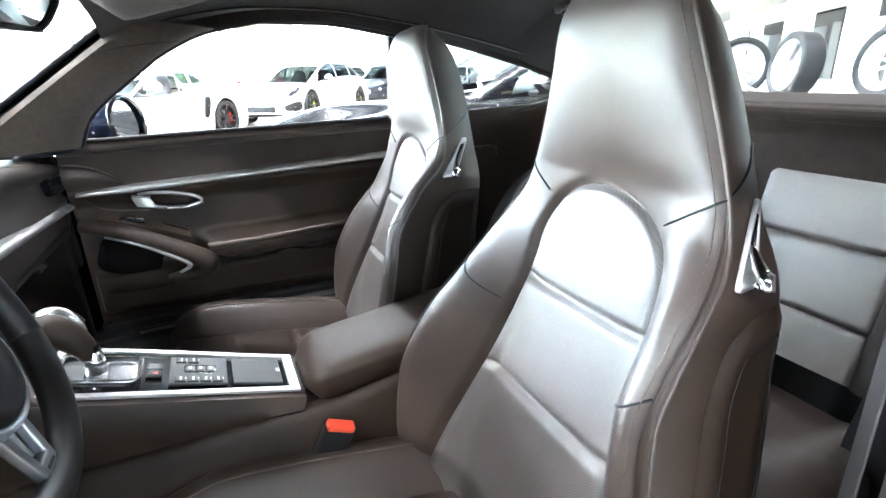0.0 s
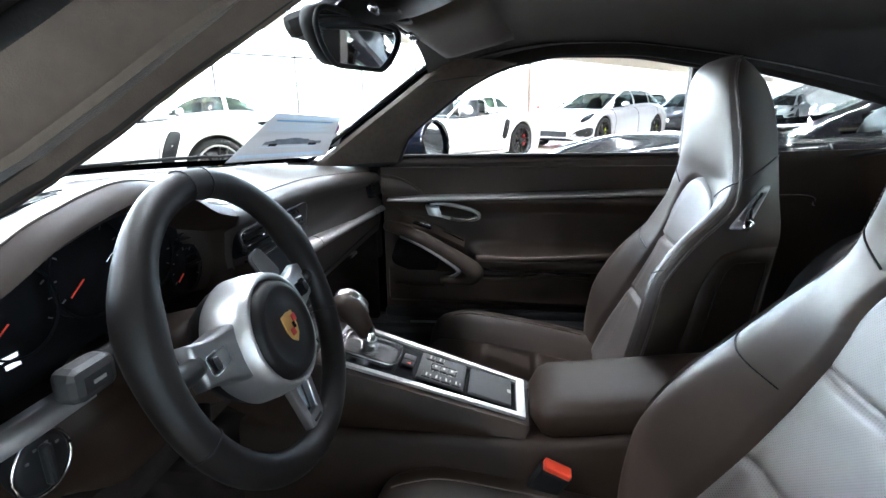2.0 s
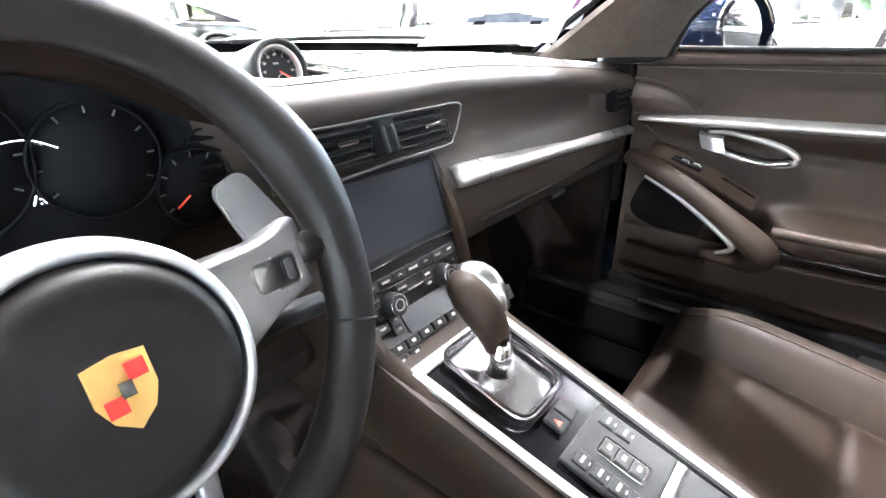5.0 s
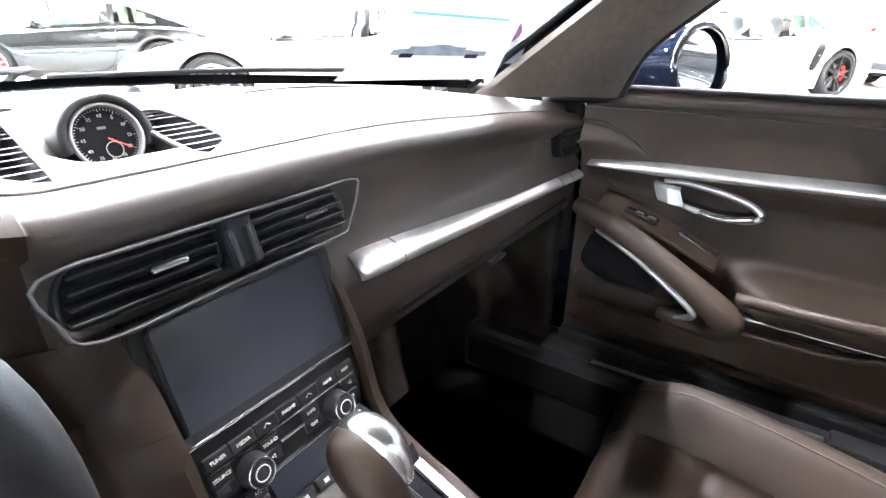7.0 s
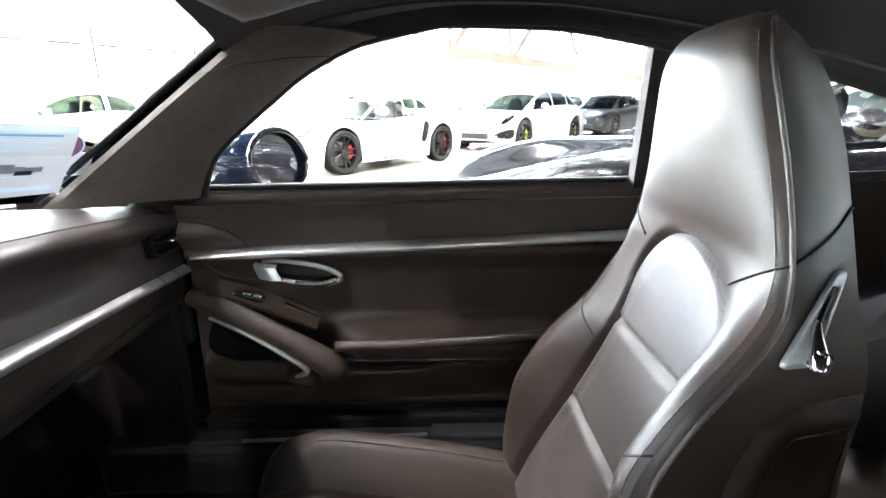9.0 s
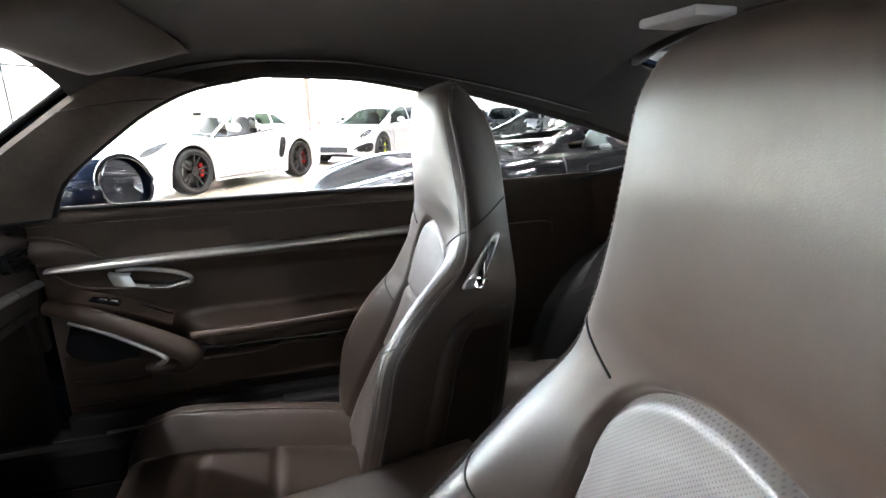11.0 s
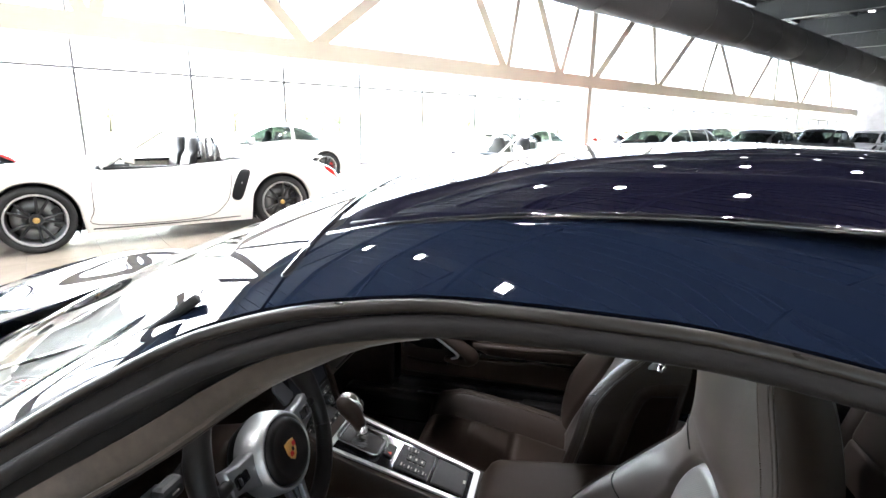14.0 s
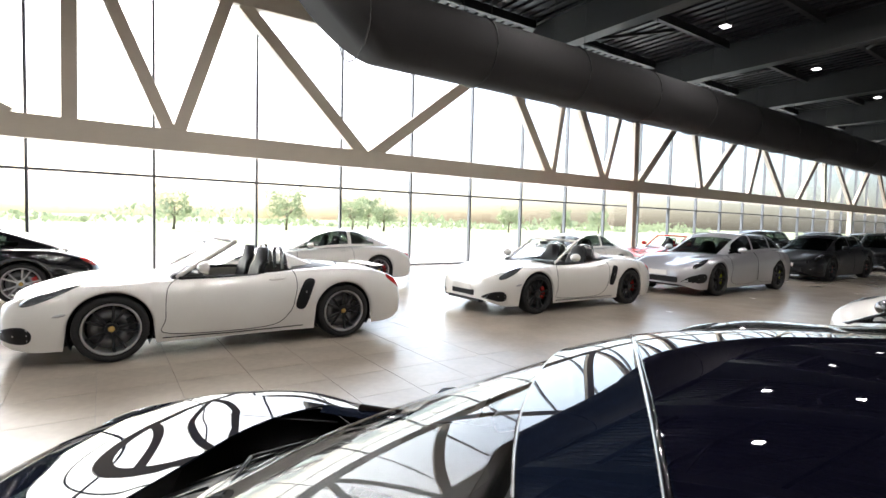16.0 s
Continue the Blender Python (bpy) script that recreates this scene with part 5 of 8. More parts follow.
# quarter windows
for sd in (-1, 1):
    o = [(1.050, 1.166, 0.612), (1.25, 1.128, 0.612), (1.42, 1.082, 0.62), (1.57, 1.030, 0.63), (1.665, 0.985, 0.645), (1.655, 0.962, 0.652), (1.45, 0.925, 0.672), (1.20, 0.875, 0.70), (1.0, 0.845, 0.712)]
    TOPQ, LOWQ = curve_fn([(0.98, 1.175), (1.050, 1.166), (1.25, 1.128), (1.42, 1.082), (1.57, 1.030), (1.665, 0.985)]), curve_fn([(0.98, 0.842), (1.20, 0.875), (1.45, 0.925), (1.665, 0.968)])
    rows = []
    for k in range(25):
        x = 1.0 + 0.66 * k / 24
        rows.append([(x, sd * (0.716 - 0.05 * max(0, x - 1.2) - 0.030 * f - 0.066 * f**2.0 * min(1, (TOPQ(x) - LOWQ(x)) / 0.25)), LOWQ(x) + (TOPQ(x) - LOWQ(x)) * f) for f in [j / 12 for j in range(13)]])
    g = sheet("quarter_window", rows, QGLASS if sd < 0 else GLASS, blue, "dark rear quarter glass" if sd < 0 else "")
    g.visible_shadow = False
    tube("window_seal", [(x, sd * (y + 0.008), z) for x, z, y in o], 0.008, PLASTIC, blue, closed=True, sides=6)
    # painted rear quarter round the window
    rows = []
    for k in range(22):
        x = 1.045 + 0.0425 * k
        f = curve_fn([(1.05, 1.166), (1.25, 1.128), (1.42, 1.082), (1.57, 1.030), (1.665, 0.985)])(x) if x < 1.665 else 0.97
        rows.append([(x, sd * RAILY(x), RAILZ(x)), (x, sd * (RAILY(x) + 0.01), min(f + 0.004, RAILZ(x) - 0.002))])
    sheet("roof_side", rows, NAVY, blue, thick=0.006)
    rows = []
    for k in range(30):
        x = 0.985 + 0.0475 * k
        low = curve_fn([(0.985, 0.842), (1.2, 0.873), (1.45, 0.923), (1.655, 0.961)])(x) if x < 1.66 else min(RAILZ(x), 0.985)
        rows.append([(x, sd * (0.728 - 0.05 * max(0, (x - 1.15))), low), (x, sd * 0.75, low - 0.02), (x, sd * 0.80, min(0.845, low - 0.04))])
    sheet("shoulder", rows, NAVY, blue, thick=0.004)

# headliner inside the roof
rows = [[roof_at(x, s * 0.985, -0.026 - 0.012 * (1 - abs(s))) for s in SPAN] for x in [0.30 + k * 0.06 for k in range(19)]]
sheet("headliner", rows, CLOTH, blue, "dark cloth headliner")
for sd in (-1, 1):
    rows = []
    for k in range(24):
        x = 0.40 + 0.052 * k
        p = roof_at(x, sd * 0.93, -0.034)
        if x < 1.06:
            q = Vector((x, sd * INY(x), INZ(x))) if sd > 0 else Vector((x, -DRY(x), DRZ(x)))
        else:
            q = Vector((x, sd * (RAILY(x) - 0.004), RAILZ(x) - 0.03))
        rows.append([p, p * 0.55 + q * 0.45 + Vector((0, sd * 0.012, 0.010)), q + Vector((0, -sd * 0.004, 0.004)), q])
    sheet("cant_trim", rows, CLOTH, blue, thick=0.004)
rows = [[roof_at(1.25 + 0.06 * k, s) + Vector((0, 0, -0.010 - 0.024 * min(1, k / 3))) for s in (0.67, 0.76, 0.86, 0.97)] for k in range(13)]
for sd in (-1, 1):
    sheet("rear_pillar_trim", [[Vector((p.x, sd * p.y, p.z)) for p in r] for r in rows], CLOTH, blue, thick=0.004)
tube("rear_window_frame", [roof_at(1.40, s, -0.022) for s in [-0.68 + 0.1133 * k for k in range(13)]], 0.014, CLOTH, blue, sides=6)

# passenger door mirror
MD = Matrix.Translation((0.252, 0.912, 0.935)) @ Matrix.Rotation(radians(-13), 4, "Z")
mshell = []
for k in range(16):
    t = k / 15
    r = math.sqrt(max(0.0, 1 - (1 - t) ** 2))
    mshell.append([MD @ Vector((-0.165 + 0.185 * t, 0.122 * r * math.cos(a) - 0.02 * (1 - t), (0.076 if math.sin(a) > 0 else 0.062) * r * math.sin(a) - 0.014 * math.cos(a) * r)) for a in [2 * math.pi * j / 32 for j in range(32)]])
dm = sheet("door_mirror", mshell, NAVY, blue, "dark blue door mirror", loop_v=True)
tube("mirror_rim", [p + Vector((0.002, 0, 0)) for p in mshell[-1]], 0.007, PIANO, dm, closed=True, sides=8)
rim = [MD @ Vector((0.016, -0.010 + 0.096 * math.cos(a), (0.066 if math.sin(a) > 0 else 0.055) * math.sin(a) - 0.014 * math.cos(a))) for a in [2 * math.pi * j / 32 for j in range(32)]]
mesh_part("mirror_glass", rim, [tuple(range(32))], MIRROR, dm, smooth=False)
part("mirror_stalk", rbox((0.19, 0.80, 0.880), (0.12, 0.14, 0.030), 0.012, Matrix.Rotation(radians(14), 4, "X")), NAVY, dm)

# windscreen wipers and cowl
cowl = sheet("cowl", [[screen_at(0, s) + Vector((-0.01 - 0.050 * k, 0, -0.016 - 0.024 * k)) for s in SPAN[1:-1]] for k in range(8)], PLASTIC, blue, "black cowl tray under the windscreen")
for k in range(9):
    a = screen_at(0, -0.8 + 0.2 * k)
    tube("cowl_rib", [a + Vector((-0.03, 0, -0.018)), a + Vector((-0.10, 0.01, -0.050)), a + Vector((-0.24, 0.015, -0.118))], 0.004, PIANO, cowl, sides=6)
for y0, y1, lift in ((0.10, 0.56, 0.006), (-0.45, 0.08, 0.005)):
    a, b = screen_at(0.02, y0 / 0.6) + Vector((-0.01, 0, 0.012)), screen_at(0.06, y1 / 0.62) + Vector((-0.02, 0, 0.010))
    tube("wiper", [a, a * 0.5 + b * 0.5 + Vector((0, 0, lift)), b], 0.0045, PLASTIC, blue, sides=6, smooth_steps=5)

# ---- cabin: dashboard ----
LIPZ = curve_fn([(-0.70, 0.886), (-0.62, 0.904), (-0.56, 0.914), (-0.50, 0.935), (-0.43, 0.966), (-0.34, 0.984), (-0.25, 0.968), (-0.17, 0.932), (-0.10, 0.916), (0.13, 0.914), (0.42, 0.894), (0.70, 0.866)])
LIPX = curve_fn([(-0.70, 0.115), (-0.55, 0.12), (-0.34, 0.135), (-0.15, 0.115), (0.13, 0.115), (0.42, 0.118), (0.70, 0.125)])


def bowl(y):
    """How far the face is set back under the instrument hood."""
    t = max(0.0, 1 - abs(y + 0.34) / 0.215)
    return min(1.0, t * 3.0) ** 0.7


def base_x(y):
    return -0.465 + (abs(y) / 0.62) ** 2.2 * 0.42


dash = new("dashboard")
dash.parent = blue
YS = [-0.70 + 0.565 * k / 46 for k in range(46)] + [-0.135 + 0.250 * k / 100 for k in range(100)] + [0.115 + 0.585 * k / 48 for k in range(49)]
top, face = [], []
for y in YS:
    zl, xl, xb, zb = LIPZ(y), LIPX(y), base_x(y), 0.905 - 0.03 * max(0, (abs(y) - 0.5) / 0.2)
    r = []
    for k in range(161):
        f = k / 160
        hump = f**1.5
        z = zb + (zl - zb) * hump + 0.006 * math.sin(math.pi * f)
        x = xb + (xl - 0.03 - xb) * f
        # hollow in front of the clock
        z -= 0.036 * math.exp(-((y + 0.010) / 0.044) ** 4) * max(0, 1 - abs(x + 0.045) / (0.085 if x > -0.045 else 0.03))
        r.append((x, y, z))
    top.append(r)
    b = bowl(y)
    w = [(xl - 0.03, zl), (xl - 0.008, zl - 0.006), (xl, zl - 0.016), (xl - 0.004 - 0.02 * b, zl - 0.030)]
    w += [(xl - 0.016 - 0.085 * b, zl - 0.040 + 0.004 * b), (xl - 0.020 - 0.090 * b, 0.84), (xl - 0.016 - 0.085 * b, 0.80 - 0.01 * b), (xl + 0.002 - 0.01 * b, 0.776), (xl + 0.0, 0.765), (xl - 0.004, 0.72), (xl - 0.012, 0.685), (xl - 0.05, 0.668), (xl - 0.22, 0.64)]
    if y < -0.42:
        lift = min(1, (-0.42 - y) / 0.06)
        w = w[:-4] + [(x - 0.004 * lift, z + (0.726 - z) * lift * 0.85) for x, z in w[-4:]]
    face.append([(x, y, z) for x, z in w])
def top_z(x, y):
    """Height of the dashboard top."""
    zl, xl, xb, zb = LIPZ(y), LIPX(y), base_x(y), 0.905 - 0.03 * max(0, (abs(y) - 0.5) / 0.2)
    f = min(1, max(0, (x - xb) / (xl - 0.03 - xb)))
    return zb + (zl - zb) * f**1.5 + 0.006 * math.sin(math.pi * f)


VENTS = ([(-0.190, -0.090), (-0.208, -0.084), (-0.213, -0.072), (-0.212, -0.046), (-0.200, -0.037), (-0.10, -0.057), (-0.01, -0.075), (0.060, -0.089), (0.073, -0.093), (0.068, -0.102), (0.046, -0.112), (0.015, -0.121), (-0.010, -0.125), (-0.030, -0.122), (-0.10, -0.108)],
         [(-0.185, 0.072), (-0.182, 0.100), (-0.165, 0.104), (-0.10, 0.092), (-0.03, 0.074), (0.015, 0.060), (0.043, 0.043), (0.064, 0.022), (0.074, 0.009), (0.060, 0.004), (0.02, 0.012), (-0.05, 0.028), (-0.12, 0.050)])


def crossings(o, x):
    """Where the line at x cuts the outline o, as sorted y."""
    return sorted(ya + (yb - ya) * (x - xa) / (xb - xa) for (xa, ya), (xb, yb) in zip(o, o[1:] + o[:1]) if (xa - x) * (xb - x) < 0)


def open_at(i, j):
    x, y = (top[i][j][0] + top[i + 1][j + 1][0]) / 2, (top[i][j][1] + top[i + 1][j + 1][1]) / 2
    for o in VENTS:
        c = crossings(o, x)
        if len(c) == 2 and c[0] < y < c[1]:
            return True
    return False


sheet("dash_top", top, LEATHER_TOP, dash, "brown leather dashboard top", thick=0.003, keep=lambda i, j: not open_at(i, j))
# the vents beside the clock: hollow wells crossed by thin slats
for o in VENTS:
    v = sheet("defrost_vent", [[(x, y, top_z(x, y) + 0.001), (x, y, top_z(x, y) - 0.045)] for x, y in o + o[:1]], DIAL, dash, thick=0.001)
    mesh_part("vent_floor", [(x, y, top_z(x, y) - 0.044) for x, y in o], [tuple(range(len(o)))], DIAL, v, smooth=False)
    tube("vent_lip", [(x, y, top_z(x, y) + 0.0002) for x, y in o], 0.0022, LEATHER_TOP, v, closed=True, sides=8)
    for k in range(12):
        x = -0.196 + 0.0240 * k
        ys = crossings(o, x)
        if len(ys) == 2 and ys[1] - ys[0] > 0.004:
            ym = (ys[0] + ys[1]) / 2
            part("slat", rbox((x, ym, top_z(x, ym) - 0.0016), (0.0014, ys[1] - ys[0], 0.0010), 0.0002, None, 1), LEATHER_TOP, v)
# the driver's part takes the darker leather: shade put into its colour
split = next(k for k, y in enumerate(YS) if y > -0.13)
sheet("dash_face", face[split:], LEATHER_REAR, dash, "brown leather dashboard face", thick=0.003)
sheet("dash_face", face[:split + 1], LEATHER_SHADED, dash, "brown leather face round the instruments, darkened for shade", thick=0.003)
tube("dash_stitching", [(LIPX(y) - 0.028, y, LIPZ(y) + 0.0012) for y in YS], 0.0016, LEATHER_SEAM, dash, sides=5)
# airbag outline on the top
tube("airbag_seam", [(-0.02, 0.17, 0.913), (-0.20, 0.20, 0.913), (-0.26, 0.34, 0.912), (-0.20, 0.47, 0.908), (-0.02, 0.50, 0.900)], 0.0016, PLASTIC, dash, smooth_steps=8, sides=5)
# silver strip and shelf on the passenger's side
rows = []
for k in range(50):
    f = k / 49
    y = 0.118 + 0.585 * f
    x = LIPX(y) + 0.004
    h = (0.0140 - 0.003 * f) * min(1, 0.85 + 6 * f)
    zc = 0.785 - 0.031 * f
    rows.append([(x - 0.024, y, zc + h), (x - 0.014, y, zc + h), (x - 0.004, y, zc + h * 0.80), (x + 0.004, y, zc + h * 0.45), (x + 0.009, y, zc), (x + 0.010, y, zc - h * 0.5), (x + 0.002, y, zc - h), (x - 0.022, y, zc - h)])
sheet("dash_strip", rows, TRIM, dash, "satin silver dashboard strip", loop_v=True, caps=True)
for k in (5, 41, 45):
    tube("strip_joint", rows[k], 0.0007, PLASTIC, dash, sides=5)
part("glovebox_line", rbox((0.122, 0.42, 0.712), (0.004, 0.50, 0.002), 0), PLASTIC, dash)
part("glovebox_latch", rbox((0.121, 0.40, 0.690), (0.010, 0.05, 0.008), 0.003), PLASTIC, dash)


def vent(cx, cy, cz, w, h, tilt, parent, slats=4, knob=True, skew=0.0):
    """An air vent: dark frame, silver rim, slats and a small chrome tab."""
    m = Matrix.Translation((cx, cy, cz)) @ Matrix.Rotation(radians(tilt), 4, "Y") @ Matrix.Rotation(radians(90), 4, "Z")
    o = [(x + skew * z, z) for x, z in rounded(w, h, 0.014)]
    v = part("air_vent", slab(o, 0.03, 0.0, m @ Matrix.Translation((0, 0.004, 0))), DIAL, parent)
    tube("vent_rim", [m @ Vector((x, -0.001, z)) for x, z in o], 0.0014, PLASTIC, v, closed=True, sides=6)
    for k in range(slats):
        z = h * (-0.36 + 0.72 * k / (slats - 1))
        part("slat", rbox((0, 0, 0), (w * 0.92, 0.014, 0.0022), 0.0006, None, 1), PLASTIC, v).matrix_local = m @ Matrix.Translation((skew * z, 0.0, z)) @ Matrix.Rotation(radians(18), 4, "X")
    if knob:
        part("vent_tab", rbox((0, 0, 0), (0.026, 0.010, 0.005), 0.002), CHROME, v).matrix_local = m @ Matrix.Translation((0.01, -0.010, 0))
    return v


# centre vents over the screen
vent(0.112, -0.072, 0.859, 0.104, 0.038, -20, dash, skew=0.25)
vent(0.112, 0.054, 0.857, 0.098, 0.038, -20, dash, skew=-0.15)
part("vent_centre", rbox((0.114, -0.008, 0.859), (0.026, 0.026, 0.040), 0.004, Matrix.Rotation(radians(-20), 4, "Y")), DIAL, dash)
for y in (-0.017, -0.003):
    part("vent_wheel", rbox((0.127, y, 0.859), (0.008, 0.005, 0.028), 0.002, Matrix.Rotation(radians(-20), 4, "Y")), PLASTIC, dash)
tube("vent_surround", [(0.118, -0.130, 0.878), (0.120, -0.060, 0.881), (0.120, 0.060, 0.880), (0.118, 0.116, 0.878), (0.121, 0.118, 0.866), (0.127, 0.098, 0.840), (0.130, 0.080, 0.836), (0.131, -0.010, 0.836), (0.130, -0.112, 0.834), (0.125, -0.130, 0.852)], 0.0016, GREYPL, dash, closed=True, sides=8, smooth_steps=4)
lv = vent(0.121, -0.607, 0.851, 0.108, 0.042, -14, dash, slats=5, skew=0.5)
tube("vent_border", [(0.121, -0.545, 0.878), (0.121, -0.60, 0.878), (0.122, -0.655, 0.877), (0.126, -0.682, 0.864), (0.128, -0.694, 0.842), (0.127, -0.690, 0.832)], [0.002, 0.002, 0.0035, 0.006, 0.007, 0.005], SATIN, lv, sides=8, smooth_steps=4)
part("vent_wheel", rbox((0.127, -0.548, 0.852), (0.010, 0.006, 0.030), 0.003, Matrix.Rotation(radians(-14), 4, "Y")), GREYPL, lv)
vent(0.124, 0.655, 0.822, 0.085, 0.046, -8, dash)
vent(0.050, -0.155, 0.860, 0.045, 0.05, -10, dash, knob=False)
# driver's strip below the left vent with two round switches
rows = []
for k in range(34):
    f = k / 33
    y = -0.692 + 0.245 * f
    zt, zb = 0.834 - 0.020 * min(1, f * 1.5), 0.796 + 0.004 * f
    zm, h, x = (zt + zb) / 2, (zt - zb) / 2, LIPX(y) + 0.004 - 0.020 * max(0, f - 0.75)
    rows.append([(x - 0.02, y, zm + h), (x - 0.006, y, zm + h), (x + 0.003, y, zm + h * 0.75), (x + 0.008, y, zm + h * 0.2), (x + 0.009, y, zm - h * 0.5), (x + 0.002, y, zm - h), (x - 0.02, y, zm - h)])
ds = sheet("driver_strip", rows, TRIM, dash, "satin silver strip", loop_v=True, caps=True)
part("strip_end", rbox((0.128, -0.680, 0.814), (0.012, 0.020, 0.036), 0.005), SATIN, ds)
tube("switch_surround", [(0.126, -0.628, 0.797), (0.128, -0.617, 0.788), (0.129, -0.6135, 0.765), (0.128, -0.603, 0.745), (0.127, -0.585, 0.737), (0.125, -0.545, 0.740)], [0.006, 0.006, 0.005, 0.0045, 0.004, 0.002], SATIN, ds, "satin silver switch surround", sides=8, smooth_steps=5)
part("switch_panel", slab([(x, z) for x, z in rounded(0.142, 0.066, 0.032, 7)], 0.03, 0.003, Matrix.Translation((0.116, -0.541, 0.773)) @ Matrix.Rotation(radians(90), 4, "Z") @ Matrix.Rotation(radians(-2), 4, "Y")), PIANO, dash)
for y, z in ((-0.576, 0.772), (-0.505, 0.776)):
    m = Matrix.Translation((0.122, y, z)) @ Matrix.Scale(0.9, 4) @ Matrix.Rotation(radians(90), 4, "Z")
    k = lathe("round_switch", [(0.0001, -0.012), (0.024, -0.012), (0.029, -0.008), (0.029, 0.004)], PLASTIC, dash, m=m)
    tube("switch_ring", [m @ Vector((0.0300 * math.cos(a), -0.010, 0.0300 * math.sin(a))) for a in [2 * math.pi * j / 32 for j in range(32)]], 0.0015, CHROME, k, closed=True, sides=6)
    part("switch_grip", rbox(m @ Vector((0, -0.016, 0)), (0.010, 0.008, 0.038), 0.003), PLASTIC, k)
    for a in (40, 75, 110, 145):
        part("switch_mark", rbox(m @ Vector((0.020 * math.cos(radians(a)), -0.0125, 0.020 * math.sin(radians(a)))), (0.001, 0.003, 0.002), 0), DIM, k)
v = mesh_part("corner_vent", [(-0.17, -0.484, 0.912), (0.00, -0.528, 0.922), (0.045, -0.592, 0.905), (0.01, -0.61, 0.90), (-0.17, -0.50, 0.908)], [(0, 1, 2, 3, 4)], DIAL, dash, smooth=False)
for k in range(7):
    f = k / 6
    part("slat", rbox((-0.12 + 0.15 * f, -0.508 - 0.055 * f, 0.918 - 0.006 * f), (0.006, 0.028 + 0.028 * f, 0.004), 0.001, None, 1), LEATHER_TOP, v)
part("screen_vent", rbox((-0.24, -0.30, 0.925), (0.012, 0.34, 0.006), 0.002, Matrix.Rotation(radians(-24), 4, "Z")), PIANO, dash)
part("sun_sensor", rbox((-0.31, -0.03, 0.918), (0.05, 0.06, 0.004), 0.002), GREYPL, dash)

# clock pod on the dash
clock = new("clock")
clock.parent = dash
mc = Matrix.Translation((-0.050, -0.009, 0.916)) @ Matrix.Scale(0.80, 4) @ Matrix.Rotation(radians(90), 4, "Z") @ Matrix.Rotation(radians(-14), 4, "X")
lathe("clock_body", [(0.0375, 0.05), (0.0385, 0.0), (0.0375, -0.004)], PLASTIC, clock, m=mc)
lathe("clock_ring", [(0.0375, 0.002), (0.0370, -0.006), (0.0355, -0.0085), (0.0340, -0.0075), (0.0325, -0.001), (0.0325, 0.003)], TRIM, clock, "satin silver clock ring", m=mc)
lathe("clock_dial", [(0.0001, 0.001), (0.0325, 0.001)], DIAL, clock, m=mc)
rows = [[mc @ Vector((r * math.cos(radians(a)), y, r * math.sin(radians(a)) * (0.96 if a > 90 else 1))) for a in range(-20, 201, 8)] for r, y in ((0.0375, -0.004), (0.0400, -0.011), (0.0455, -0.012), (0.0475, -0.004), (0.0470, 0.09), (0.028, 0.15))]
sheet("clock_hood", rows, PLASTIC, clock, "dark clock hood")
for k in range(60):
    a = radians(6 * k)
    long = 0.0036 if k % 5 == 0 else 0.0018
    part("hour_mark", rbox((0, 0, 0), (0.0006, 0.0008, long), 0), CREAM, clock).matrix_local = mc @ Matrix.Translation(((0.0312 - long / 2) * math.sin(a), -0.0002, (0.0312 - long / 2) * math.cos(a))) @ Matrix.Rotation(a, 4, "Y")
for k, txt in enumerate(("60", "5", "10", "15", "20", "25", "30", "35", "40", "45", "50", "55")):
    a = radians(30 * k)
    lettering("numeral", txt, 0.0050, mc @ Matrix.Translation((0.0235 * math.sin(a), -0.0004, 0.0235 * math.cos(a))) @ Matrix.Rotation(radians(90), 4, "X"), CREAM, clock)
part("clock_needle", rbox((0, 0, 0), (0.0011, 0.001, 0.024), 0), LITRED, clock).matrix_local = mc @ Matrix.Rotation(radians(122), 4, "Y") @ Matrix.Translation((0, -0.0015, 0.013))
tube("small_dial", [mc @ Vector((0.004 + 0.0085 * math.cos(a), -0.0006, -0.013 + 0.0085 * math.sin(a))) for a in [2 * math.pi * j / 24 for j in range(24)]], 0.0004, CREAM, clock, closed=True, sides=5)
part("readout", rbox(mc @ Vector((-0.002, -0.0004, 0.011)), (0.0008, 0.007, 0.0022), 0), DIM, clock)

# instruments
cluster = new("instruments")
cluster.parent = dash
cluster.location.x = 0.030
part("cluster_face", slab([(x, z) for x, z in ellipse(0.40, 0.20)], 0.01, 0, Matrix.Translation((0.012, -0.34, 0.872)) @ Matrix.Rotation(radians(90), 4, "Z")), DIAL, cluster)
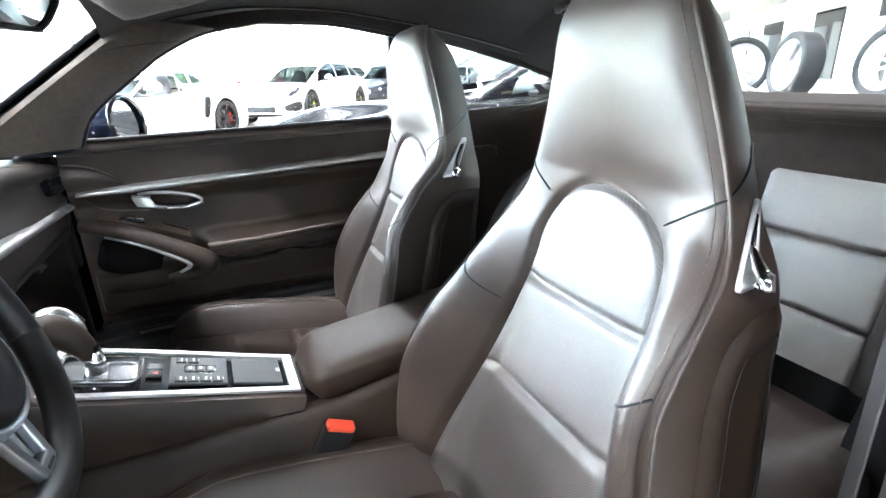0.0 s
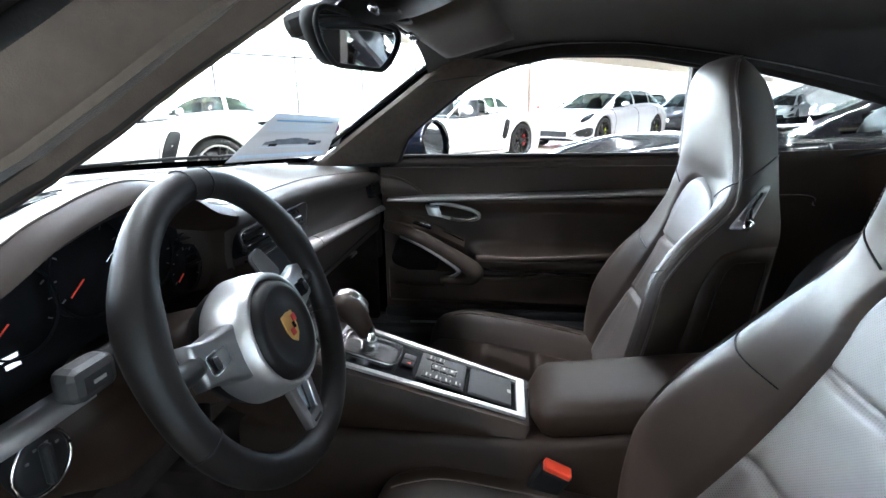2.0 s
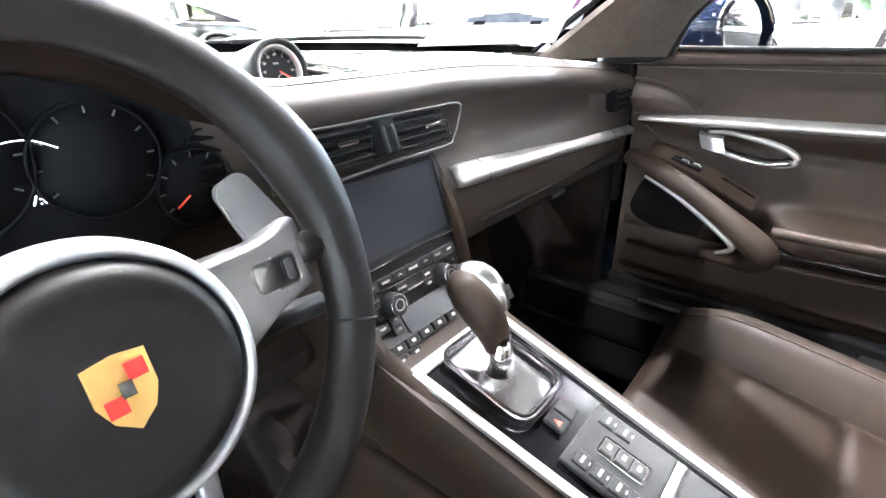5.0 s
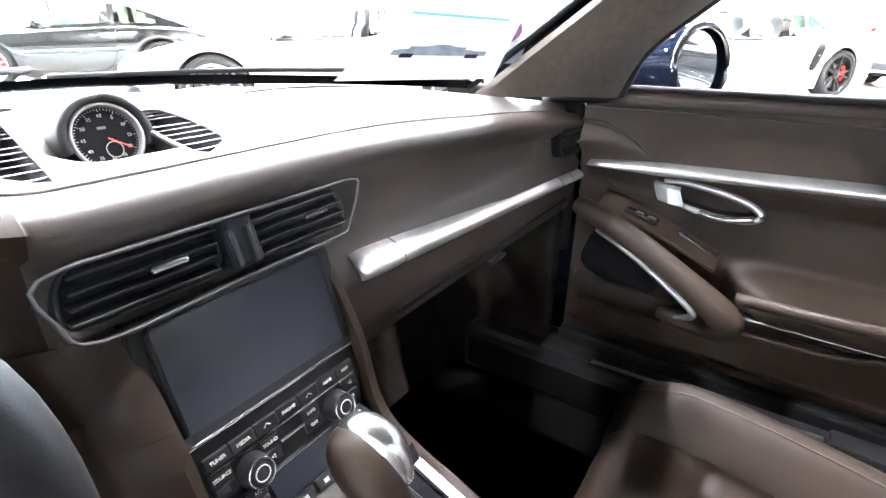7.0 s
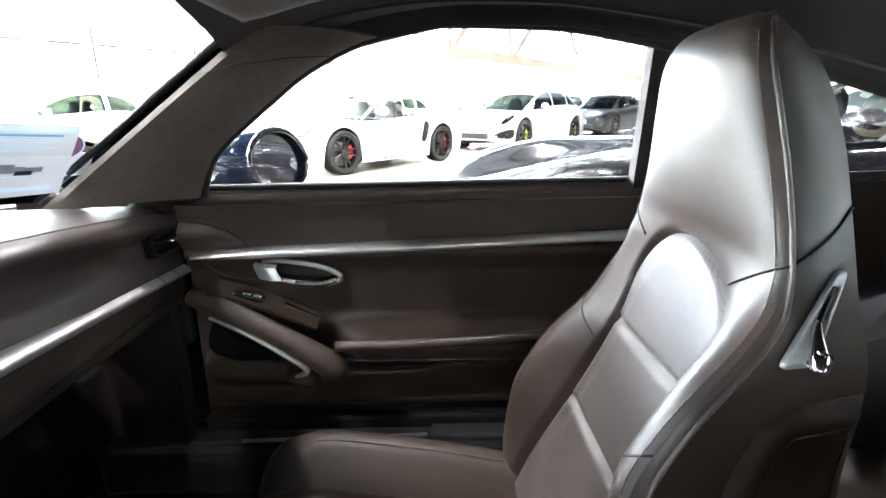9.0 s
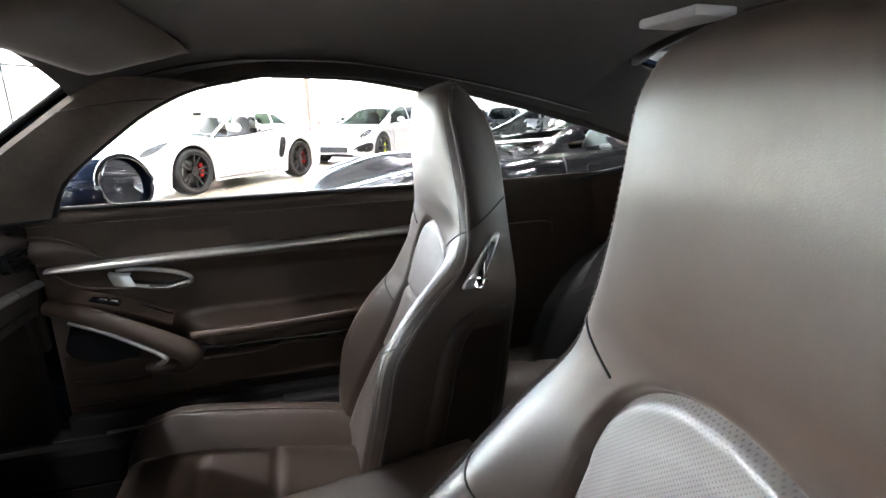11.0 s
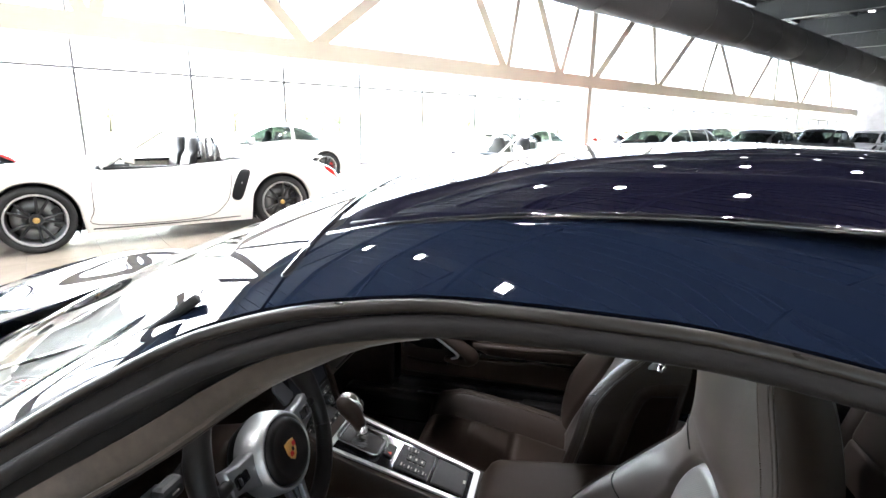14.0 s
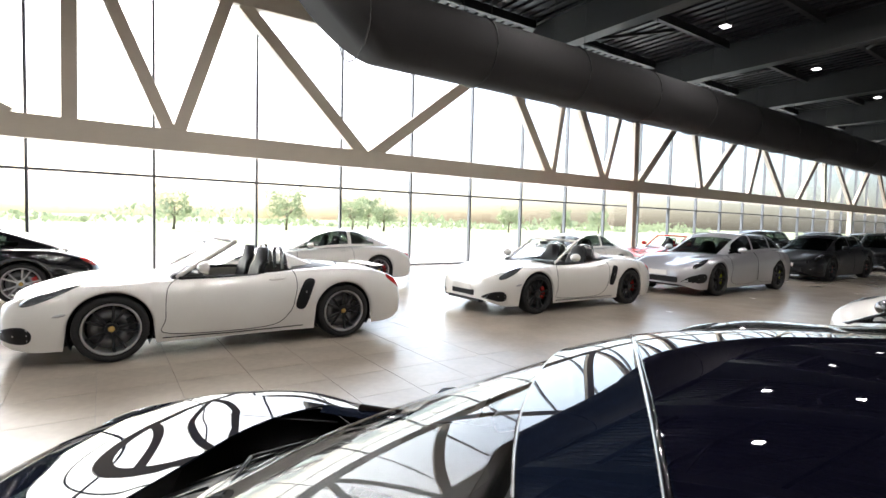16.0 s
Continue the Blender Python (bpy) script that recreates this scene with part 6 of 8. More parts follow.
for k, (dy, dz, r) in enumerate(((-0.160, -0.030, 0.034), (-0.092, 0.008, 0.044), (0.0, 0.022, 0.054), (0.092, 0.008, 0.044), (0.160, -0.030, 0.034))):
    m = Matrix.Translation((0.024, -0.34 + dy, 0.868 + dz)) @ Matrix.Rotation(radians(90), 4, "Z")
    d = lathe("gauge", [(0.0001, -0.001), (r, -0.001), (r, 0.01)], DIAL, cluster, m=m)
    tube("gauge_ring", [m @ Vector((r * math.cos(a), -0.004, r * math.sin(a))) for a in [2 * math.pi * j / 36 for j in range(36)]], 0.0014, DIAL, d, closed=True, sides=6)
    for j in range(9):
        a = radians(-120 + 30 * j)
        part("mark", rbox((0, 0, 0), (0.0014, 0.0008, 0.005), 0), DIM, d).matrix_local = m @ Matrix.Rotation(a, 4, "Y") @ Matrix.Translation((0, -0.002, r * 0.86))
    if k != 3:
        part("needle", rbox((0, 0, 0), (0.0013, 0.001, r * 0.45), 0), LITRED, d).matrix_local = m @ Matrix.Rotation(radians(-125 if k > 0 else -110), 4, "Y") @ Matrix.Translation((0, -0.003, r * 0.5))
md = Matrix.Translation((0.0205, -0.34, 0.868)) @ Matrix.Rotation(radians(90), 4, "Z") @ Matrix.Rotation(radians(90), 4, "X")
lettering("speed_readout", "0", 0.020, md @ Matrix.Translation((-0.030, -0.014, 0.004)), LIT, cluster)
lettering("clock_readout", "17:07", 0.010, md @ Matrix.Translation((0.050, -0.012, 0.004)), LIT, cluster)
part("trip_readout", rbox((0.0245, -0.452, 0.838), (0.002, 0.026, 0.0042), 0), LIT, cluster)
part("trip_readout", rbox((0.0245, -0.445, 0.829), (0.002, 0.014, 0.0042), 0), LIT, cluster)
tube("car_sketch", [md @ Vector((x, z, 0.004)) for x, z in ((0.025, 0.022), (0.038, 0.030), (0.055, 0.030), (0.070, 0.022))], 0.0008, LIT, cluster, sides=5, smooth_steps=4)
part("model_readout", rbox((0.0225, -0.29, 0.879), (0.002, 0.036, 0.004), 0), LIT, cluster)

# ---- steering wheel ----
sw = new("steering_wheel")
sw.parent = blue
WM = Matrix.Translation((0.243, -0.338, 0.838)) @ Matrix.Rotation(radians(-21.5), 4, "Y")
WH = WM @ Matrix.Translation((-0.005, 0.010, -0.022))


def rp(x, y, z):
    """A place on the rim's own axes."""
    return WM @ Vector((x, y, z))


def wp(x, y, z):
    """A place on the hub's axes."""
    return WH @ Vector((x, y, z))


RW = 0.156
tube("rim", [rp(0.0, RW * math.cos(2 * math.pi * j / 72), RW * math.sin(2 * math.pi * j / 72)) for j in range(72)], [0.0165 + 0.0045 * math.exp(-((abs(5.0 * (j if j < 54 else j - 72) - 90) - 68) / 16) ** 2) for j in range(72)], RIM_LEATHER, sw, "dark brown leather wheel rim", closed=True, sides=18, up=(1, 0, 0.3), flat=0.94)
for a in (84, 96, 200, 340):
    c = Vector((RW * math.cos(radians(a)), RW * math.sin(radians(a))))
    n = c.normalized()
    tube("rim_stitch", [rp(0.0168 * math.sin(q), c.x + n.x * 0.0172 * math.cos(q), c.y + n.y * 0.0172 * math.cos(q)) for q in [2 * math.pi * j / 20 for j in range(20)]], 0.0009, PLASTIC, sw, closed=True, sides=5)
mw = WH @ Matrix.Rotation(radians(90), 4, "Z")
lathe("airbag_pad", [(0.0001, -0.030), (0.028, -0.0305), (0.043, -0.029), (0.0455, -0.0305), (0.053, -0.0275), (0.0570, -0.020), (0.0575, -0.004)], RIM_LEATHER, sw, "round brown leather pad", m=mw, sides=56)
lathe("pad_ring", [(0.0578, -0.004), (0.0582, -0.021), (0.0605, -0.0245), (0.0640, -0.0225), (0.0675, -0.012), (0.0705, 0.006), (0.0715, 0.024), (0.064, 0.036)], SATIN, sw, "satin silver ring round the pad", m=mw, sides=56)
lathe("hub", [(0.064, 0.020), (0.066, 0.04), (0.055, 0.060), (0.0001, 0.062)], PLASTIC, sw, m=mw, sides=40)


def spoke(name, sd, yo):
    """A broad silver arm from the ring to the rim with a dark switch let into it."""
    rows = []
    for k in range(16):
        f = k / 15
        y = sd * (0.048 + (yo - 0.048) * f)
        hw = 0.034 - 0.0115 * min(1, f * 1.6)
        zc = 0.004 + 0.020 * f
        x = 0.010 - 0.003 * f
        back = x - 0.030 + 0.014 * f
        rows.append([wp(back, y, zc - hw * 1.02), wp(x - 0.006, y, zc - hw), wp(x - 0.001, y, zc - hw * 0.93), wp(x, y, zc - hw * 0.82), wp(x + 0.001, y, zc), wp(x, y, zc + hw * 0.82), wp(x - 0.001, y, zc + hw * 0.93), wp(x - 0.006, y, zc + hw), wp(back, y, zc + hw * 1.02)])
    s = sheet(name, rows, SPOKE, sw, "satin silver wheel spoke", loop_v=True, caps=True)
    yc = sd * (0.048 + (yo - 0.048) * 0.66)
    m = WH @ Matrix.Translation((0.0085, yc, 0.0172)) @ Matrix.Rotation(radians(90), 4, "Z")
    part("switch_frame", slab(rounded(0.034, 0.023, 0.005), 0.004, 0.001, m), CHROME, s)
    part("thumb_switch", slab(rounded(0.029, 0.018, 0.004), 0.004, 0.001, m @ Matrix.Translation((0, -0.0022, 0))), PIANO, s)
    part("switch_roller", rbox(wp(0.0125, yc + sd * 0.008, 0.0172), (0.005, 0.005, 0.013), 0.002, WH.to_3x3().to_4x4()), GREYPL, s)
    end = [wp(0.002, sd * (yo - 0.004), 0.024), wp(0.003, sd * (yo + 0.018), 0.025), rp(0.0, sd * 0.152, 0.006)]
    tube("spoke_wrap", end, [0.010, 0.011, 0.013], RIM_LEATHER, s, sides=12, smooth_steps=3)
    return s


spoke("spoke", 1, 0.120)
spoke("spoke", -1, 0.122)
# forked lower spoke
bms = []
for sd in (-1, 1):
    p, q = wp(0.006, sd * 0.021, -0.058), wp(0.004, sd * 0.0125, -0.122)
    d = (q - p).normalized()
    m = Matrix((d, WM.to_3x3() @ Vector((1, 0, 0)), d.cross(WM.to_3x3() @ Vector((1, 0, 0))))).transposed().to_4x4()
    bms.append(rbox((p + q) / 2, ((q - p).length, 0.010, 0.011), 0.002, m))
bms.append(rbox(wp(0.005, 0, -0.114), (0.010, 0.030, 0.020), 0.003, WH.to_3x3().to_4x4()))
s = part("lower_spoke", join(bms), SPOKE, sw, "satin silver forked wheel spoke")
part("spoke_slot", slab(rounded(0.024, 0.050, 0.004), 0.004, 0, WH @ Matrix.Translation((0.0005, 0, -0.086)) @ Matrix.Rotation(radians(90), 4, "Z")), PIANO, s)
part("letter_bar", rbox(wp(0.0103, 0, -0.114), (0.0006, 0.018, 0.003), 0, WH.to_3x3().to_4x4()), GREYPL, s)
# plain shield in gold and red on the pad
o = [(1.22 * x, 1.22 * z) for x, z in [(-0.0105, 0.013), (0, 0.0145), (0.0105, 0.013), (0.0105, -0.001), (0.007, -0.009), (0, -0.0145), (-0.007, -0.009), (-0.0105, -0.001)]]
sh = part("shield", slab(o, 0.003, 0.0006, WH @ Matrix.Translation((0.0315, 0, -0.002)) @ Matrix.Rotation(radians(90), 4, "Z")), GOLD, sw, "small gold and red shield")
for dy, dz in ((0.0060, 0.0068), (-0.0060, -0.0056)):
    part("shield_field", rbox(wp(0.0345, dy, dz), (0.001, 0.008, 0.008), 0, WH.to_3x3().to_4x4()), REDCAL, sh)
part("shield_field", rbox(wp(0.0348, 0, 0.0), (0.001, 0.0055, 0.007), 0, WH.to_3x3().to_4x4()), PIANO, sh)
for sd in (-1, 1):
    m = Matrix.Translation((0.192, -0.332 + sd * 0.122, 0.856)) @ Matrix.Rotation(radians(-21), 4, "Y") @ Matrix.Rotation(radians(90 - sd * 14), 4, "Z") @ Matrix.Rotation(radians(sd * -20), 4, "Y")
    part("shift_paddle", slab([(x * (1.0 - 5 * z), z) for x, z in rounded(0.030, 0.050, 0.009)], 0.007, 0.002, m), SPOKE, sw, "silver shift paddle")
# column cowl, wide and flat on top
rows = []
for k in range(10):
    f = k / 9
    rows.append([wp(-0.055 - 0.155 * f, (0.060 + 0.012 * f) * math.copysign(abs(math.cos(a)) ** 0.6, math.cos(a)), 0.010 * f + (0.048 + 0.008 * f) * math.copysign(abs(math.sin(a)) ** 0.6, math.sin(a))) for a in [2 * math.pi * j / 28 for j in range(28)]])
sheet("column_cowl", rows, LEATHER_SHADED, sw, "brown steering column cowl", loop_v=True, caps=True)
tube("stalk", [(0.13, -0.395, 0.838), (0.155, -0.43, 0.846), (0.170, -0.47, 0.850)], [0.009, 0.010, 0.013], PLASTIC, sw, sides=10)
part("stalk_head", rbox((0.172, -0.490, 0.850), (0.026, 0.044, 0.030), 0.008), GREYPL, sw)
part("stalk_symbol", rbox((0.1858, -0.490, 0.850), (0.001, 0.012, 0.003), 0), CREAM, sw)
tube("stalk", [wp(-0.075, 0.05, -0.01), wp(-0.05, 0.10, -0.02), wp(-0.045, 0.15, -0.024)], [0.009, 0.010, 0.009], PLASTIC, sw, sides=10)
tube("stalk", [wp(-0.075, -0.05, -0.04), wp(-0.055, -0.10, -0.065)], [0.008, 0.009], PLASTIC, sw, sides=10)

# ---- centre stack and console ----
stack = new("centre_stack")
stack.parent = blue
SM = Matrix.Translation((0.111, -0.010, 0.838)) @ Matrix.Rotation(radians(90), 4, "Z") @ Matrix.Rotation(radians(-18), 4, "X")
# the climate panel below leans further into the cabin
SL = Matrix.Translation((0.1604, -0.010, 0.6858)) @ Matrix.Rotation(radians(90), 4, "Z") @ Matrix.Rotation(radians(-42), 4, "X")
# local: x to the passenger, z up the panel, -y towards the cabin


def on_stack(x, s, y=0.0, low=False):
    return (SL if low else SM) @ Matrix.Translation((x, y, -s))


FLAT = Matrix.Rotation(radians(90), 4, "X")
part("bezel", slab([(-0.074, -0.165), (-0.090, -0.105), (-0.089, -0.020), (-0.084, -0.010), (0.084, -0.010), (0.089, -0.020), (0.090, -0.105), (0.074, -0.165)], 0.05, 0.002, on_stack(0, 0, -0.001)), PLASTIC, stack, "matt black screen surround")
# raised lip round the display
tube("display_lip", [on_stack(x, s, -0.002) @ Vector((0, 0, 0)) for x, s in ((-0.0775, 0.0975), (-0.0765, 0.020), (-0.072, 0.0145), (0.072, 0.0145), (0.0765, 0.020), (0.0775, 0.0975))], 0.0028, PLASTIC, stack, sides=8)
part("display", slab([(x, z) for x, z in rounded(0.148, 0.082, 0.003)], 0.004, 0, on_stack(0.0, 0.0575, -0.0022)), SCREEN, stack, "dark glossy display, switched off")
part("chrome_line", rbox((0, 0, 0), (0.166, 0.004, 0.0024), 0.001), CHROME, stack).matrix_local = on_stack(0, 0.1060, -0.004)
part("chrome_line", rbox((0, 0, 0), (0.146, 0.003, 0.0015), 0.0005), CHROME, stack).matrix_local = on_stack(0, 0.1315, -0.0035)
words = ("TUNER", "MEDIA", "", "PHONE", "", "NAVI", "MAP")
for k in range(7):
    x = -0.0650 + 0.0213 * k
    b = part("button", rbox((0, 0, 0), (0.0206, 0.006, 0.0105), 0.001), PLASTIC, stack)
    b.matrix_local = on_stack(x, 0.1245, -0.0015)
    if words[k]:
        lettering("word", words[k], 0.0040, Matrix.Translation((0, -0.0034, 0)) @ FLAT, CREAM, b)
    else:
        tube("symbol", [(-0.003, -0.0034, -0.001), (0, -0.0034, 0.0015), (0.003, -0.0034, -0.001)], 0.0005, CREAM, b, sides=4)
for x, s, txt in ((-0.0665, 0.138, "SOURCE"), (-0.0245, 0.139, "SOUND"), (0.0175, 0.139, "INFO"), (0.0170, 0.150, "CAR"), (0.0640, 0.139, ""), (0.0625, 0.152, ""), (-0.0660, 0.150, ""), (-0.0260, 0.151, "")):
    b = part("button", rbox((0, 0, 0), (0.0170, 0.006, 0.0100), 0.001), PLASTIC, stack)
    b.matrix_local = on_stack(x, s, -0.0012)
    if txt:
        lettering("word", txt, 0.0038, Matrix.Translation((0, -0.0034, 0)) @ FLAT, CREAM, b)
    else:
        tube("symbol", [(-0.0015, -0.0034, 0), (0.0015, -0.0034, 0.0015), (0.0015, -0.0034, -0.0015)], 0.0005, CREAM, b, sides=4, closed=True)
part("disc_slot", rbox((0, 0, 0), (0.024, 0.004, 0.0034), 0.0012), CHROME, stack).matrix_local = on_stack(-0.004, 0.1445, -0.003)
for x in (-0.0435, 0.0440):
    m = on_stack(x, 0.1500)
    k = lathe("knob", [(0.0001, -0.016), (0.0075, -0.016), (0.0110, -0.0150), (0.0125, -0.009), (0.0138, 0.0)], PLASTIC, stack, m=m, sides=32)
    tube("knob_ring", [m @ Vector((0.0108 * math.cos(a), -0.0155, 0.0108 * math.sin(a))) for a in [2 * math.pi * j / 28 for j in range(28)]], 0.0008, CHROME, k, closed=True, sides=6)
    tube("knob_mark", [m @ Vector((0.0060 * math.cos(a), -0.0162, 0.0060 * math.sin(a))) for a in [2 * math.pi * j / 28 for j in range(28)]], 0.0005, CREAM, k, closed=True, sides=5)
# climate panel under it
part("climate_panel", slab([(-0.066, 0.004), (-0.078, -0.020), (-0.080, -0.060), (0.080, -0.060), (0.078, -0.020), (0.066, 0.004)], 0.03, 0.002, on_stack(0, 0, 0.0, True)), GREYPL, stack, "grey climate control panel")
part("climate_display", slab([(x, z) for x, z in rounded(0.072, 0.024, 0.003)], 0.003, 0, on_stack(-0.002, 0.017, -0.003, True)), SCREEN, stack)
for x, s, w, txt in ((-0.068, 0.010, 0.018, "TEMP"), (-0.049, 0.008, 0.015, "A/C"), (-0.050, 0.018, 0.015, "A/C"), (0.058, 0.010, 0.018, "TEMP"), (-0.063, 0.035, 0.020, ""), (-0.042, 0.036, 0.019, ""), (-0.021, 0.036, 0.019, ""), (0.001, 0.036, 0.019, ""), (0.025, 0.037, 0.019, ""), (0.048, 0.036, 0.019, ""), (-0.067, 0.048, 0.018, ""), (-0.046, 0.048, 0.018, ""), (0.062, 0.024, 0.014, "")):
    b = part("button", rbox((0, 0, 0), (w, 0.006, 0.0105), 0.0015), PLASTIC, stack)
    b.matrix_local = on_stack(x, s, -0.0025, True)
    if txt:
        lettering("word", txt, 0.0036, Matrix.Translation((0, -0.0034, 0)) @ FLAT, CREAM, b)
    else:
        part("symbol", rbox((0, -0.0032, 0), (0.005, 0.0008, 0.0034), 0), CREAM, b)
# leather cheeks that curve from the dash down into the console
CHX = curve_fn([(0.0, 0.106), (0.08, 0.122), (0.16, 0.140), (0.25, 0.154), (0.40, 0.162), (0.52, 0.170), (0.64, 0.188), (0.78, 0.220), (0.90, 0.252), (1.0, 0.283)])
CHZ = curve_fn([(0.0, 0.822), (0.08, 0.796), (0.16, 0.766), (0.25, 0.736), (0.40, 0.705), (0.52, 0.682), (0.64, 0.660), (0.78, 0.643), (0.90, 0.628), (1.0, 0.617)])
for sd in (-1, 1):
    rows = []
    for k in range(34):
        f = k / 33
        x, z = CHX(f), CHZ(f)
        # the driver's side broadens into the knee panel
        wide = 0.045 * max(0, 1 - f / 0.62) ** 0.8 if sd < 0 else 0.0
        ye = 0.091 - 0.003 * f
        g = min(1, max(0, (f - 0.45) / 0.25))
        rows.append([(x - 0.016 * (1 - g) - 0.014 * g, -0.010 + sd * (ye - 0.008 - 0.012 * g), z - 0.004 * g), (x + 0.001, -0.010 + sd * (ye - 0.007 - 0.006 * g), z + 0.004 + 0.005 * g), (x + 0.004, -0.010 + sd * (ye - 0.003 - 0.002 * g + wide * 0.1), z + 0.003 + 0.003 * g), (x + 0.001 - wide * 0.4, -0.010 + sd * (ye - 0.001 + wide * 0.75), z), (x - 0.006 - wide * 0.6, -0.010 + sd * (ye + wide), z - 0.004), (x - 0.05, -0.010 + sd * (ye + 0.002 + wide), z - 0.035), (x - 0.14, -0.010 + sd * (ye + 0.003 + wide), z - 0.10)])
    # cheeks in the leather whose colour already holds the shade
    ck = sheet("stack_cheek", rows, LEATHER_SHADED, stack, "brown leather side of the centre stack", thick=0.003)
    tube("cheek_joint", [Vector(p) + Vector((0.001, 0, 0)) for p in rows[6][1:6]], 0.0010, PLASTIC, ck, sides=5)

console = new("console")
console.parent = blue
CA = math.atan2(0.099, 0.337)


def con(x, y, h=0.0):
    """A place on the sloping console top: x from its front, y across from its middle, h above."""
    return Vector((0.212 + x * math.cos(CA) + h * math.sin(CA), -0.012 + y, 0.651 - x * math.sin(CA) + h * math.cos(CA)))


CM = Matrix.Translation(con(0, 0)) @ Matrix.Rotation(CA, 4, "Y")


def on_console(x, y, h=0.0):
    return CM @ Matrix.Translation((x, y, h))


def half_w(x):
    return 0.076 - 0.045 * x


# padded flank under the frame, standing on a level shelf, and the tunnel side below
rows = []
for k in range(30):
    x = -0.10 + 0.46 * k / 29
    w = half_w(max(0, x)) + 0.004
    r = []
    for sd in (-1, 1):
        top_, low = con(x, sd * w, -0.003), Vector((con(x, 0)[0] - 0.010, -0.012 + sd * 0.084, 0.532))
        prof = [top_, top_ + Vector((0, sd * 0.009, 0.001)), top_ + Vector((0, sd * 0.0125, -0.005)), top_ * 0.6 + low * 0.4 + Vector((0, sd * 0.012, 0)), top_ * 0.25 + low * 0.75 + Vector((0, sd * 0.010, 0)), low]
        r = prof[::-1] if sd < 0 else r + prof
    rows.append(r)
# flank, tunnel sides and armrest: shade from the driver's side is in the leather colour
sheet("console_body", rows, LEATHER_SHADED, console, "brown leather console flank", thick=0.003)
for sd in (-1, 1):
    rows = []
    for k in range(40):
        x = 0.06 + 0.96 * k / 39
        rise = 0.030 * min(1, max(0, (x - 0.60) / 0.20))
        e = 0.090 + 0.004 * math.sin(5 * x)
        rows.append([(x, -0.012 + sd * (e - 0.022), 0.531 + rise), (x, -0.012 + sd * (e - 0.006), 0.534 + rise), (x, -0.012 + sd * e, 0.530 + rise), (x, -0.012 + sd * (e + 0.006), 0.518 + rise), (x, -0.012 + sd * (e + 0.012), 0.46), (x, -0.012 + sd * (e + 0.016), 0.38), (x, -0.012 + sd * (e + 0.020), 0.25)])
    sheet("tunnel_side", rows, LEATHER_SHADED, console, "brown leather tunnel side", thick=0.003)
# bright frame as a ring round the black panel
ring_o, ring_i = [], []
for x, w in ((0.0, 1), (0.352, 1), (0.352, -1), (0.0, -1)):
    ring_o.append((x, w * half_w(x)))
    ring_i.append((x + (0.012 if x < 0.1 else -0.014), w * (half_w(x) - 0.010)))
bm = bmesh.new()
vo, vi = [bm.verts.new((x, y, 0.0)) for x, y in ring_o], [bm.verts.new((x, y, 0.0)) for x, y in ring_i]
vo2, vi2 = [bm.verts.new((x, y, 0.005)) for x, y in ring_o], [bm.verts.new((x, y, 0.005)) for x, y in ring_i]
for k in range(4):
    j = (k + 1) % 4
    bm.faces.new((vo2[k], vo2[j], vi2[j], vi2[k]))
    bm.faces.new((vo[k], vo[j], vo2[j], vo2[k]))
    bm.faces.new((vi2[k], vi2[j], vi[j], vi[k]))
bmesh.ops.transform(bm, matrix=CM, verts=bm.verts)
part("console_frame", bm, SATIN, console, "satin silver console frame")
part("console_panel", slab([(ring_i[0][0], ring_i[0][1]), (ring_i[1][0], ring_i[1][1]), (ring_i[2][0], ring_i[2][1]), (ring_i[3][0], ring_i[3][1])], 0.004, 0, CM @ Matrix.Rotation(radians(-90), 4, "X") @ Matrix.Diagonal((1, 1, -1, 1))), PIANO, console)
# shifter
sh = new("shifter")
sh.parent = console
part("shift_plate", slab([(x, z) for x, z in rounded(0.098, 0.074, 0.014)], 0.006, 0.002, on_console(0.062, 0, 0.002) @ Matrix.Rotation(radians(90), 4, "X") @ Matrix.Translation((0, -0.006, 0))), ALU, sh)
tube("plate_rim", [on_console(0.062 + x, y, 0.009) @ Vector((0, 0, 0)) for x, y in rounded(0.106, 0.080, 0.016)], 0.0035, CHROME, sh, closed=True, sides=8)
tube("lever", [con(0.060, 0, 0.005), con(0.054, 0, 0.025), con(0.046, 0.0, 0.045)], [0.0165, 0.0130, 0.0125], CHROME, sh, sides=16)
tube("grip", [con(0.050, 0, 0.028), con(0.044, 0, 0.037), con(0.036, -0.001, 0.047), con(0.024, -0.002, 0.058), con(0.010, -0.002, 0.067), con(-0.003, -0.002, 0.072), con(-0.015, -0.002, 0.071), con(-0.022, -0.002, 0.068)], [0.0130, 0.0155, 0.0180, 0.0210, 0.0225, 0.0220, 0.0170, 0.006], LEATHER_SHADED, sh, "brown leather shift grip", sides=22, smooth_steps=4)
tube("grip_cap", [con(0.036, 0.0125, 0.060), con(0.026, 0.0140, 0.070), con(0.012, 0.0130, 0.0800), con(-0.002, 0.0100, 0.0845), con(-0.014, 0.005, 0.0825), con(-0.021, 0.001, 0.077)], [0.0070, 0.0125, 0.0155, 0.0155, 0.0120, 0.005], ALU, sh, "polished metal inlay of the grip", sides=22, smooth_steps=4)
part("shift_pattern", rbox(con(0.030, 0.0225, 0.0785), (0.014, 0.010, 0.002), 0, Matrix.Rotation(CA + radians(45), 4, "Y")), PLASTIC, sh)
# switches behind the lever
for k, (x, y) in enumerate(((0.135, -0.010), (0.135, 0.010))):
    part("hazard_switch", rbox((0, 0, 0), (0.022, 0.018, 0.005), 0.002), PLASTIC, console).matrix_local = on_console(x, y, 0.005)
tri = on_console(0.136, -0.012, 0.008)
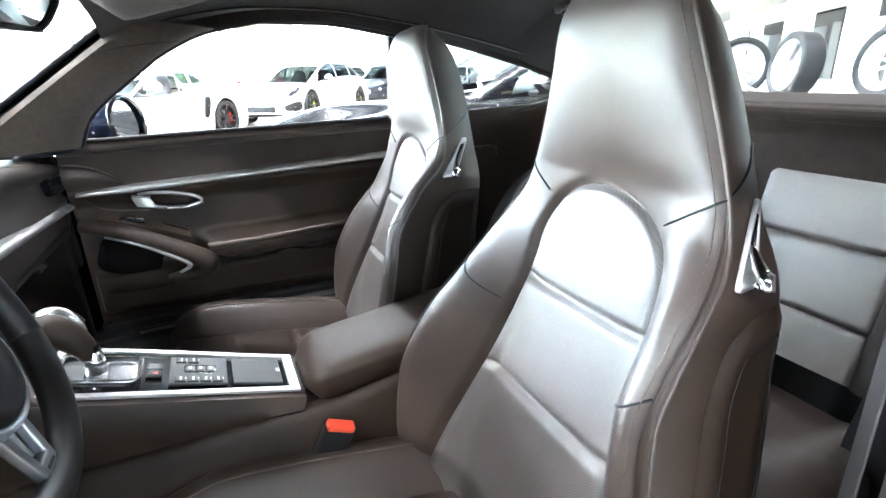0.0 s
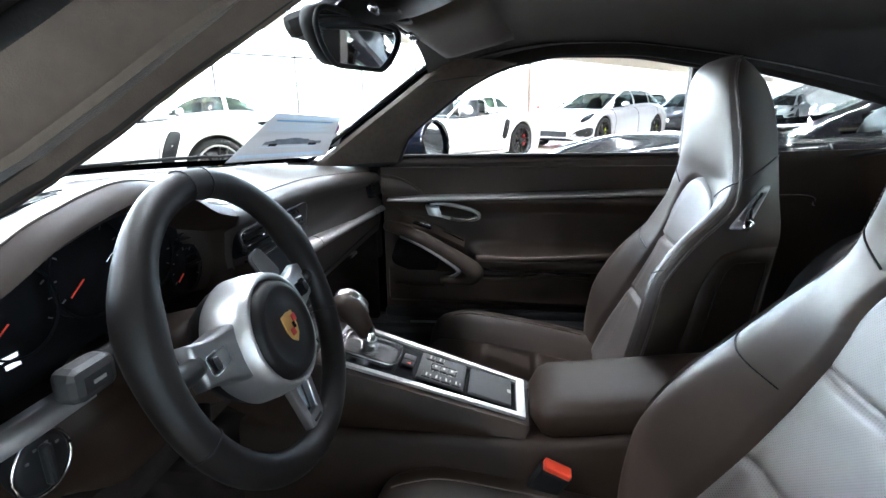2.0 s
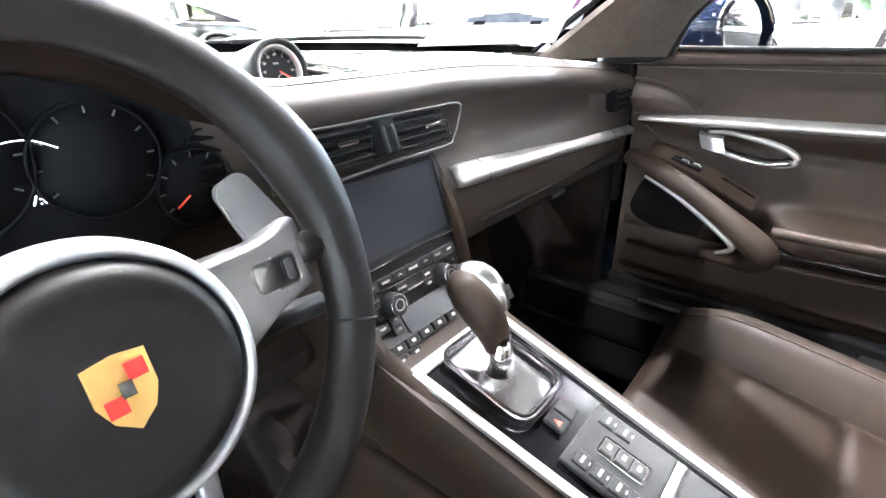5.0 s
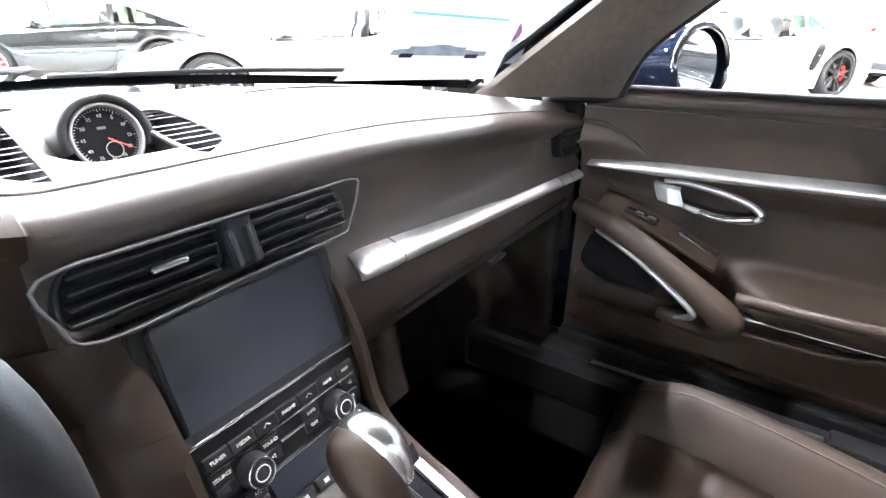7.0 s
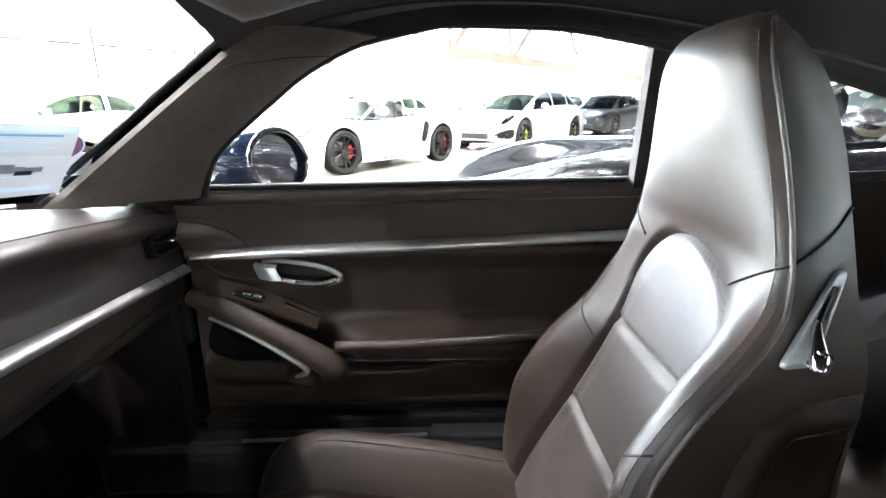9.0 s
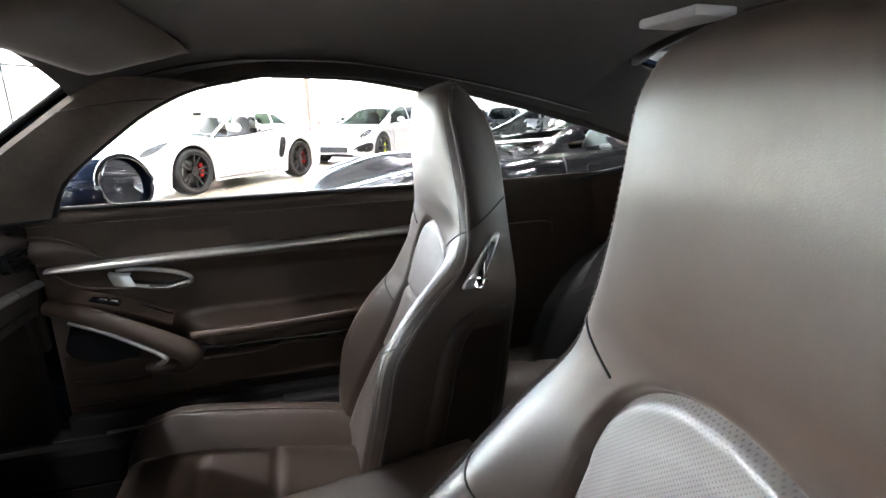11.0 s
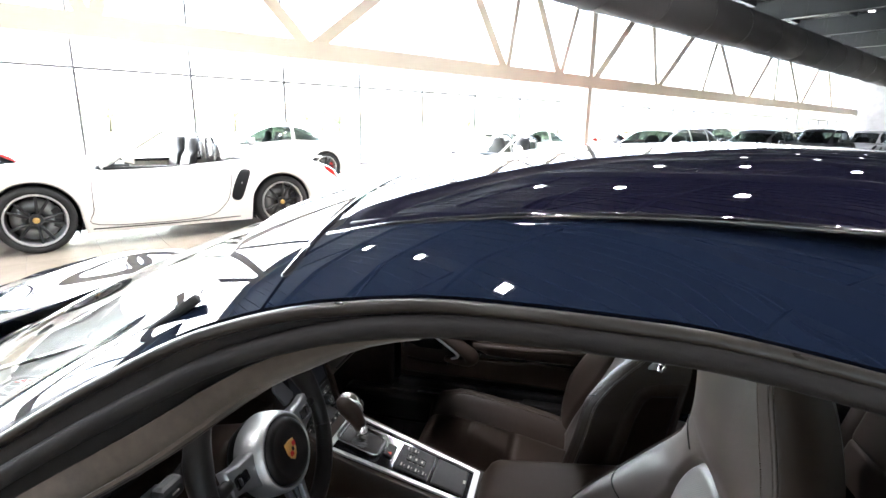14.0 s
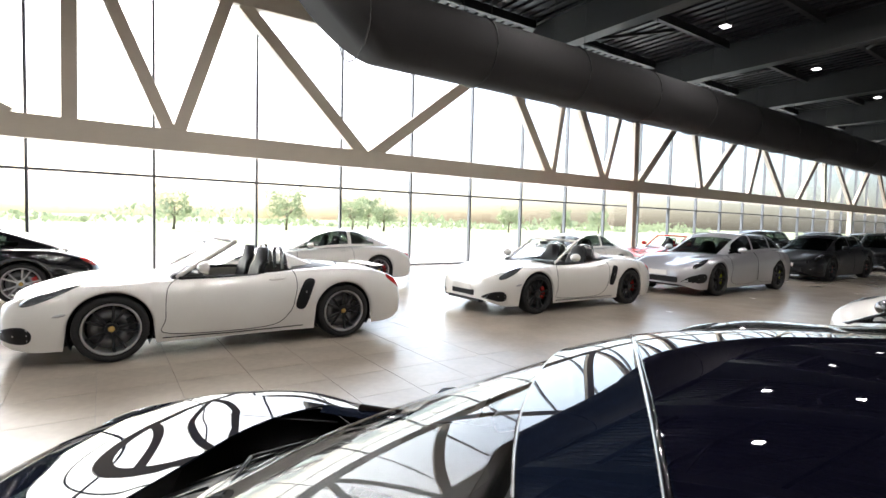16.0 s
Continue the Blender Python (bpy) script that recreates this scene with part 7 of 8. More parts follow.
mesh_part("warning_mark", [tri @ Vector(p) for p in ((0.004, -0.004, 0), (0.004, 0.004, 0), (-0.004, 0, 0))], [(0, 1, 2)], RED, console, smooth=False)
part("switch_block", rbox((0, 0, 0), (0.085, 0.088, 0.005), 0.002), PLASTIC, console).matrix_local = on_console(0.198, 0, 0.004)
tube("rocker_frame", [on_console(0.200 + x, y, 0.0075) @ Vector((0, 0, 0)) for x, y in rounded(0.046, 0.022, 0.003)], 0.0013, CHROME, console, closed=True, sides=5)
for k in range(3):
    part("rocker", rbox((0, 0, 0), (0.013, 0.018, 0.006), 0.002), GREYPL, console).matrix_local = on_console(0.185 + 0.015 * k, 0, 0.007)
    part("rocker_mark", rbox((0, 0, 0), (0.004, 0.006, 0.0006), 0), CREAM, console).matrix_local = on_console(0.185 + 0.015 * k, 0, 0.0105)
for row, y in ((0, -0.030), (1, 0.030)):
    for k in range(4 if row == 0 else 2):
        b = part("button", rbox((0, 0, 0), (0.016, 0.017, 0.005), 0.0015), PLASTIC, console)
        b.matrix_local = on_console(0.172 + 0.018 * k, y, 0.006)
        part("symbol", rbox((0, 0, 0.0028), (0.003, 0.009, 0.0004), 0), CREAM, b)
        part("symbol", rbox((0.007, 0.0, 0.0028), (0.0016, 0.004, 0.0004), 0), CREAM, b)
part("ash_lid", rbox((0, 0, 0), (0.078, 0.086, 0.006), 0.003), PLASTIC, console).matrix_local = on_console(0.288, 0, 0.004)
part("lid_mark", rbox((0, 0, 0), (0.006, 0.010, 0.0006), 0), CREAM, console).matrix_local = on_console(0.322, 0, 0.0076)
# armrest box
rows = []
for k in range(20):
    f = k / 19
    x = 0.560 + 0.34 * f
    w, h = 0.088 * (1 - 0.5 * max(0, 0.06 - f) / 0.06), 0.060 * (1 - 0.6 * max(0, 0.08 - f) / 0.08)
    zc = 0.556 + 0.045 * f
    rows.append([(x, -0.012 + w * math.copysign(abs(math.cos(a)) ** 0.45, math.cos(a)), zc + h * 0.55 * math.copysign(abs(math.sin(a)) ** 0.55, math.sin(a))) for a in [2 * math.pi * j / 28 for j in range(28)]])
sheet("armrest_lid", rows, LEATHER_SHADED, console, "padded brown leather armrest", loop_v=True, caps=True)
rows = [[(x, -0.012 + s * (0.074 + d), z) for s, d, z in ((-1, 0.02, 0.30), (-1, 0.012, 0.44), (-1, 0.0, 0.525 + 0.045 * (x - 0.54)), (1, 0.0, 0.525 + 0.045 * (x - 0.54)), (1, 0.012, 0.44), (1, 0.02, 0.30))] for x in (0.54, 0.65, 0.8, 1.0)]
sheet("console_box", rows, LEATHER_SHADED, console, thick=0.004)


def buckle(x, y, z, ry, rx):
    b = new("belt_buckle")
    b.parent = blue
    m = Matrix.Translation((x, y, z)) @ Matrix.Rotation(radians(ry), 4, "Y") @ Matrix.Rotation(radians(rx), 4, "X")
    part("buckle_case", rbox((0, 0, -0.035), (0.052, 0.022, 0.085), 0.006, None), PLASTIC, b).matrix_local = m
    part("buckle_button", rbox((0, 0, 0.010), (0.046, 0.020, 0.012), 0.003), RED, b, "bright red release button").matrix_local = m
    part("buckle_stem", rbox((0, 0, -0.12), (0.03, 0.008, 0.12), 0.003), PLASTIC, b).matrix_local = m


buckle(0.596, -0.128, 0.496, 24, 10)

# ---- front seats ----
SX = curve_fn([(0.36, 0.770), (0.45, 0.795), (0.573, 0.836), (0.70, 0.880), (0.80, 0.908), (0.88, 0.922), (0.915, 0.920), (0.95, 0.910), (1.0, 0.901), (1.05, 0.896), (1.10, 0.899), (1.128, 0.908), (1.143, 0.925), (1.150, 0.948)])
# the edge where front and side panels are sewn together: depth and half width
XS = curve_fn([(0.36, 0.720), (0.45, 0.722), (0.573, 0.742), (0.664, 0.765), (0.733, 0.782), (0.775, 0.806), (0.801, 0.826), (0.826, 0.851), (0.852, 0.883), (0.884, 0.915), (0.92, 0.929), (0.96, 0.931), (1.0, 0.930), (1.05, 0.926), (1.10, 0.921), (1.128, 0.926), (1.143, 0.938), (1.150, 0.952)])
SW = curve_fn([(0.36, 0.232), (0.45, 0.246), (0.573, 0.250), (0.68, 0.234), (0.733, 0.222), (0.775, 0.217), (0.801, 0.213), (0.826, 0.206), (0.852, 0.193), (0.884, 0.175), (0.92, 0.162), (0.96, 0.148), (1.0, 0.134), (1.05, 0.117), (1.10, 0.101), (1.125, 0.088), (1.142, 0.068), (1.150, 0.045)])
XB = curve_fn([(0.36, 0.920), (0.573, 0.962), (0.75, 1.000), (0.88, 1.017), (1.0, 1.015), (1.05, 1.009), (1.09, 0.997), (1.12, 0.980), (1.142, 0.965), (1.150, 0.957)])
IW = curve_fn([(0.36, 0.185), (0.45, 0.172), (0.573, 0.152), (0.746, 0.123), (0.82, 0.113), (0.862, 0.092), (0.888, 0.058), (0.898, 0.0)])
XF = curve_fn([(0.36, 0.700), (0.45, 0.700), (0.556, 0.712), (0.639, 0.745), (0.702, 0.785), (0.756, 0.832), (0.794, 0.866), (0.843, 0.904), (0.884, 0.922), (0.92, 0.929), (0.96, 0.931), (1.0, 0.930), (1.05, 0.926), (1.10, 0.921), (1.128, 0.926), (1.143, 0.938), (1.150, 0.952)])
SEAT_TOP = 1.150
SET_BACK = {"far": 0.0}


def far_x(z):
    """Front edge of the bolster on the passenger's side of a seat."""
    return XF(z) + SET_BACK["far"] * min(1, max(0, (0.88 - z) / 0.12))


def seat_front(z, a):
    """The front of a backrest at height z and lateral place a in -1..1: (x, y)."""
    w, xc, xs = SW(z), SX(z), XS(z) if a < 0 else far_x(z)
    r = abs(a)
    y = w * a
    k = min(1, max(0, (r - 0.48) / 0.46))
    h = min(1, max(0, (z - 0.845) / 0.08))
    h = h * h * (3 - 2 * h)
    low, high = xc + (xs - 0.006 - xc) * (k * k * (3 - 2 * k)), xc + (xs - 0.004 - xc) * r**2.4
    x = low * (1 - h) + high * h
    if r > 0.80:
        e = (r - 0.80) / 0.20
        x += (0.012 + 0.016 * (1 - h)) * (1 - math.sqrt(max(0, 1 - e * e)))
    iw = IW(z) if z < 0.898 else 0
    d = abs(y) - iw
    if z > 0.80:
        d = math.hypot(abs(y) / 0.118, (z - 0.80) / 0.106) - 1
        d *= 0.105
    x += 0.012 * math.exp(-(d / 0.0052) ** 2)
    if d < 0:
        x -= 0.005 * min(1, -d / 0.04)
        for zc in (0.596, 0.748):
            q = z - zc - 0.10 * (y * y)
            x += 0.011 * math.exp(-(q / 0.0060) ** 2)
    return x, y


def seat_side(z, f, sd, out=0.0):
    """The side panel from its front seam (f 0) to the rear edge (f 1)."""
    xs, w = (XS(z) if sd < 0 else far_x(z)) + 0.006, SW(z)
    h = min(1, max(0, (z - 0.80) / 0.12))
    x = xs + (XB(z) - xs) * f
    return x, sd * (w + out + 0.003 * math.sin(math.pi * min(1, f * 1.15)) - 0.024 * f**1.8)


def seat_back(z, a):
    w = abs(seat_side(z, 1.0, 1)[1])
    r = abs(a)
    return XB(z) + 0.014 * (1 - r**4) * min(1, (SEAT_TOP - z) / 0.05), w * a


def front_seat(y0, label):
    s = new(label[0])
    s.parent = blue
    NZ = 220
    zs = [0.36 + (SEAT_TOP - 0.36) * k / NZ for k in range(NZ + 1)]
    # columns of the grid follow the edge of the sewn insert
    NI, NO = 44, 34

    def edge(z):
        if z > 0.80:
            return 0.118 * math.sqrt(max(0.0005, 1 - ((z - 0.80) / 0.106) ** 2))
        return IW(z)

    front = []
    for z in zs:
        w, b = SW(z), min(edge(z), SW(z) * 0.9)
        ys = [-w + (w - b) * k / NO for k in range(NO)] + [-b + 2 * b * k / NI for k in range(NI)] + [b + (w - b) * k / NO for k in range(NO + 1)]
        r = []
        for y in ys:
            x, yy = seat_front(z, y / w)
            r.append(Vector((x, y0 + yy, z)))
        front.append(r)

    def inside(i, j):
        return NO <= j < NO + NI and zs[i + 1] <= 0.906
    sheet("backrest_cover", front, LEATHER, s, "dark brown leather side bolsters", keep=lambda i, j: not inside(i, j))
    sheet("backrest_insert", front, PERF, s, "perforated brown leather insert", keep=inside)
    tube("headrest_top", [Vector((0.954, y0 + 0.046 * k / 4, SEAT_TOP - 0.003)) for k in range(-4, 5)], 0.006, LEATHER_CUSHION, s, sides=8)
    Ab = [-1 + 2 * k / 36 for k in range(37)]
    back = [[Vector((seat_back(z, a)[0], y0 + seat_back(z, a)[1], z)) for a in Ab] for z in zs[::3]]
    sheet("backrest_rear", back, LEATHER_CUSHION, s, "brown leather seat back")
    for sd in (-1, 1):
        fs = [k / 10 for k in range(11)]
        rows = []
        for z in zs[::2]:
            (xa, ya) = seat_front(z, sd)
            rows.append([Vector((xa, y0 + ya, z))] + [Vector((seat_side(z, f, sd)[0], y0 + seat_side(z, f, sd)[1], z)) for f in fs])
        sheet("backrest_side", rows, LEATHER_CUSHION, s, "brown leather seat side")
        # piped side seam with its row of stitches, the cross seam round the headrest and the bolster seam
        zz = [0.42 + (SEAT_TOP - 0.43) * k / 90 for k in range(91)]
        side = [Vector((seat_front(z, sd)[0] + 0.001, y0 + seat_front(z, sd)[1] + sd * 0.0005, z)) for z in zz]
        tube("side_piping", side, 0.0028, LEATHER, s, sides=6)
        st = [Vector((seat_front(z, sd * 0.955)[0] - 0.0012, y0 + seat_front(z, sd * 0.955)[1], z)) for z in [0.42 + (SEAT_TOP - 0.44) * k / 240 for k in range(241)]]
        bms = []
        for p, q in list(zip(st, st[1:]))[::2]:
            d = (q - p)
            if d.length > 0.0005:
                x_ = d.normalized()
                y_ = Vector((0, 1, 0)).cross(x_).normalized()
                bms.append(rbox((p + q) / 2, (d.length * 1.3, 0.0012, 0.0012), 0, Matrix((x_, y_, x_.cross(y_))).transposed().to_4x4()))
        part("side_stitching", join(bms), LEATHER_SEAM, s)
        cross = [Vector((seat_front(0.882 + 0.037 * q, sd * (0.60 + 0.40 * q))[0] - 0.0006, y0 + seat_front(0.882 + 0.037 * q, sd * (0.60 + 0.40 * q))[1], 0.882 + 0.037 * q)) for q in [k / 10 for k in range(11)]]
        cross += [Vector((seat_side(0.919 + 0.046 * f, f, sd, 0.001)[0], y0 + seat_side(0.919 + 0.046 * f, f, sd, 0.001)[1], 0.919 + 0.046 * f)) for f in fs[1:]]
        tube("cross_seam", cross, 0.0015, PLASTIC, s, sides=5)
        bol = [Vector((seat_front(0.762 - 0.055 * q, sd * (0.98 - 0.36 * q))[0] - 0.0005, y0 + seat_front(0.762 - 0.055 * q, sd * (0.98 - 0.36 * q))[1], 0.762 - 0.055 * q)) for q in [k / 12 for k in range(13)]]
        tube("bolster_seam", bol, 0.0014, PLASTIC, s, sides=5)
        # padded cover low on the side, with a stitched inner line
        cz = [0.44 + 0.365 * k / 30 for k in range(31)]

        def cover(z, g, out):
            lo = 0.42 - 0.10 * min(1, max(0, (0.80 - z) / 0.36)) + 0.20 * max(0, (z - 0.785) / 0.02) ** 2
            f = lo + (0.98 - lo) * g
            x, y = seat_side(z, f, sd, out)
            return Vector((x, y0 + y, z))
        rows = [[cover(z, g, 0.009 * min(1, 12 * g + 0.0) * min(1, 12 * (1 - g)) * min(1, (0.806 - z) / 0.012 + 0.05)) for g in (0, 0.03, 0.08, 0.2, 0.4, 0.6, 0.8, 0.92, 0.97, 1.0)] for z in cz]
        p = sheet("side_cover", rows, LEATHER_SHADED, s, "brown leather side cover", thick=0.002)
        ring = [cover(z, 0.22, 0.0102) for z in cz[:-3]] + [cover(cz[-3], g, 0.0102) for g in (0.3, 0.5, 0.7, 0.86)] + [cover(z, 0.86, 0.0102) for z in cz[:-3][::-1]]
        tube("cover_seam", ring, 0.0012, PLASTIC, p, sides=5)
        if sd < 0:
            # release lever in its slanted silver bezel
            def lev(u, v, out):
                """u across and v up the bezel."""
                z = 0.876 + 0.037 * v
                f = (0.955 + 0.026 * v + 0.016 * u - XS(z) - 0.006) / (XB(z) - XS(z) - 0.006)
                x, y = seat_side(z, f, sd, out)
                return Vector((x, y0 + y, z))
            o = [(-1.0, -0.84), (-0.97, -0.96), (-0.80, -1.0), (0.75, -1.0), (0.92, -0.96), (0.98, -0.82), (0.94, 0.80), (0.88, 0.94), (0.70, 1.0), (0.10, 1.0), (-0.05, 0.96), (-0.14, 0.84)]
            rows = [[lev(u * k, v * k, d) for u, v in o] for k, d in ((1.0, 0.001), (0.985, 0.0060), (0.84, 0.0068), (0.72, 0.0050), (0.64, 0.0010))]
            bz = sheet("lever_bezel", rows, SATIN, s, "satin silver lever bezel", loop_v=True)
            mesh_part("lever_recess", [lev(u * 0.68, v * 0.68, 0.0016) for u, v in o], [tuple(range(len(o)))], TRIM, bz, smooth=False)
            tube("slot", [lev(0.28, 0.66, 0.004), lev(0.18, -0.30, 0.004)], 0.0028, PIANO, bz, sides=8)
            tube("release_lever", [lev(0.10, -0.05, 0.004), lev(0.12, -0.40, 0.012), lev(0.20, -0.70, 0.020), lev(0.30, -0.92, 0.022)], [0.003, 0.006, 0.0085, 0.006], CHROME, bz, sides=12, smooth_steps=4)
            part("lever_paddle", rbox(lev(0.30, -0.72, 0.018), (0.016, 0.010, 0.020), 0.003, Matrix.Rotation(radians(28), 4, "Y")), CHROME, bz)
    # cushion: raised sides, sewn insert with two cross grooves
    CW, CB = 0.262, 0.056
    rows = []
    CN = 60
    for k in range(CN + 1):
        f = k / CN
        x = 0.300 + 0.56 * f
        top_z = 0.440 - 0.055 * f - 0.040 * f * f + 0.004 * math.sin(math.pi * f)
        drop = 0.085 * (1 - math.sqrt(max(0, 1 - (1 - min(1, f / 0.09)) ** 2)))
        r = []
        for j in range(49):
            a = -1 + 2 * j / 48
            q = abs(a)
            h = min(1, max(0, (q - 0.50) / 0.28))
            z = top_z - drop + CB * (h * h * (3 - 2 * h)) * min(1, 0.45 + f * 3)
            if q > 0.84:
                e = (q - 0.84) / 0.16
                z -= 0.12 * (1 - math.sqrt(max(0, 1 - e * e)))
            d = (q - 0.54) * CW
            z -= 0.010 * math.exp(-(d / 0.006) ** 2)
            if q < 0.54:
                for xc in (0.455, 0.60):
                    z -= 0.009 * math.exp(-((x - xc) / 0.0075) ** 2)
            wx = CW * (0.90 + 0.10 * min(1, f * 4))
            r.append(Vector((x, y0 + wx * a, z)))
        rows.append(r)
    sheet("cushion_cover", rows, LEATHER_CUSHION, s, "dark brown leather cushion sides", keep=lambda i, j: not (0.54 > abs(-1 + 2 * (j + 0.5) / 48)))
    sheet("cushion_insert", rows, PERF_CUSHION, s, "perforated brown leather cushion", keep=lambda i, j: 0.54 > abs(-1 + 2 * (j + 0.5) / 48))
    sheet("cushion_front", [[p for p in rows[0]], [Vector((p.x + 0.012, p.y, 0.30)) for p in rows[0]]], LEATHER, s)
    for sd in (0, -1):
        sheet("cushion_side", [[r[sd], Vector((r[sd].x, r[sd].y, 0.28))] for r in rows], PLASTIC, s)
    tube("cushion_seam", [rows[k][6] + Vector((0, 0, 0.001)) for k in range(4, CN + 1, 2)], 0.0018, LEATHER_SEAM, s, sides=5)
    tube("cushion_seam", [rows[k][42] + Vector((0, 0, 0.001)) for k in range(4, CN + 1, 2)], 0.0018, LEATHER_SEAM, s, sides=5)
    part("seat_base", rbox((0.58, y0, 0.29), (0.46, 0.40, 0.05), 0.01), PLASTIC, s)
    for sd in (-1, 1):
        part("seat_rail", rbox((0.58, y0 + sd * 0.18, 0.262), (0.60, 0.035, 0.025), 0.004), GREYPL, s)
        part("belt_anchor", rbox((0.775, y0 + sd * 0.235, 0.44), (0.030, 0.010, 0.036), 0.004, Matrix.Rotation(radians(25), 4, "Y")), PAPER, s, "white tag beside the cushion")
    return s


front_seat(-0.340, ("driver_seat",))
SET_BACK["far"] = 0.045
front_seat(0.333, ("passenger_seat",))

# ---- passenger door from inside ----
door = new("passenger_door")
door.parent = blue


def door_y(x, z):
    """Inner face of the door: upper pad, recessed middle, armrest shelf and lower pocket."""
    y = 0.702 + 0.012 * min(1, max(0, (z - 0.785) / 0.02))
    y += 0.016 * max(0, min(1, (0.775 - z) / 0.03))
    arm = math.exp(-((z - 0.600) / 0.034) ** 4) * min(1, max(0, (x - 0.40) / 0.08)) * (1 - 0.6 * min(1, max(0, (x - 0.80) / 0.2)))
    y -= 0.085 * arm
    low = min(1, max(0, (0.565 - z) / 0.012)) * min(1, max(0, (z - 0.44) / 0.02)) if x > 0.14 else 0
    y -= 0.030 * low * min(1, max(0, (1.0 - x) / 0.2))
    return y


xs = [0.13 + 0.89 * k / 90 for k in range(91)]
zs = [0.40 + 0.425 * k / 70 for k in range(71)]
sheet("door_panel", [[(x, door_y(x, z), z) for z in zs] for x in xs], LEATHER_DOOR, door, "brown leather door panel", thick=0.004)
sheet("door_upper", [[(x, 0.694 + 0.008 * max(0, 0.9 - z) / 0.1 + (0.024 * ((z - 0.895) / 0.02) ** 2 if z > 0.895 else 0), z + 0.014 * (x - 0.17)) for z in [0.79 + 0.125 * k / 14 for k in range(15)]] for x in xs], LEATHER_DOOR, door, "brown leather upper door pad", thick=0.004)
tube("upper_stitch", [(x, 0.6915, 0.880 + 0.014 * (x - 0.17)) for x in xs], 0.0013, LEATHER_SEAM, door, sides=5)
rows = []
for k in range(60):
    x = 0.150 + 0.86 * k / 59
    zc = 0.781 + 0.040 * (x - 0.15)
    h = 0.0105 * min(1, 0.45 + (x - 0.15) * 5)
    rows.append([(x, 0.708, zc + h), (x, 0.694, zc + h), (x, 0.686, zc + h * 0.75), (x, 0.680, zc + h * 0.3), (x, 0.678, zc - h * 0.3), (x, 0.683, zc - h * 0.8), (x, 0.694, zc - h), (x, 0.708, zc - h)])
sheet("door_strip", rows, TRIM, door, "satin silver door strip", loop_v=True, caps=True)
# corner pad in front of the strip
rows = [[(0.13 + 0.13 * f, 0.700 - 0.016 * math.sin(math.pi * min(1, g + 0.1)) * (1 - f), 0.80 + 0.055 * (1 - f**2.2) * g) for g in (0, 0.3, 0.6, 0.9, 1.0)] for f in [k / 12 for k in range(13)]]
sheet("corner_pad", rows, LEATHER_DOOR, door, thick=0.004)
tube("corner_seam", [(0.13 + 0.13 * f, 0.690, 0.802 + 0.055 * (1 - f**2.2)) for f in [k / 14 for k in range(15)]], 0.003, LEATHER_DOOR, door, sides=6)
# silver pull handle in its bowl
bowl_o = [(0.272, 0.752), (0.282, 0.768), (0.315, 0.770), (0.365, 0.764), (0.410, 0.752), (0.432, 0.738), (0.425, 0.726), (0.385, 0.721), (0.340, 0.726), (0.305, 0.735)]
hb = mesh_part("handle_bowl", [(x, 0.700, z) for x, z in bowl_o] + [(0.30 + (x - 0.30) * 0.75 + 0.015, 0.722, 0.745 + (z - 0.745) * 0.7) for x, z in bowl_o], [(k, (k + 1) % 10, 10 + (k + 1) % 10, 10 + k) for k in range(10)] + [tuple(range(19, 9, -1))], PLASTIC, door)
tube("handle_rim", [(x, 0.694, z) for x, z in bowl_o[1:]] , [0.004, 0.005, 0.006, 0.006, 0.006, 0.006, 0.006, 0.005, 0.004], SATIN, hb, sides=8, smooth_steps=5)
rows = []
for k in range(10):
    f = k / 9
    x = 0.268 + 0.042 * f
    rows.append([(x + 0.012 * g, 0.700 - (0.020 if 0 < j < 4 else 0.004) - 0.006 * math.sin(math.pi * f), 0.766 - 0.028 * g - 0.006 * f) for j, g in enumerate((0.0, 0.08, 0.5, 0.92, 1.0))])
sheet("pull_handle", rows, SATIN, hb, "satin silver door pull", thick=0.004)
tube("pull_bar", [(0.345, 0.690, 0.724), (0.385, 0.686, 0.722), (0.425, 0.690, 0.730)], 0.006, CHROME, hb, sides=8, smooth_steps=4)
tube("panel_seam", [(0.16, 0.706, 0.765), (0.20, 0.708, 0.735), (0.27, 0.712, 0.722), (0.30, 0.714, 0.720)], 0.0025, LEATHER_DOOR, door, sides=6, smooth_steps=5)
tube("panel_seam", [(0.30, 0.702, 0.775), (0.45, 0.708, 0.768), (0.70, 0.708, 0.775), (1.0, 0.708, 0.785)], 0.0016, LEATHER_SEAM, door, sides=5, smooth_steps=5)
# diagonal grab handle running into the armrest
grab = tube("grab_handle", [(0.150, 0.672, 0.705), (0.205, 0.640, 0.697), (0.27, 0.622, 0.676), (0.34, 0.612, 0.640), (0.40, 0.608, 0.604), (0.425, 0.612, 0.580), (0.41, 0.630, 0.556), (0.36, 0.655, 0.540), (0.32, 0.672, 0.532)],
            [0.018, 0.020, 0.021, 0.023, 0.026, 0.028, 0.024, 0.018, 0.012], LEATHER_DOOR, door, "brown leather grab handle", sides=14, flat=0.95, smooth_steps=6)
tube("grab_trim", [(0.200, 0.620, 0.683), (0.27, 0.602, 0.658), (0.335, 0.594, 0.622), (0.375, 0.592, 0.594), (0.376, 0.596, 0.580), (0.352, 0.612, 0.563)], [0.003, 0.004, 0.005, 0.006, 0.006, 0.003], SATIN, grab, "satin silver trim", sides=8, smooth_steps=6)
rows = [[(0.19 + 0.20 * f, 0.640 + 0.05 * g, 0.722 - 0.075 * f**1.3 + 0.012 * g) for g in (0, 0.5, 1)] for f in [k / 12 for k in range(13)]]
sheet("switch_shelf", rows, LEATHER_DOOR, door, thick=0.006)
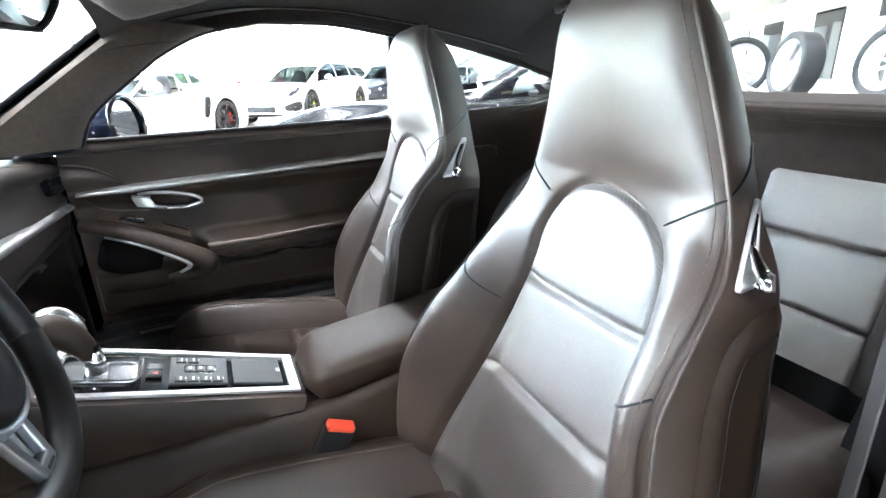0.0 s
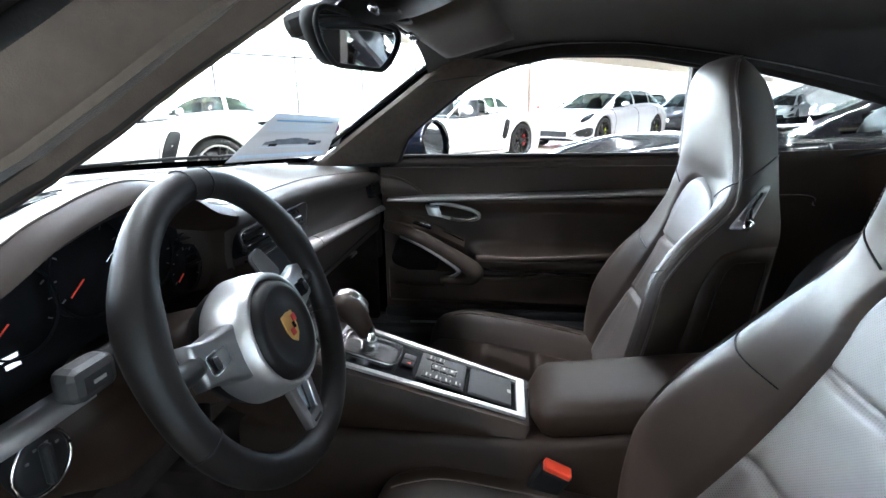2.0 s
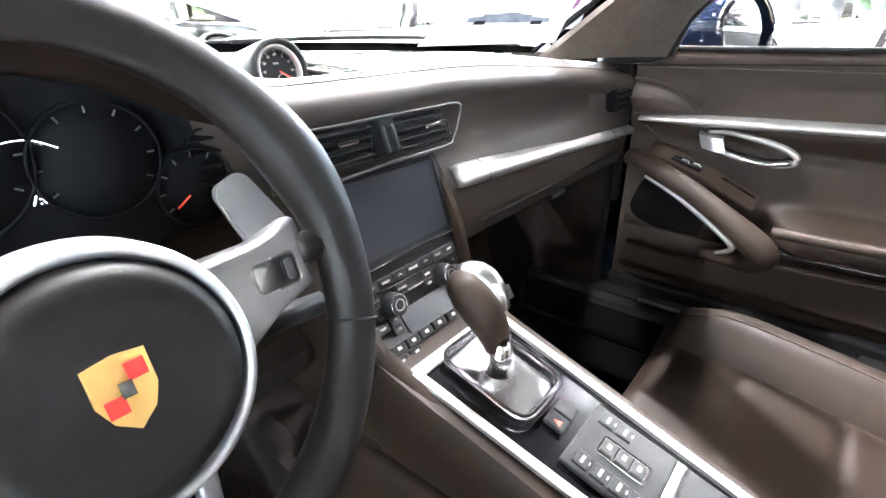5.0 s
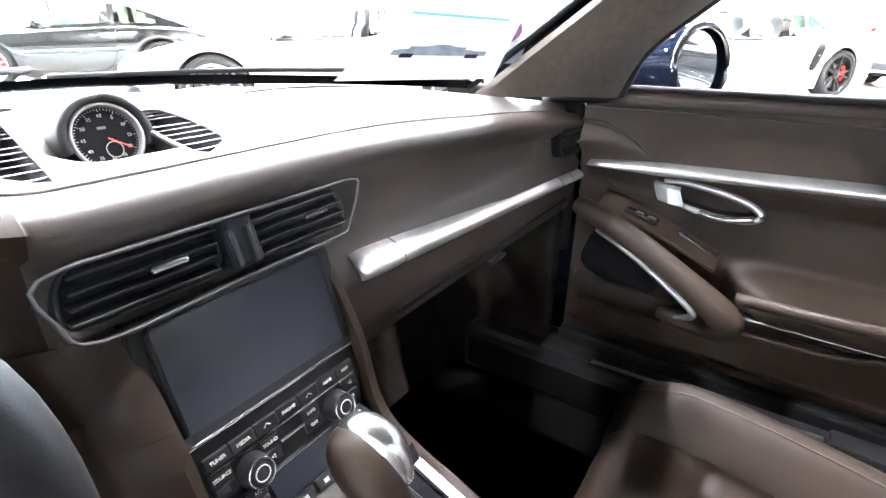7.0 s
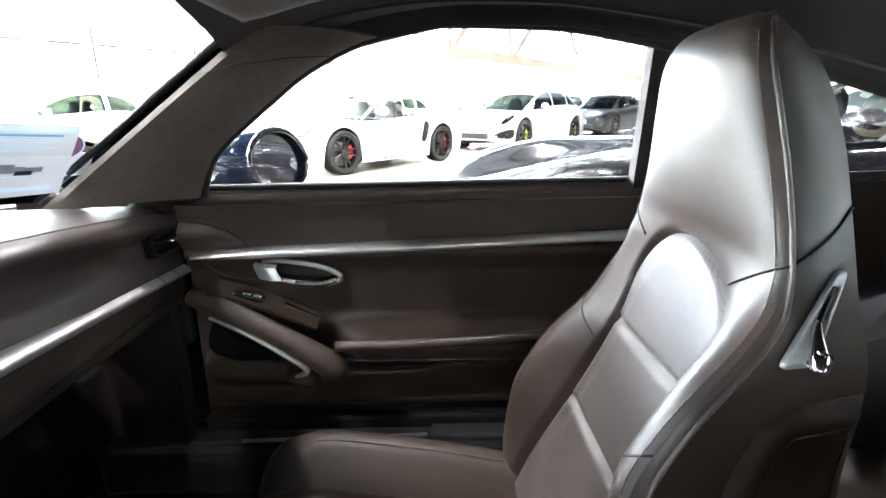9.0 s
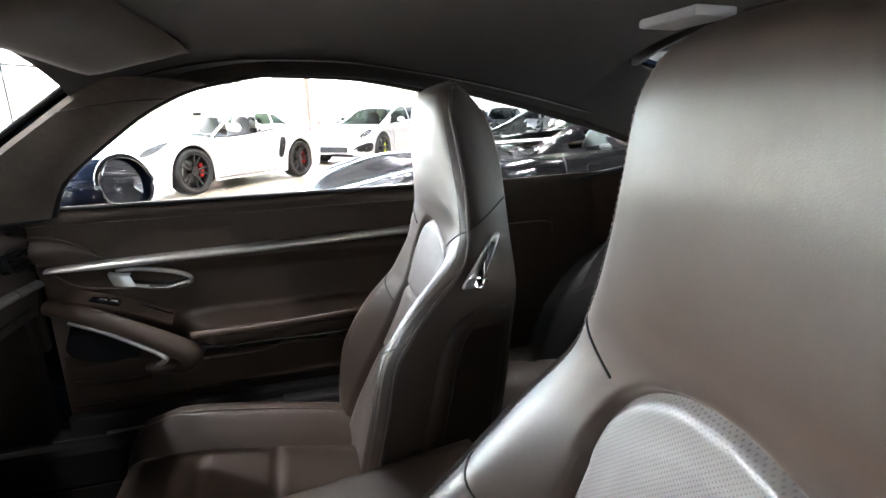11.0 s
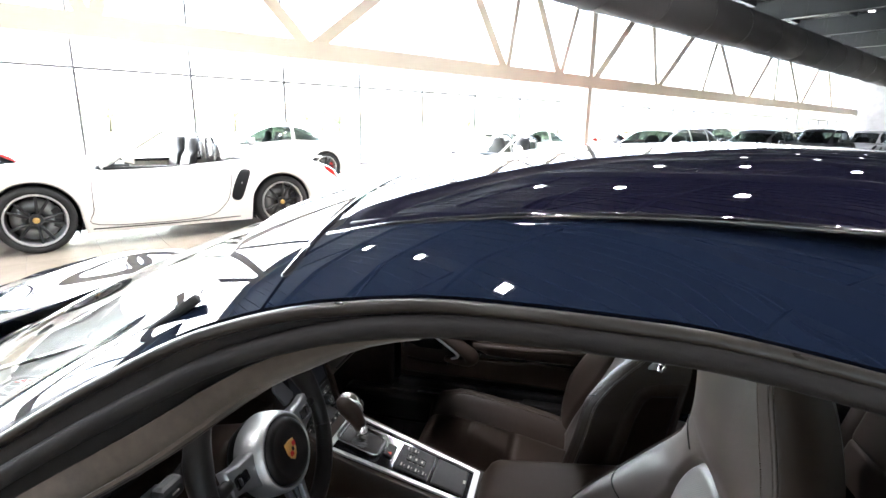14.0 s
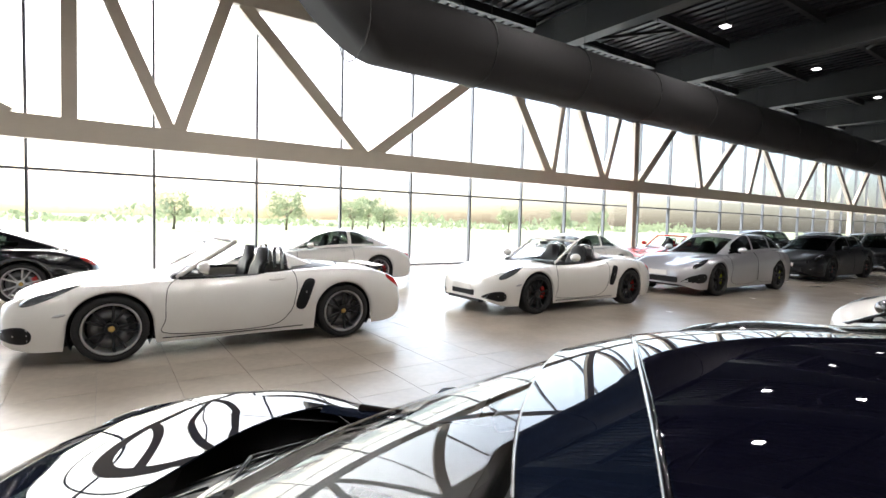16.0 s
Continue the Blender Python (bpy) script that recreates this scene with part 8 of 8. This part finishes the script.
sp = part("window_switch", rbox((0.262, 0.660, 0.710), (0.060, 0.022, 0.010), 0.004, Matrix.Rotation(radians(14), 4, "Y")), PIANO, door)
for dx in (-0.008, 0.012):
    part("rocker", rbox((0.268 + dx, 0.660, 0.713 - dx * 0.25), (0.016, 0.016, 0.008), 0.003, Matrix.Rotation(radians(14), 4, "Y")), CHROME, sp)
part("grip_hollow", rbox((0.352, 0.676, 0.664), (0.075, 0.012, 0.026), 0.008, Matrix.Rotation(radians(26), 4, "Y")), PIANO, door)
tube("armrest_edge", [(0.43, 0.618, 0.622), (0.60, 0.616, 0.625), (0.80, 0.628, 0.634), (0.92, 0.66, 0.645)], 0.010, LEATHER_DOOR, door, sides=8, smooth_steps=5)
part("pocket_gap", rbox((0.60, 0.668, 0.568), (0.34, 0.03, 0.016), 0.004), PIANO, door)
tube("pocket_rim", [(0.40, 0.650, 0.545), (0.58, 0.646, 0.555), (0.63, 0.648, 0.566), (0.68, 0.655, 0.56), (0.78, 0.672, 0.545)], 0.005, LEATHER_DOOR, door, sides=8, smooth_steps=5)
tube("pocket_rim", [(0.17, 0.668, 0.520), (0.25, 0.660, 0.516), (0.33, 0.650, 0.522)], 0.006, LEATHER_SHADED, door, sides=8, smooth_steps=5)
part("speaker_cover", slab([(x, z) for x, z in rounded(0.15, 0.10, 0.03)], 0.004, 0.001, Matrix.Translation((0.235, 0.692, 0.60)) @ Matrix.Rotation(radians(20), 4, "Y")), PIANO, door)
tube("window_seal", [(x, 0.703, 0.912 + 0.014 * (x - 0.17)) for x in xs[:88]], 0.006, PLASTIC, door, sides=6)
part("door_base", rbox((0.55, 0.70, 0.40), (0.84, 0.03, 0.05), 0.008), PLASTIC, door)

# window rail trim over the passenger's side, inside
tube("window_edge", [(x + 0.012, RAILY(x) - 0.008, RAILZ(x) - 0.040) for x in [0.04 + 1.0 * k / 30 for k in range(31)]], 0.009, CLOTH, blue, sides=8)
rows = [[(1.000 + 0.02 * g - 0.03 * f, 0.712 - 0.105 * f, 0.90 + 0.27 * f) for g in (0, 1, 2, 3, 4)] for f in [k / 8 for k in range(9)]]
sheet("side_post", rows, CLOTH, blue, thick=0.03)

# ---- cabin floor, sills and rear ----
part("cabin_floor", rbox((0.35, 0, 0.225), (1.25, 1.40, 0.03), 0.006), CARPET, blue)
part("toe_board", rbox((-0.22, 0, 0.42), (0.03, 1.36, 0.50), 0.006, Matrix.Rotation(radians(-22), 4, "Y")), CARPET, blue)
part("tunnel", rbox((0.45, -0.012, 0.32), (1.35, 0.21, 0.22), 0.03), CARPET, blue)
part("floor_mat", rbox((0.08, -0.36, 0.245), (0.50, 0.40, 0.010), 0.005), RUST, blue, "rust brown floor mat")
part("floor_mat", rbox((0.05, 0.36, 0.245), (0.50, 0.40, 0.010), 0.005), CARPET, blue)
for sd in (-1, 1):
    part("sill", rbox((0.48, sd * 0.685, 0.335), (1.10, 0.13, 0.11), 0.02), PLASTIC, blue)
    part("sill_plate", rbox((0.42, sd * 0.672, 0.393), (0.62, 0.050, 0.006), 0.002), GREYPL, blue)
    tube("sill_strip", [(0.22, sd * 0.645, 0.398), (0.45, sd * 0.648, 0.400), (0.60, sd * 0.650, 0.402)], 0.004, SATIN, blue, sides=6)
    part("sill_carpet", rbox((0.80, sd * 0.60, 0.335), (0.36, 0.08, 0.09), 0.02), CARPET_BEIGE, blue)
    part("sill_end", rbox((0.72, sd * 0.672, 0.397), (0.22, 0.055, 0.012), 0.004), GREYPL, blue)
    part("kick_panel", rbox((-0.18, sd * 0.69, 0.54), (0.58, 0.03, 0.66), 0.01), CARPET, blue)
    part("dash_end", rbox((-0.025, sd * 0.712, 0.745), (0.29, 0.030, 0.31), 0.008), CARPET, blue)
part("firewall", rbox((-0.42, 0, 0.53), (0.03, 1.24, 0.60), 0.006), CARPET, blue)
part("front_floor", rbox((-0.30, 0, 0.225), (0.30, 1.40, 0.03), 0.006), CARPET, blue)
for y in (-0.30, -0.40):
    part("pedal", rbox((-0.07, y, 0.40), (0.015, 0.055, 0.11), 0.006, Matrix.Rotation(radians(-25), 4, "Y")), PLASTIC, blue)
part("foot_rest", rbox((-0.08, -0.58, 0.36), (0.02, 0.07, 0.20), 0.008, Matrix.Rotation(radians(-25), 4, "Y")), PLASTIC, blue)
part("knee_panel", rbox((0.03, -0.36, 0.655), (0.16, 0.52, 0.07), 0.03), CARPET, blue)
part("hinge_post", rbox((-0.012, -0.795, 0.60), (0.024, 0.24, 0.58), 0.008), CARPET, blue)


def ribbon(name, pts, across, width):
    """A strap of webbing along a line, its width turned along the given way."""
    c = Vector(across).normalized() * width / 2
    line = smooth_path([Vector(p) for p in pts], 6)
    return sheet(name, [[p - c, p - c * 0.9, p + c * 0.9, p + c] for p in line], BELT, blue, "dark seat belt", thick=0.002)


def rear_seat(sd):
    s = new("rear_seat")
    s.parent = blue
    rows = []
    for k in range(110):
        f = k / 109
        z = 0.48 + 0.455 * f
        x = 1.478 + 0.115 * f + 0.05 * (max(0, f - 0.965) / 0.035) ** 2
        r = []
        for j in range(45):
            a = -1 + 2 * j / 44
            o = a * sd
            xx = x - 0.012 * min(1, max(0, (o - 0.72) / 0.14))
            if o > 0.90:
                xx += 0.05 * (1 - math.sqrt(max(0, 1 - ((o - 0.90) / 0.10) ** 2)))
            elif o < -0.94:
                xx += 0.03 * ((-o - 0.94) / 0.06) ** 2
            xx += 0.008 * math.exp(-((o - 0.71) / 0.02) ** 2)
            if o < 0.71:
                for zc in (0.577, 0.716, 0.842):
                    xx += 0.012 * math.exp(-((z - zc) / 0.0045) ** 2)
            r.append((xx, sd * 0.302 + 0.158 * a, z))
        rows.append(r)
    sheet("rear_backrest", rows, LEATHER_REAR, s, "ribbed brown leather rear backrest", thick=0.02)
    rows = []
    for k in range(24):
        f = k / 23
        x = 1.02 + 0.42 * f
        rows.append([(x, sd * 0.305 + 0.25 * (-1 + 2 * j / 24), 0.47 - 0.05 * f - 0.05 * (1 - min(1, f / 0.12)) + 0.03 * min(1, max(0, (abs(-1 + 2 * j / 24) - 0.55) / 0.2)) - 0.10 * max(0, abs(-1 + 2 * j / 24) - 0.9) / 0.1 - 0.008 * math.exp(-((f - 0.5) / 0.03) ** 2)) for j in range(25)])
    sheet("rear_cushion", rows, LEATHER_REAR, s, "brown leather rear cushion", thick=0.02)
    part("rear_buckle", rbox((1.38, sd * 0.54, 0.52), (0.02, 0.03, 0.06), 0.006), PLASTIC, s)


rear_seat(-1)
rear_seat(1)
rows = [[(1.488 + 0.115 * f + 0.05 * (max(0, f - 0.95) / 0.05) ** 2 + 0.02 * abs(a) ** 4, 0.142 * a, 0.48 + 0.450 * f) for a in [-1 + k / 8 for k in range(17)]] for f in [k / 24 for k in range(25)]]
rc = sheet("rear_centre_pad", rows, LEATHER_REAR, blue, "plain brown leather pad between the rear seats", thick=0.02)
tube("pad_stitch", [(1.488 + 0.115 * 0.86 - 0.001, 0.135 * a, 0.48 + 0.450 * (0.86 + 0.03 * (1 - a * a))) for a in [-1 + k / 12 for k in range(25)]], 0.0012, LEATHER_SEAM, rc, sides=5)
part("rear_tunnel", rbox((1.25, 0, 0.44), (0.5, 0.12, 0.10), 0.03), LEATHER_SHADED, blue)
part("rear_floor", rbox((1.05, 0, 0.25), (0.5, 1.3, 0.04), 0.01), CARPET, blue)
part("rear_shelf", rbox((1.83, 0, 0.950), (0.56, 1.16, 0.03), 0.012), CARPET, blue)
part("rear_bulkhead", rbox((1.58, 0, 0.70), (0.04, 1.3, 0.5), 0.01), CARPET, blue)
part("shelf_face", rbox((1.61, 0, 0.945), (0.05, 1.06, 0.05), 0.02), CARPET, blue)
for sd in (-1, 1):
    rows = [[(x, sd * (0.680 - 0.02 * g - 0.10 * max(0, x - 1.45)), 0.925 + 0.022 * min(1, (x - 1.05) / 0.6) - 0.48 * g) for g in (0, 0.06, 0.3, 0.6, 1.0)] for x in [1.02 + 0.07 * k for k in range(10)]]
    if sd > 0:
        sheet("rear_side_panel", rows, LEATHER_SHADED, blue, "brown leather rear side panel", thick=0.006)
        tube("panel_groove", [(1.12, 0.652, 0.79), (1.20, 0.650, 0.812), (1.33, 0.648, 0.815), (1.345, 0.648, 0.79)], 0.004, LEATHER_SHADED, blue, sides=6, smooth_steps=5)
    ribbon("rear_belt", [(1.585, sd * 0.470, 0.985), (1.535, sd * 0.490, 0.925), (1.47, sd * 0.520, 0.80), (1.41, sd * 0.545, 0.66), (1.36, sd * 0.555, 0.53)], (0.72, -sd * 0.66, 0.15), 0.048)
    part("belt_tongue", rbox((1.352, sd * 0.555, 0.505), (0.012, 0.036, 0.050), 0.004, Matrix.Rotation(radians(sd * 42), 4, "Z")), PLASTIC, blue)
    part("belt_slot", rbox((1.585, sd * 0.49, 1.012), (0.05, 0.075, 0.020), 0.009), SUEDE, blue)
ribbon("driver_belt", [(1.085, -0.598, 1.08), (1.07, -0.605, 0.95), (1.03, -0.622, 0.80), (0.985, -0.640, 0.62), (0.94, -0.655, 0.42)], (0.80, 0.55, 0.22), 0.048)
ribbon("passenger_belt", [(1.10, 0.60, 1.06), (1.08, 0.615, 0.85), (1.05, 0.63, 0.62), (1.0, 0.635, 0.42)], (0.80, -0.55, 0.22), 0.048)
part("rear_lamp", rbox((1.16, 0.0, 1.205), (0.06, 0.10, 0.012), 0.004), PAPER, blue)

# ---- mirror, visors, roof console, sale sheet ----
mr = new("interior_mirror")
mr.parent = blue
MI = Matrix.Translation((0.280, -0.010, 1.152)) @ Matrix.Rotation(radians(76), 4, "Z") @ Matrix.Rotation(radians(8), 4, "X")
o = [(x * (1 + 0.15 * (z / 0.03) - 0.05), z * (1 - 0.10 * (x / 0.12) ** 2)) for x, z in rounded(0.256, 0.080, 0.039, 9)]
rows = [[MI @ Vector((x * k, y, z * k)) for x, z in o] for k, y in ((0.94, -0.004), (1.0, 0.002), (0.99, 0.018), (0.80, 0.034), (0.4, 0.042))]
sheet("mirror_case", rows, PLASTIC, mr, loop_v=True)
part("mirror_glass", slab([(x * 0.93, z * 0.90) for x, z in o], 0.003, 0, MI @ Matrix.Translation((0, -0.003, 0))), MIRROR, mr)
tube("mirror_rim", [MI @ Vector((x * 0.97, -0.005, z * 0.95)) for x, z in o], 0.0038, PLASTIC, mr, closed=True, sides=8)
tube("mirror_stem", [MI @ Vector((0, 0.03, 0.0)), MI @ Vector((0.0, 0.045, 0.03)), (0.235, 0.0, 1.195)], 0.012, PLASTIC, mr, sides=10)
part("mirror_base", rbox((0.225, 0.0, 1.186), (0.10, 0.11, 0.035), 0.012, Matrix.Rotation(radians(-18), 4, "Y")), PLASTIC, mr)
rows = []
for k in range(13):
    f = k / 12
    x = 0.255 + 0.21 * f
    w = 0.105 * math.sin(math.pi * (0.12 + 0.80 * f)) ** 0.5
    rows.append([(x, w * g, TOPZ(x) - 0.040 - 0.026 * (1 - abs(g) ** 3) * math.sin(math.pi * (0.1 + 0.8 * f)) ** 0.6) for g in [-1 + j / 8 for j in range(17)]])
sheet("roof_console", rows, PLASTIC, blue, "dark plastic roof console", thick=0.004)
for y in (-0.04, 0.05):
    part("map_lamp", rbox((0.335, y, TOPZ(0.335) - 0.066), (0.030, 0.032, 0.006), 0.003), GREYPL, blue)
for sd in (-1, 1):
    rows = []
    for k in range(11):
        f = k / 10
        r = []
        for j in range(21):
            g = -1 + j / 10
            edge = (1 - (2 * f - 1) ** 6) * (1 - g**8)
            x = 0.30 + 0.165 * f + 0.055 * (0.5 + 0.5 * g) ** 2
            y = 0.325 + 0.185 * g
            p = roof_at(x, y / RAILY(x), -0.034 - 0.022 * edge)
            r.append((p.x, sd * y, p.z))
        rows.append(r)
    sheet("sun_visor", rows, SUEDE, blue, "dark cloth sun visor", thick=0.012)
    tube("visor_rod", [(0.335, sd * 0.12, 1.178), (0.34, sd * 0.16, 1.176)], 0.006, CHROME, blue, sides=8)


sale = thing("sale_sheet", "white sale sheet with blue bars behind the windscreen", "paper", Matrix.Translation((0, 0, -DROP)))
A, B, C_, D = Vector((-0.085, 0.475, 1.045)), Vector((0.045, 0.605, 1.030)), Vector((0.000, 0.585, 0.925)), Vector((-0.215, 0.425, 0.920))


def on_sheet(u, v, h=0.0):
    p = (A * (1 - u) + B * u) * (1 - v) + (D * (1 - u) + C_ * u) * v
    n = (B - A).cross(D - A).normalized()
    return p - n * h if n.x > 0 else p + n * h


def bar(u0, u1, v0, v1, material, name, h=-0.0012):
    q = [on_sheet(u0, v0, h), on_sheet(u1, v0, h), on_sheet(u1, v1, h), on_sheet(u0, v1, h)]
    return mesh_part(name, q, [(0, 1, 2, 3)], material, sale, smooth=False)


sheet("paper", [[on_sheet(u / 4, v / 4, 0) for u in range(5)] for v in range(5)], PAPER, sale, thick=0.0008)
for h in (-0.0014, 0.0014):
    bar(0.02, 0.98, 0.03, 0.10, PALEINK, "heading_bar", h)
    bar(0.10, 0.90, 0.13, 0.16, BLUEINK, "word_bar", h)
    for k in range(5):
        bar(0.08, 0.9 - 0.07 * (k % 3), 0.20 + 0.035 * k, 0.215 + 0.035 * k, PALEINK, "text_bar", h)
    bar(0.18, 0.82, 0.70, 0.715, PALEINK, "text_bar", h)
    q = [on_sheet(0.5 + 0.27 * math.cos(a), 0.58 + (0.035 * math.sin(a) if math.sin(a) > 0 else 0.022 * math.sin(a) + 0.055 * math.sin(a) * math.exp(-((math.cos(a) - 0.1) / 0.45) ** 4)), h * 1.6) for a in [2 * math.pi * j / 24 for j in range(24)]]
    mesh_part("car_picture", q, [tuple(range(24))], DARKINK, sale, smooth=False)
    for a, b, c_, d in ((0.20, 0.86, 0.585, 0.655), (0.30, 0.70, 0.535, 0.60)):
        bar(a, b, c_, d, DARKINK, "car_picture", h * 1.4)
    for a in (0.27, 0.72):
        bar(a, a + 0.09, 0.63, 0.685, PLASTIC, "wheel_picture", h * 1.8)
    bar(0.05, 0.95, 0.86, 0.93, PALEINK, "footer_bar", h)
stk = thing("round_sticker", "round purple sticker on the windscreen corner", "sticker", Matrix.Translation((0, 0, -DROP)))
c = Vector((0.012, 0.600, 0.998))
for r, m_, d in ((0.030, PAPER, 0.0), (0.0275, PURPLE, 0.0008)):
    q = [c + Vector((d, -d, d)) + Vector((0.50, 0.45, 0.0)).normalized() * (r * math.cos(a)) + Vector((0.35, -0.1, 0.9)).normalized() * (r * 0.8 * math.sin(a)) for a in [2 * math.pi * j / 28 for j in range(28)]]
    mesh_part("disc" if m_ is PAPER else "print", q, [tuple(range(28))], m_, stk, smooth=False)
q = [c + Vector((-0.03 + dx, 0.0 + dy, -0.05 + dz)) for dx, dy, dz in ((0, 0, 0), (0.04, 0.035, 0.0), (0.055, 0.032, 0.035), (0.015, -0.003, 0.035))]
mesh_part("label", q, [(0, 1, 2, 3)], PAPER, stk, smooth=False)

# ---- the driver's door, swung wide open ----
odoor = new("driver_door")
odoor.parent = blue
HM = Matrix.Translation((-0.03, -0.84, 0)) @ Matrix.Rotation(radians(-66), 4, "Z")
rows = [[HM @ Vector((x, -0.05 - 0.03 * math.sin(math.pi * (z - 0.3) / 0.7) + 0.10 * max(0, (z - 0.78) / 0.12) ** 2 + 0.03 * max(0, 0.45 - z) / 0.15, z)) for z in [0.32 + 0.045 * k for k in range(13)]] for x in [0.02 + 1.06 * k / 24 for k in range(25)]]
sheet("door_skin", rows, NAVY, odoor, "dark blue outer door skin", thick=0.006)
rows = [[HM @ Vector((x, 0.08 + 0.03 * math.exp(-((z - 0.6) / 0.04) ** 2) - 0.02 * (z > 0.80), z)) for z in [0.36 + 0.0395 * k for k in range(13)]] for x in [0.06 + 0.96 * k / 24 for k in range(25)]]
sheet("door_lining", rows, LEATHER, odoor, "brown leather door lining", thick=0.006)
tube("door_edge", [HM @ Vector(p) for p in ((0.04, 0.02, 0.36), (0.98, 0.02, 0.36), (1.04, 0.02, 0.60), (1.05, 0.02, 0.84), (0.05, 0.02, 0.84))], 0.03, PLASTIC, odoor, closed=True, sides=8)

# ---- wheels on show behind the car ----


def show_wheel(x, y, turn, lean=8, R=0.36):
    t = thing("display_wheel", "loose silver alloy wheel with black tyre on the floor", "wheel", group="wheels on show")
    m = Matrix.Translation((x, y, 0)) @ Matrix.Rotation(radians(turn), 4, "Z") @ Matrix.Rotation(radians(lean), 4, "X")
    t.matrix_world = m
    tyre, lip, sp, cap, disc = wheel_meshes(R, RIM_SILVER, RIM_SILVER)
    for name, me in (("tyre", tyre), ("rim", lip), ("spokes", sp), ("hub_cap", cap)):
        o = new(name, me)
        o.parent = t
        o.location = (0, 0, R)
    return t


def wheel_stand(x, y, turn):
    t = thing("wheel_stand", "low black display plinth", "plinth", group="wheel plinths")
    part("plinth", rbox((x, y, 0.31), (1.9, 0.55, 0.62), 0.02, Matrix.Rotation(radians(turn), 4, "Z")), PLASTIC, t)


for x, y, turn in ((6.6, 3.05, 60), (6.8, 2.2, 70), (6.9, 3.9, 150), (7.1, 1.3, 75)):
    w = show_wheel(x, y, turn, 6)
    w.location.z = 0.62
wheel_stand(6.7, 2.6, 80)
wheel_stand(7.0, 1.2, 80)
for x, y, turn in ((3.35, -4.0, 215), (4.15, -4.25, 150), (5.0, -3.9, 195)):
    w = show_wheel(x, y, turn, 4)
    w.location.z = 0.45
t = thing("wheel_stand", "low black display plinth", "plinth", group="wheel plinths")
part("plinth", rbox((4.2, -4.05, 0.225), (2.7, 0.75, 0.45), 0.02, Matrix.Rotation(radians(-4), 4, "Z")), PLASTIC, t)
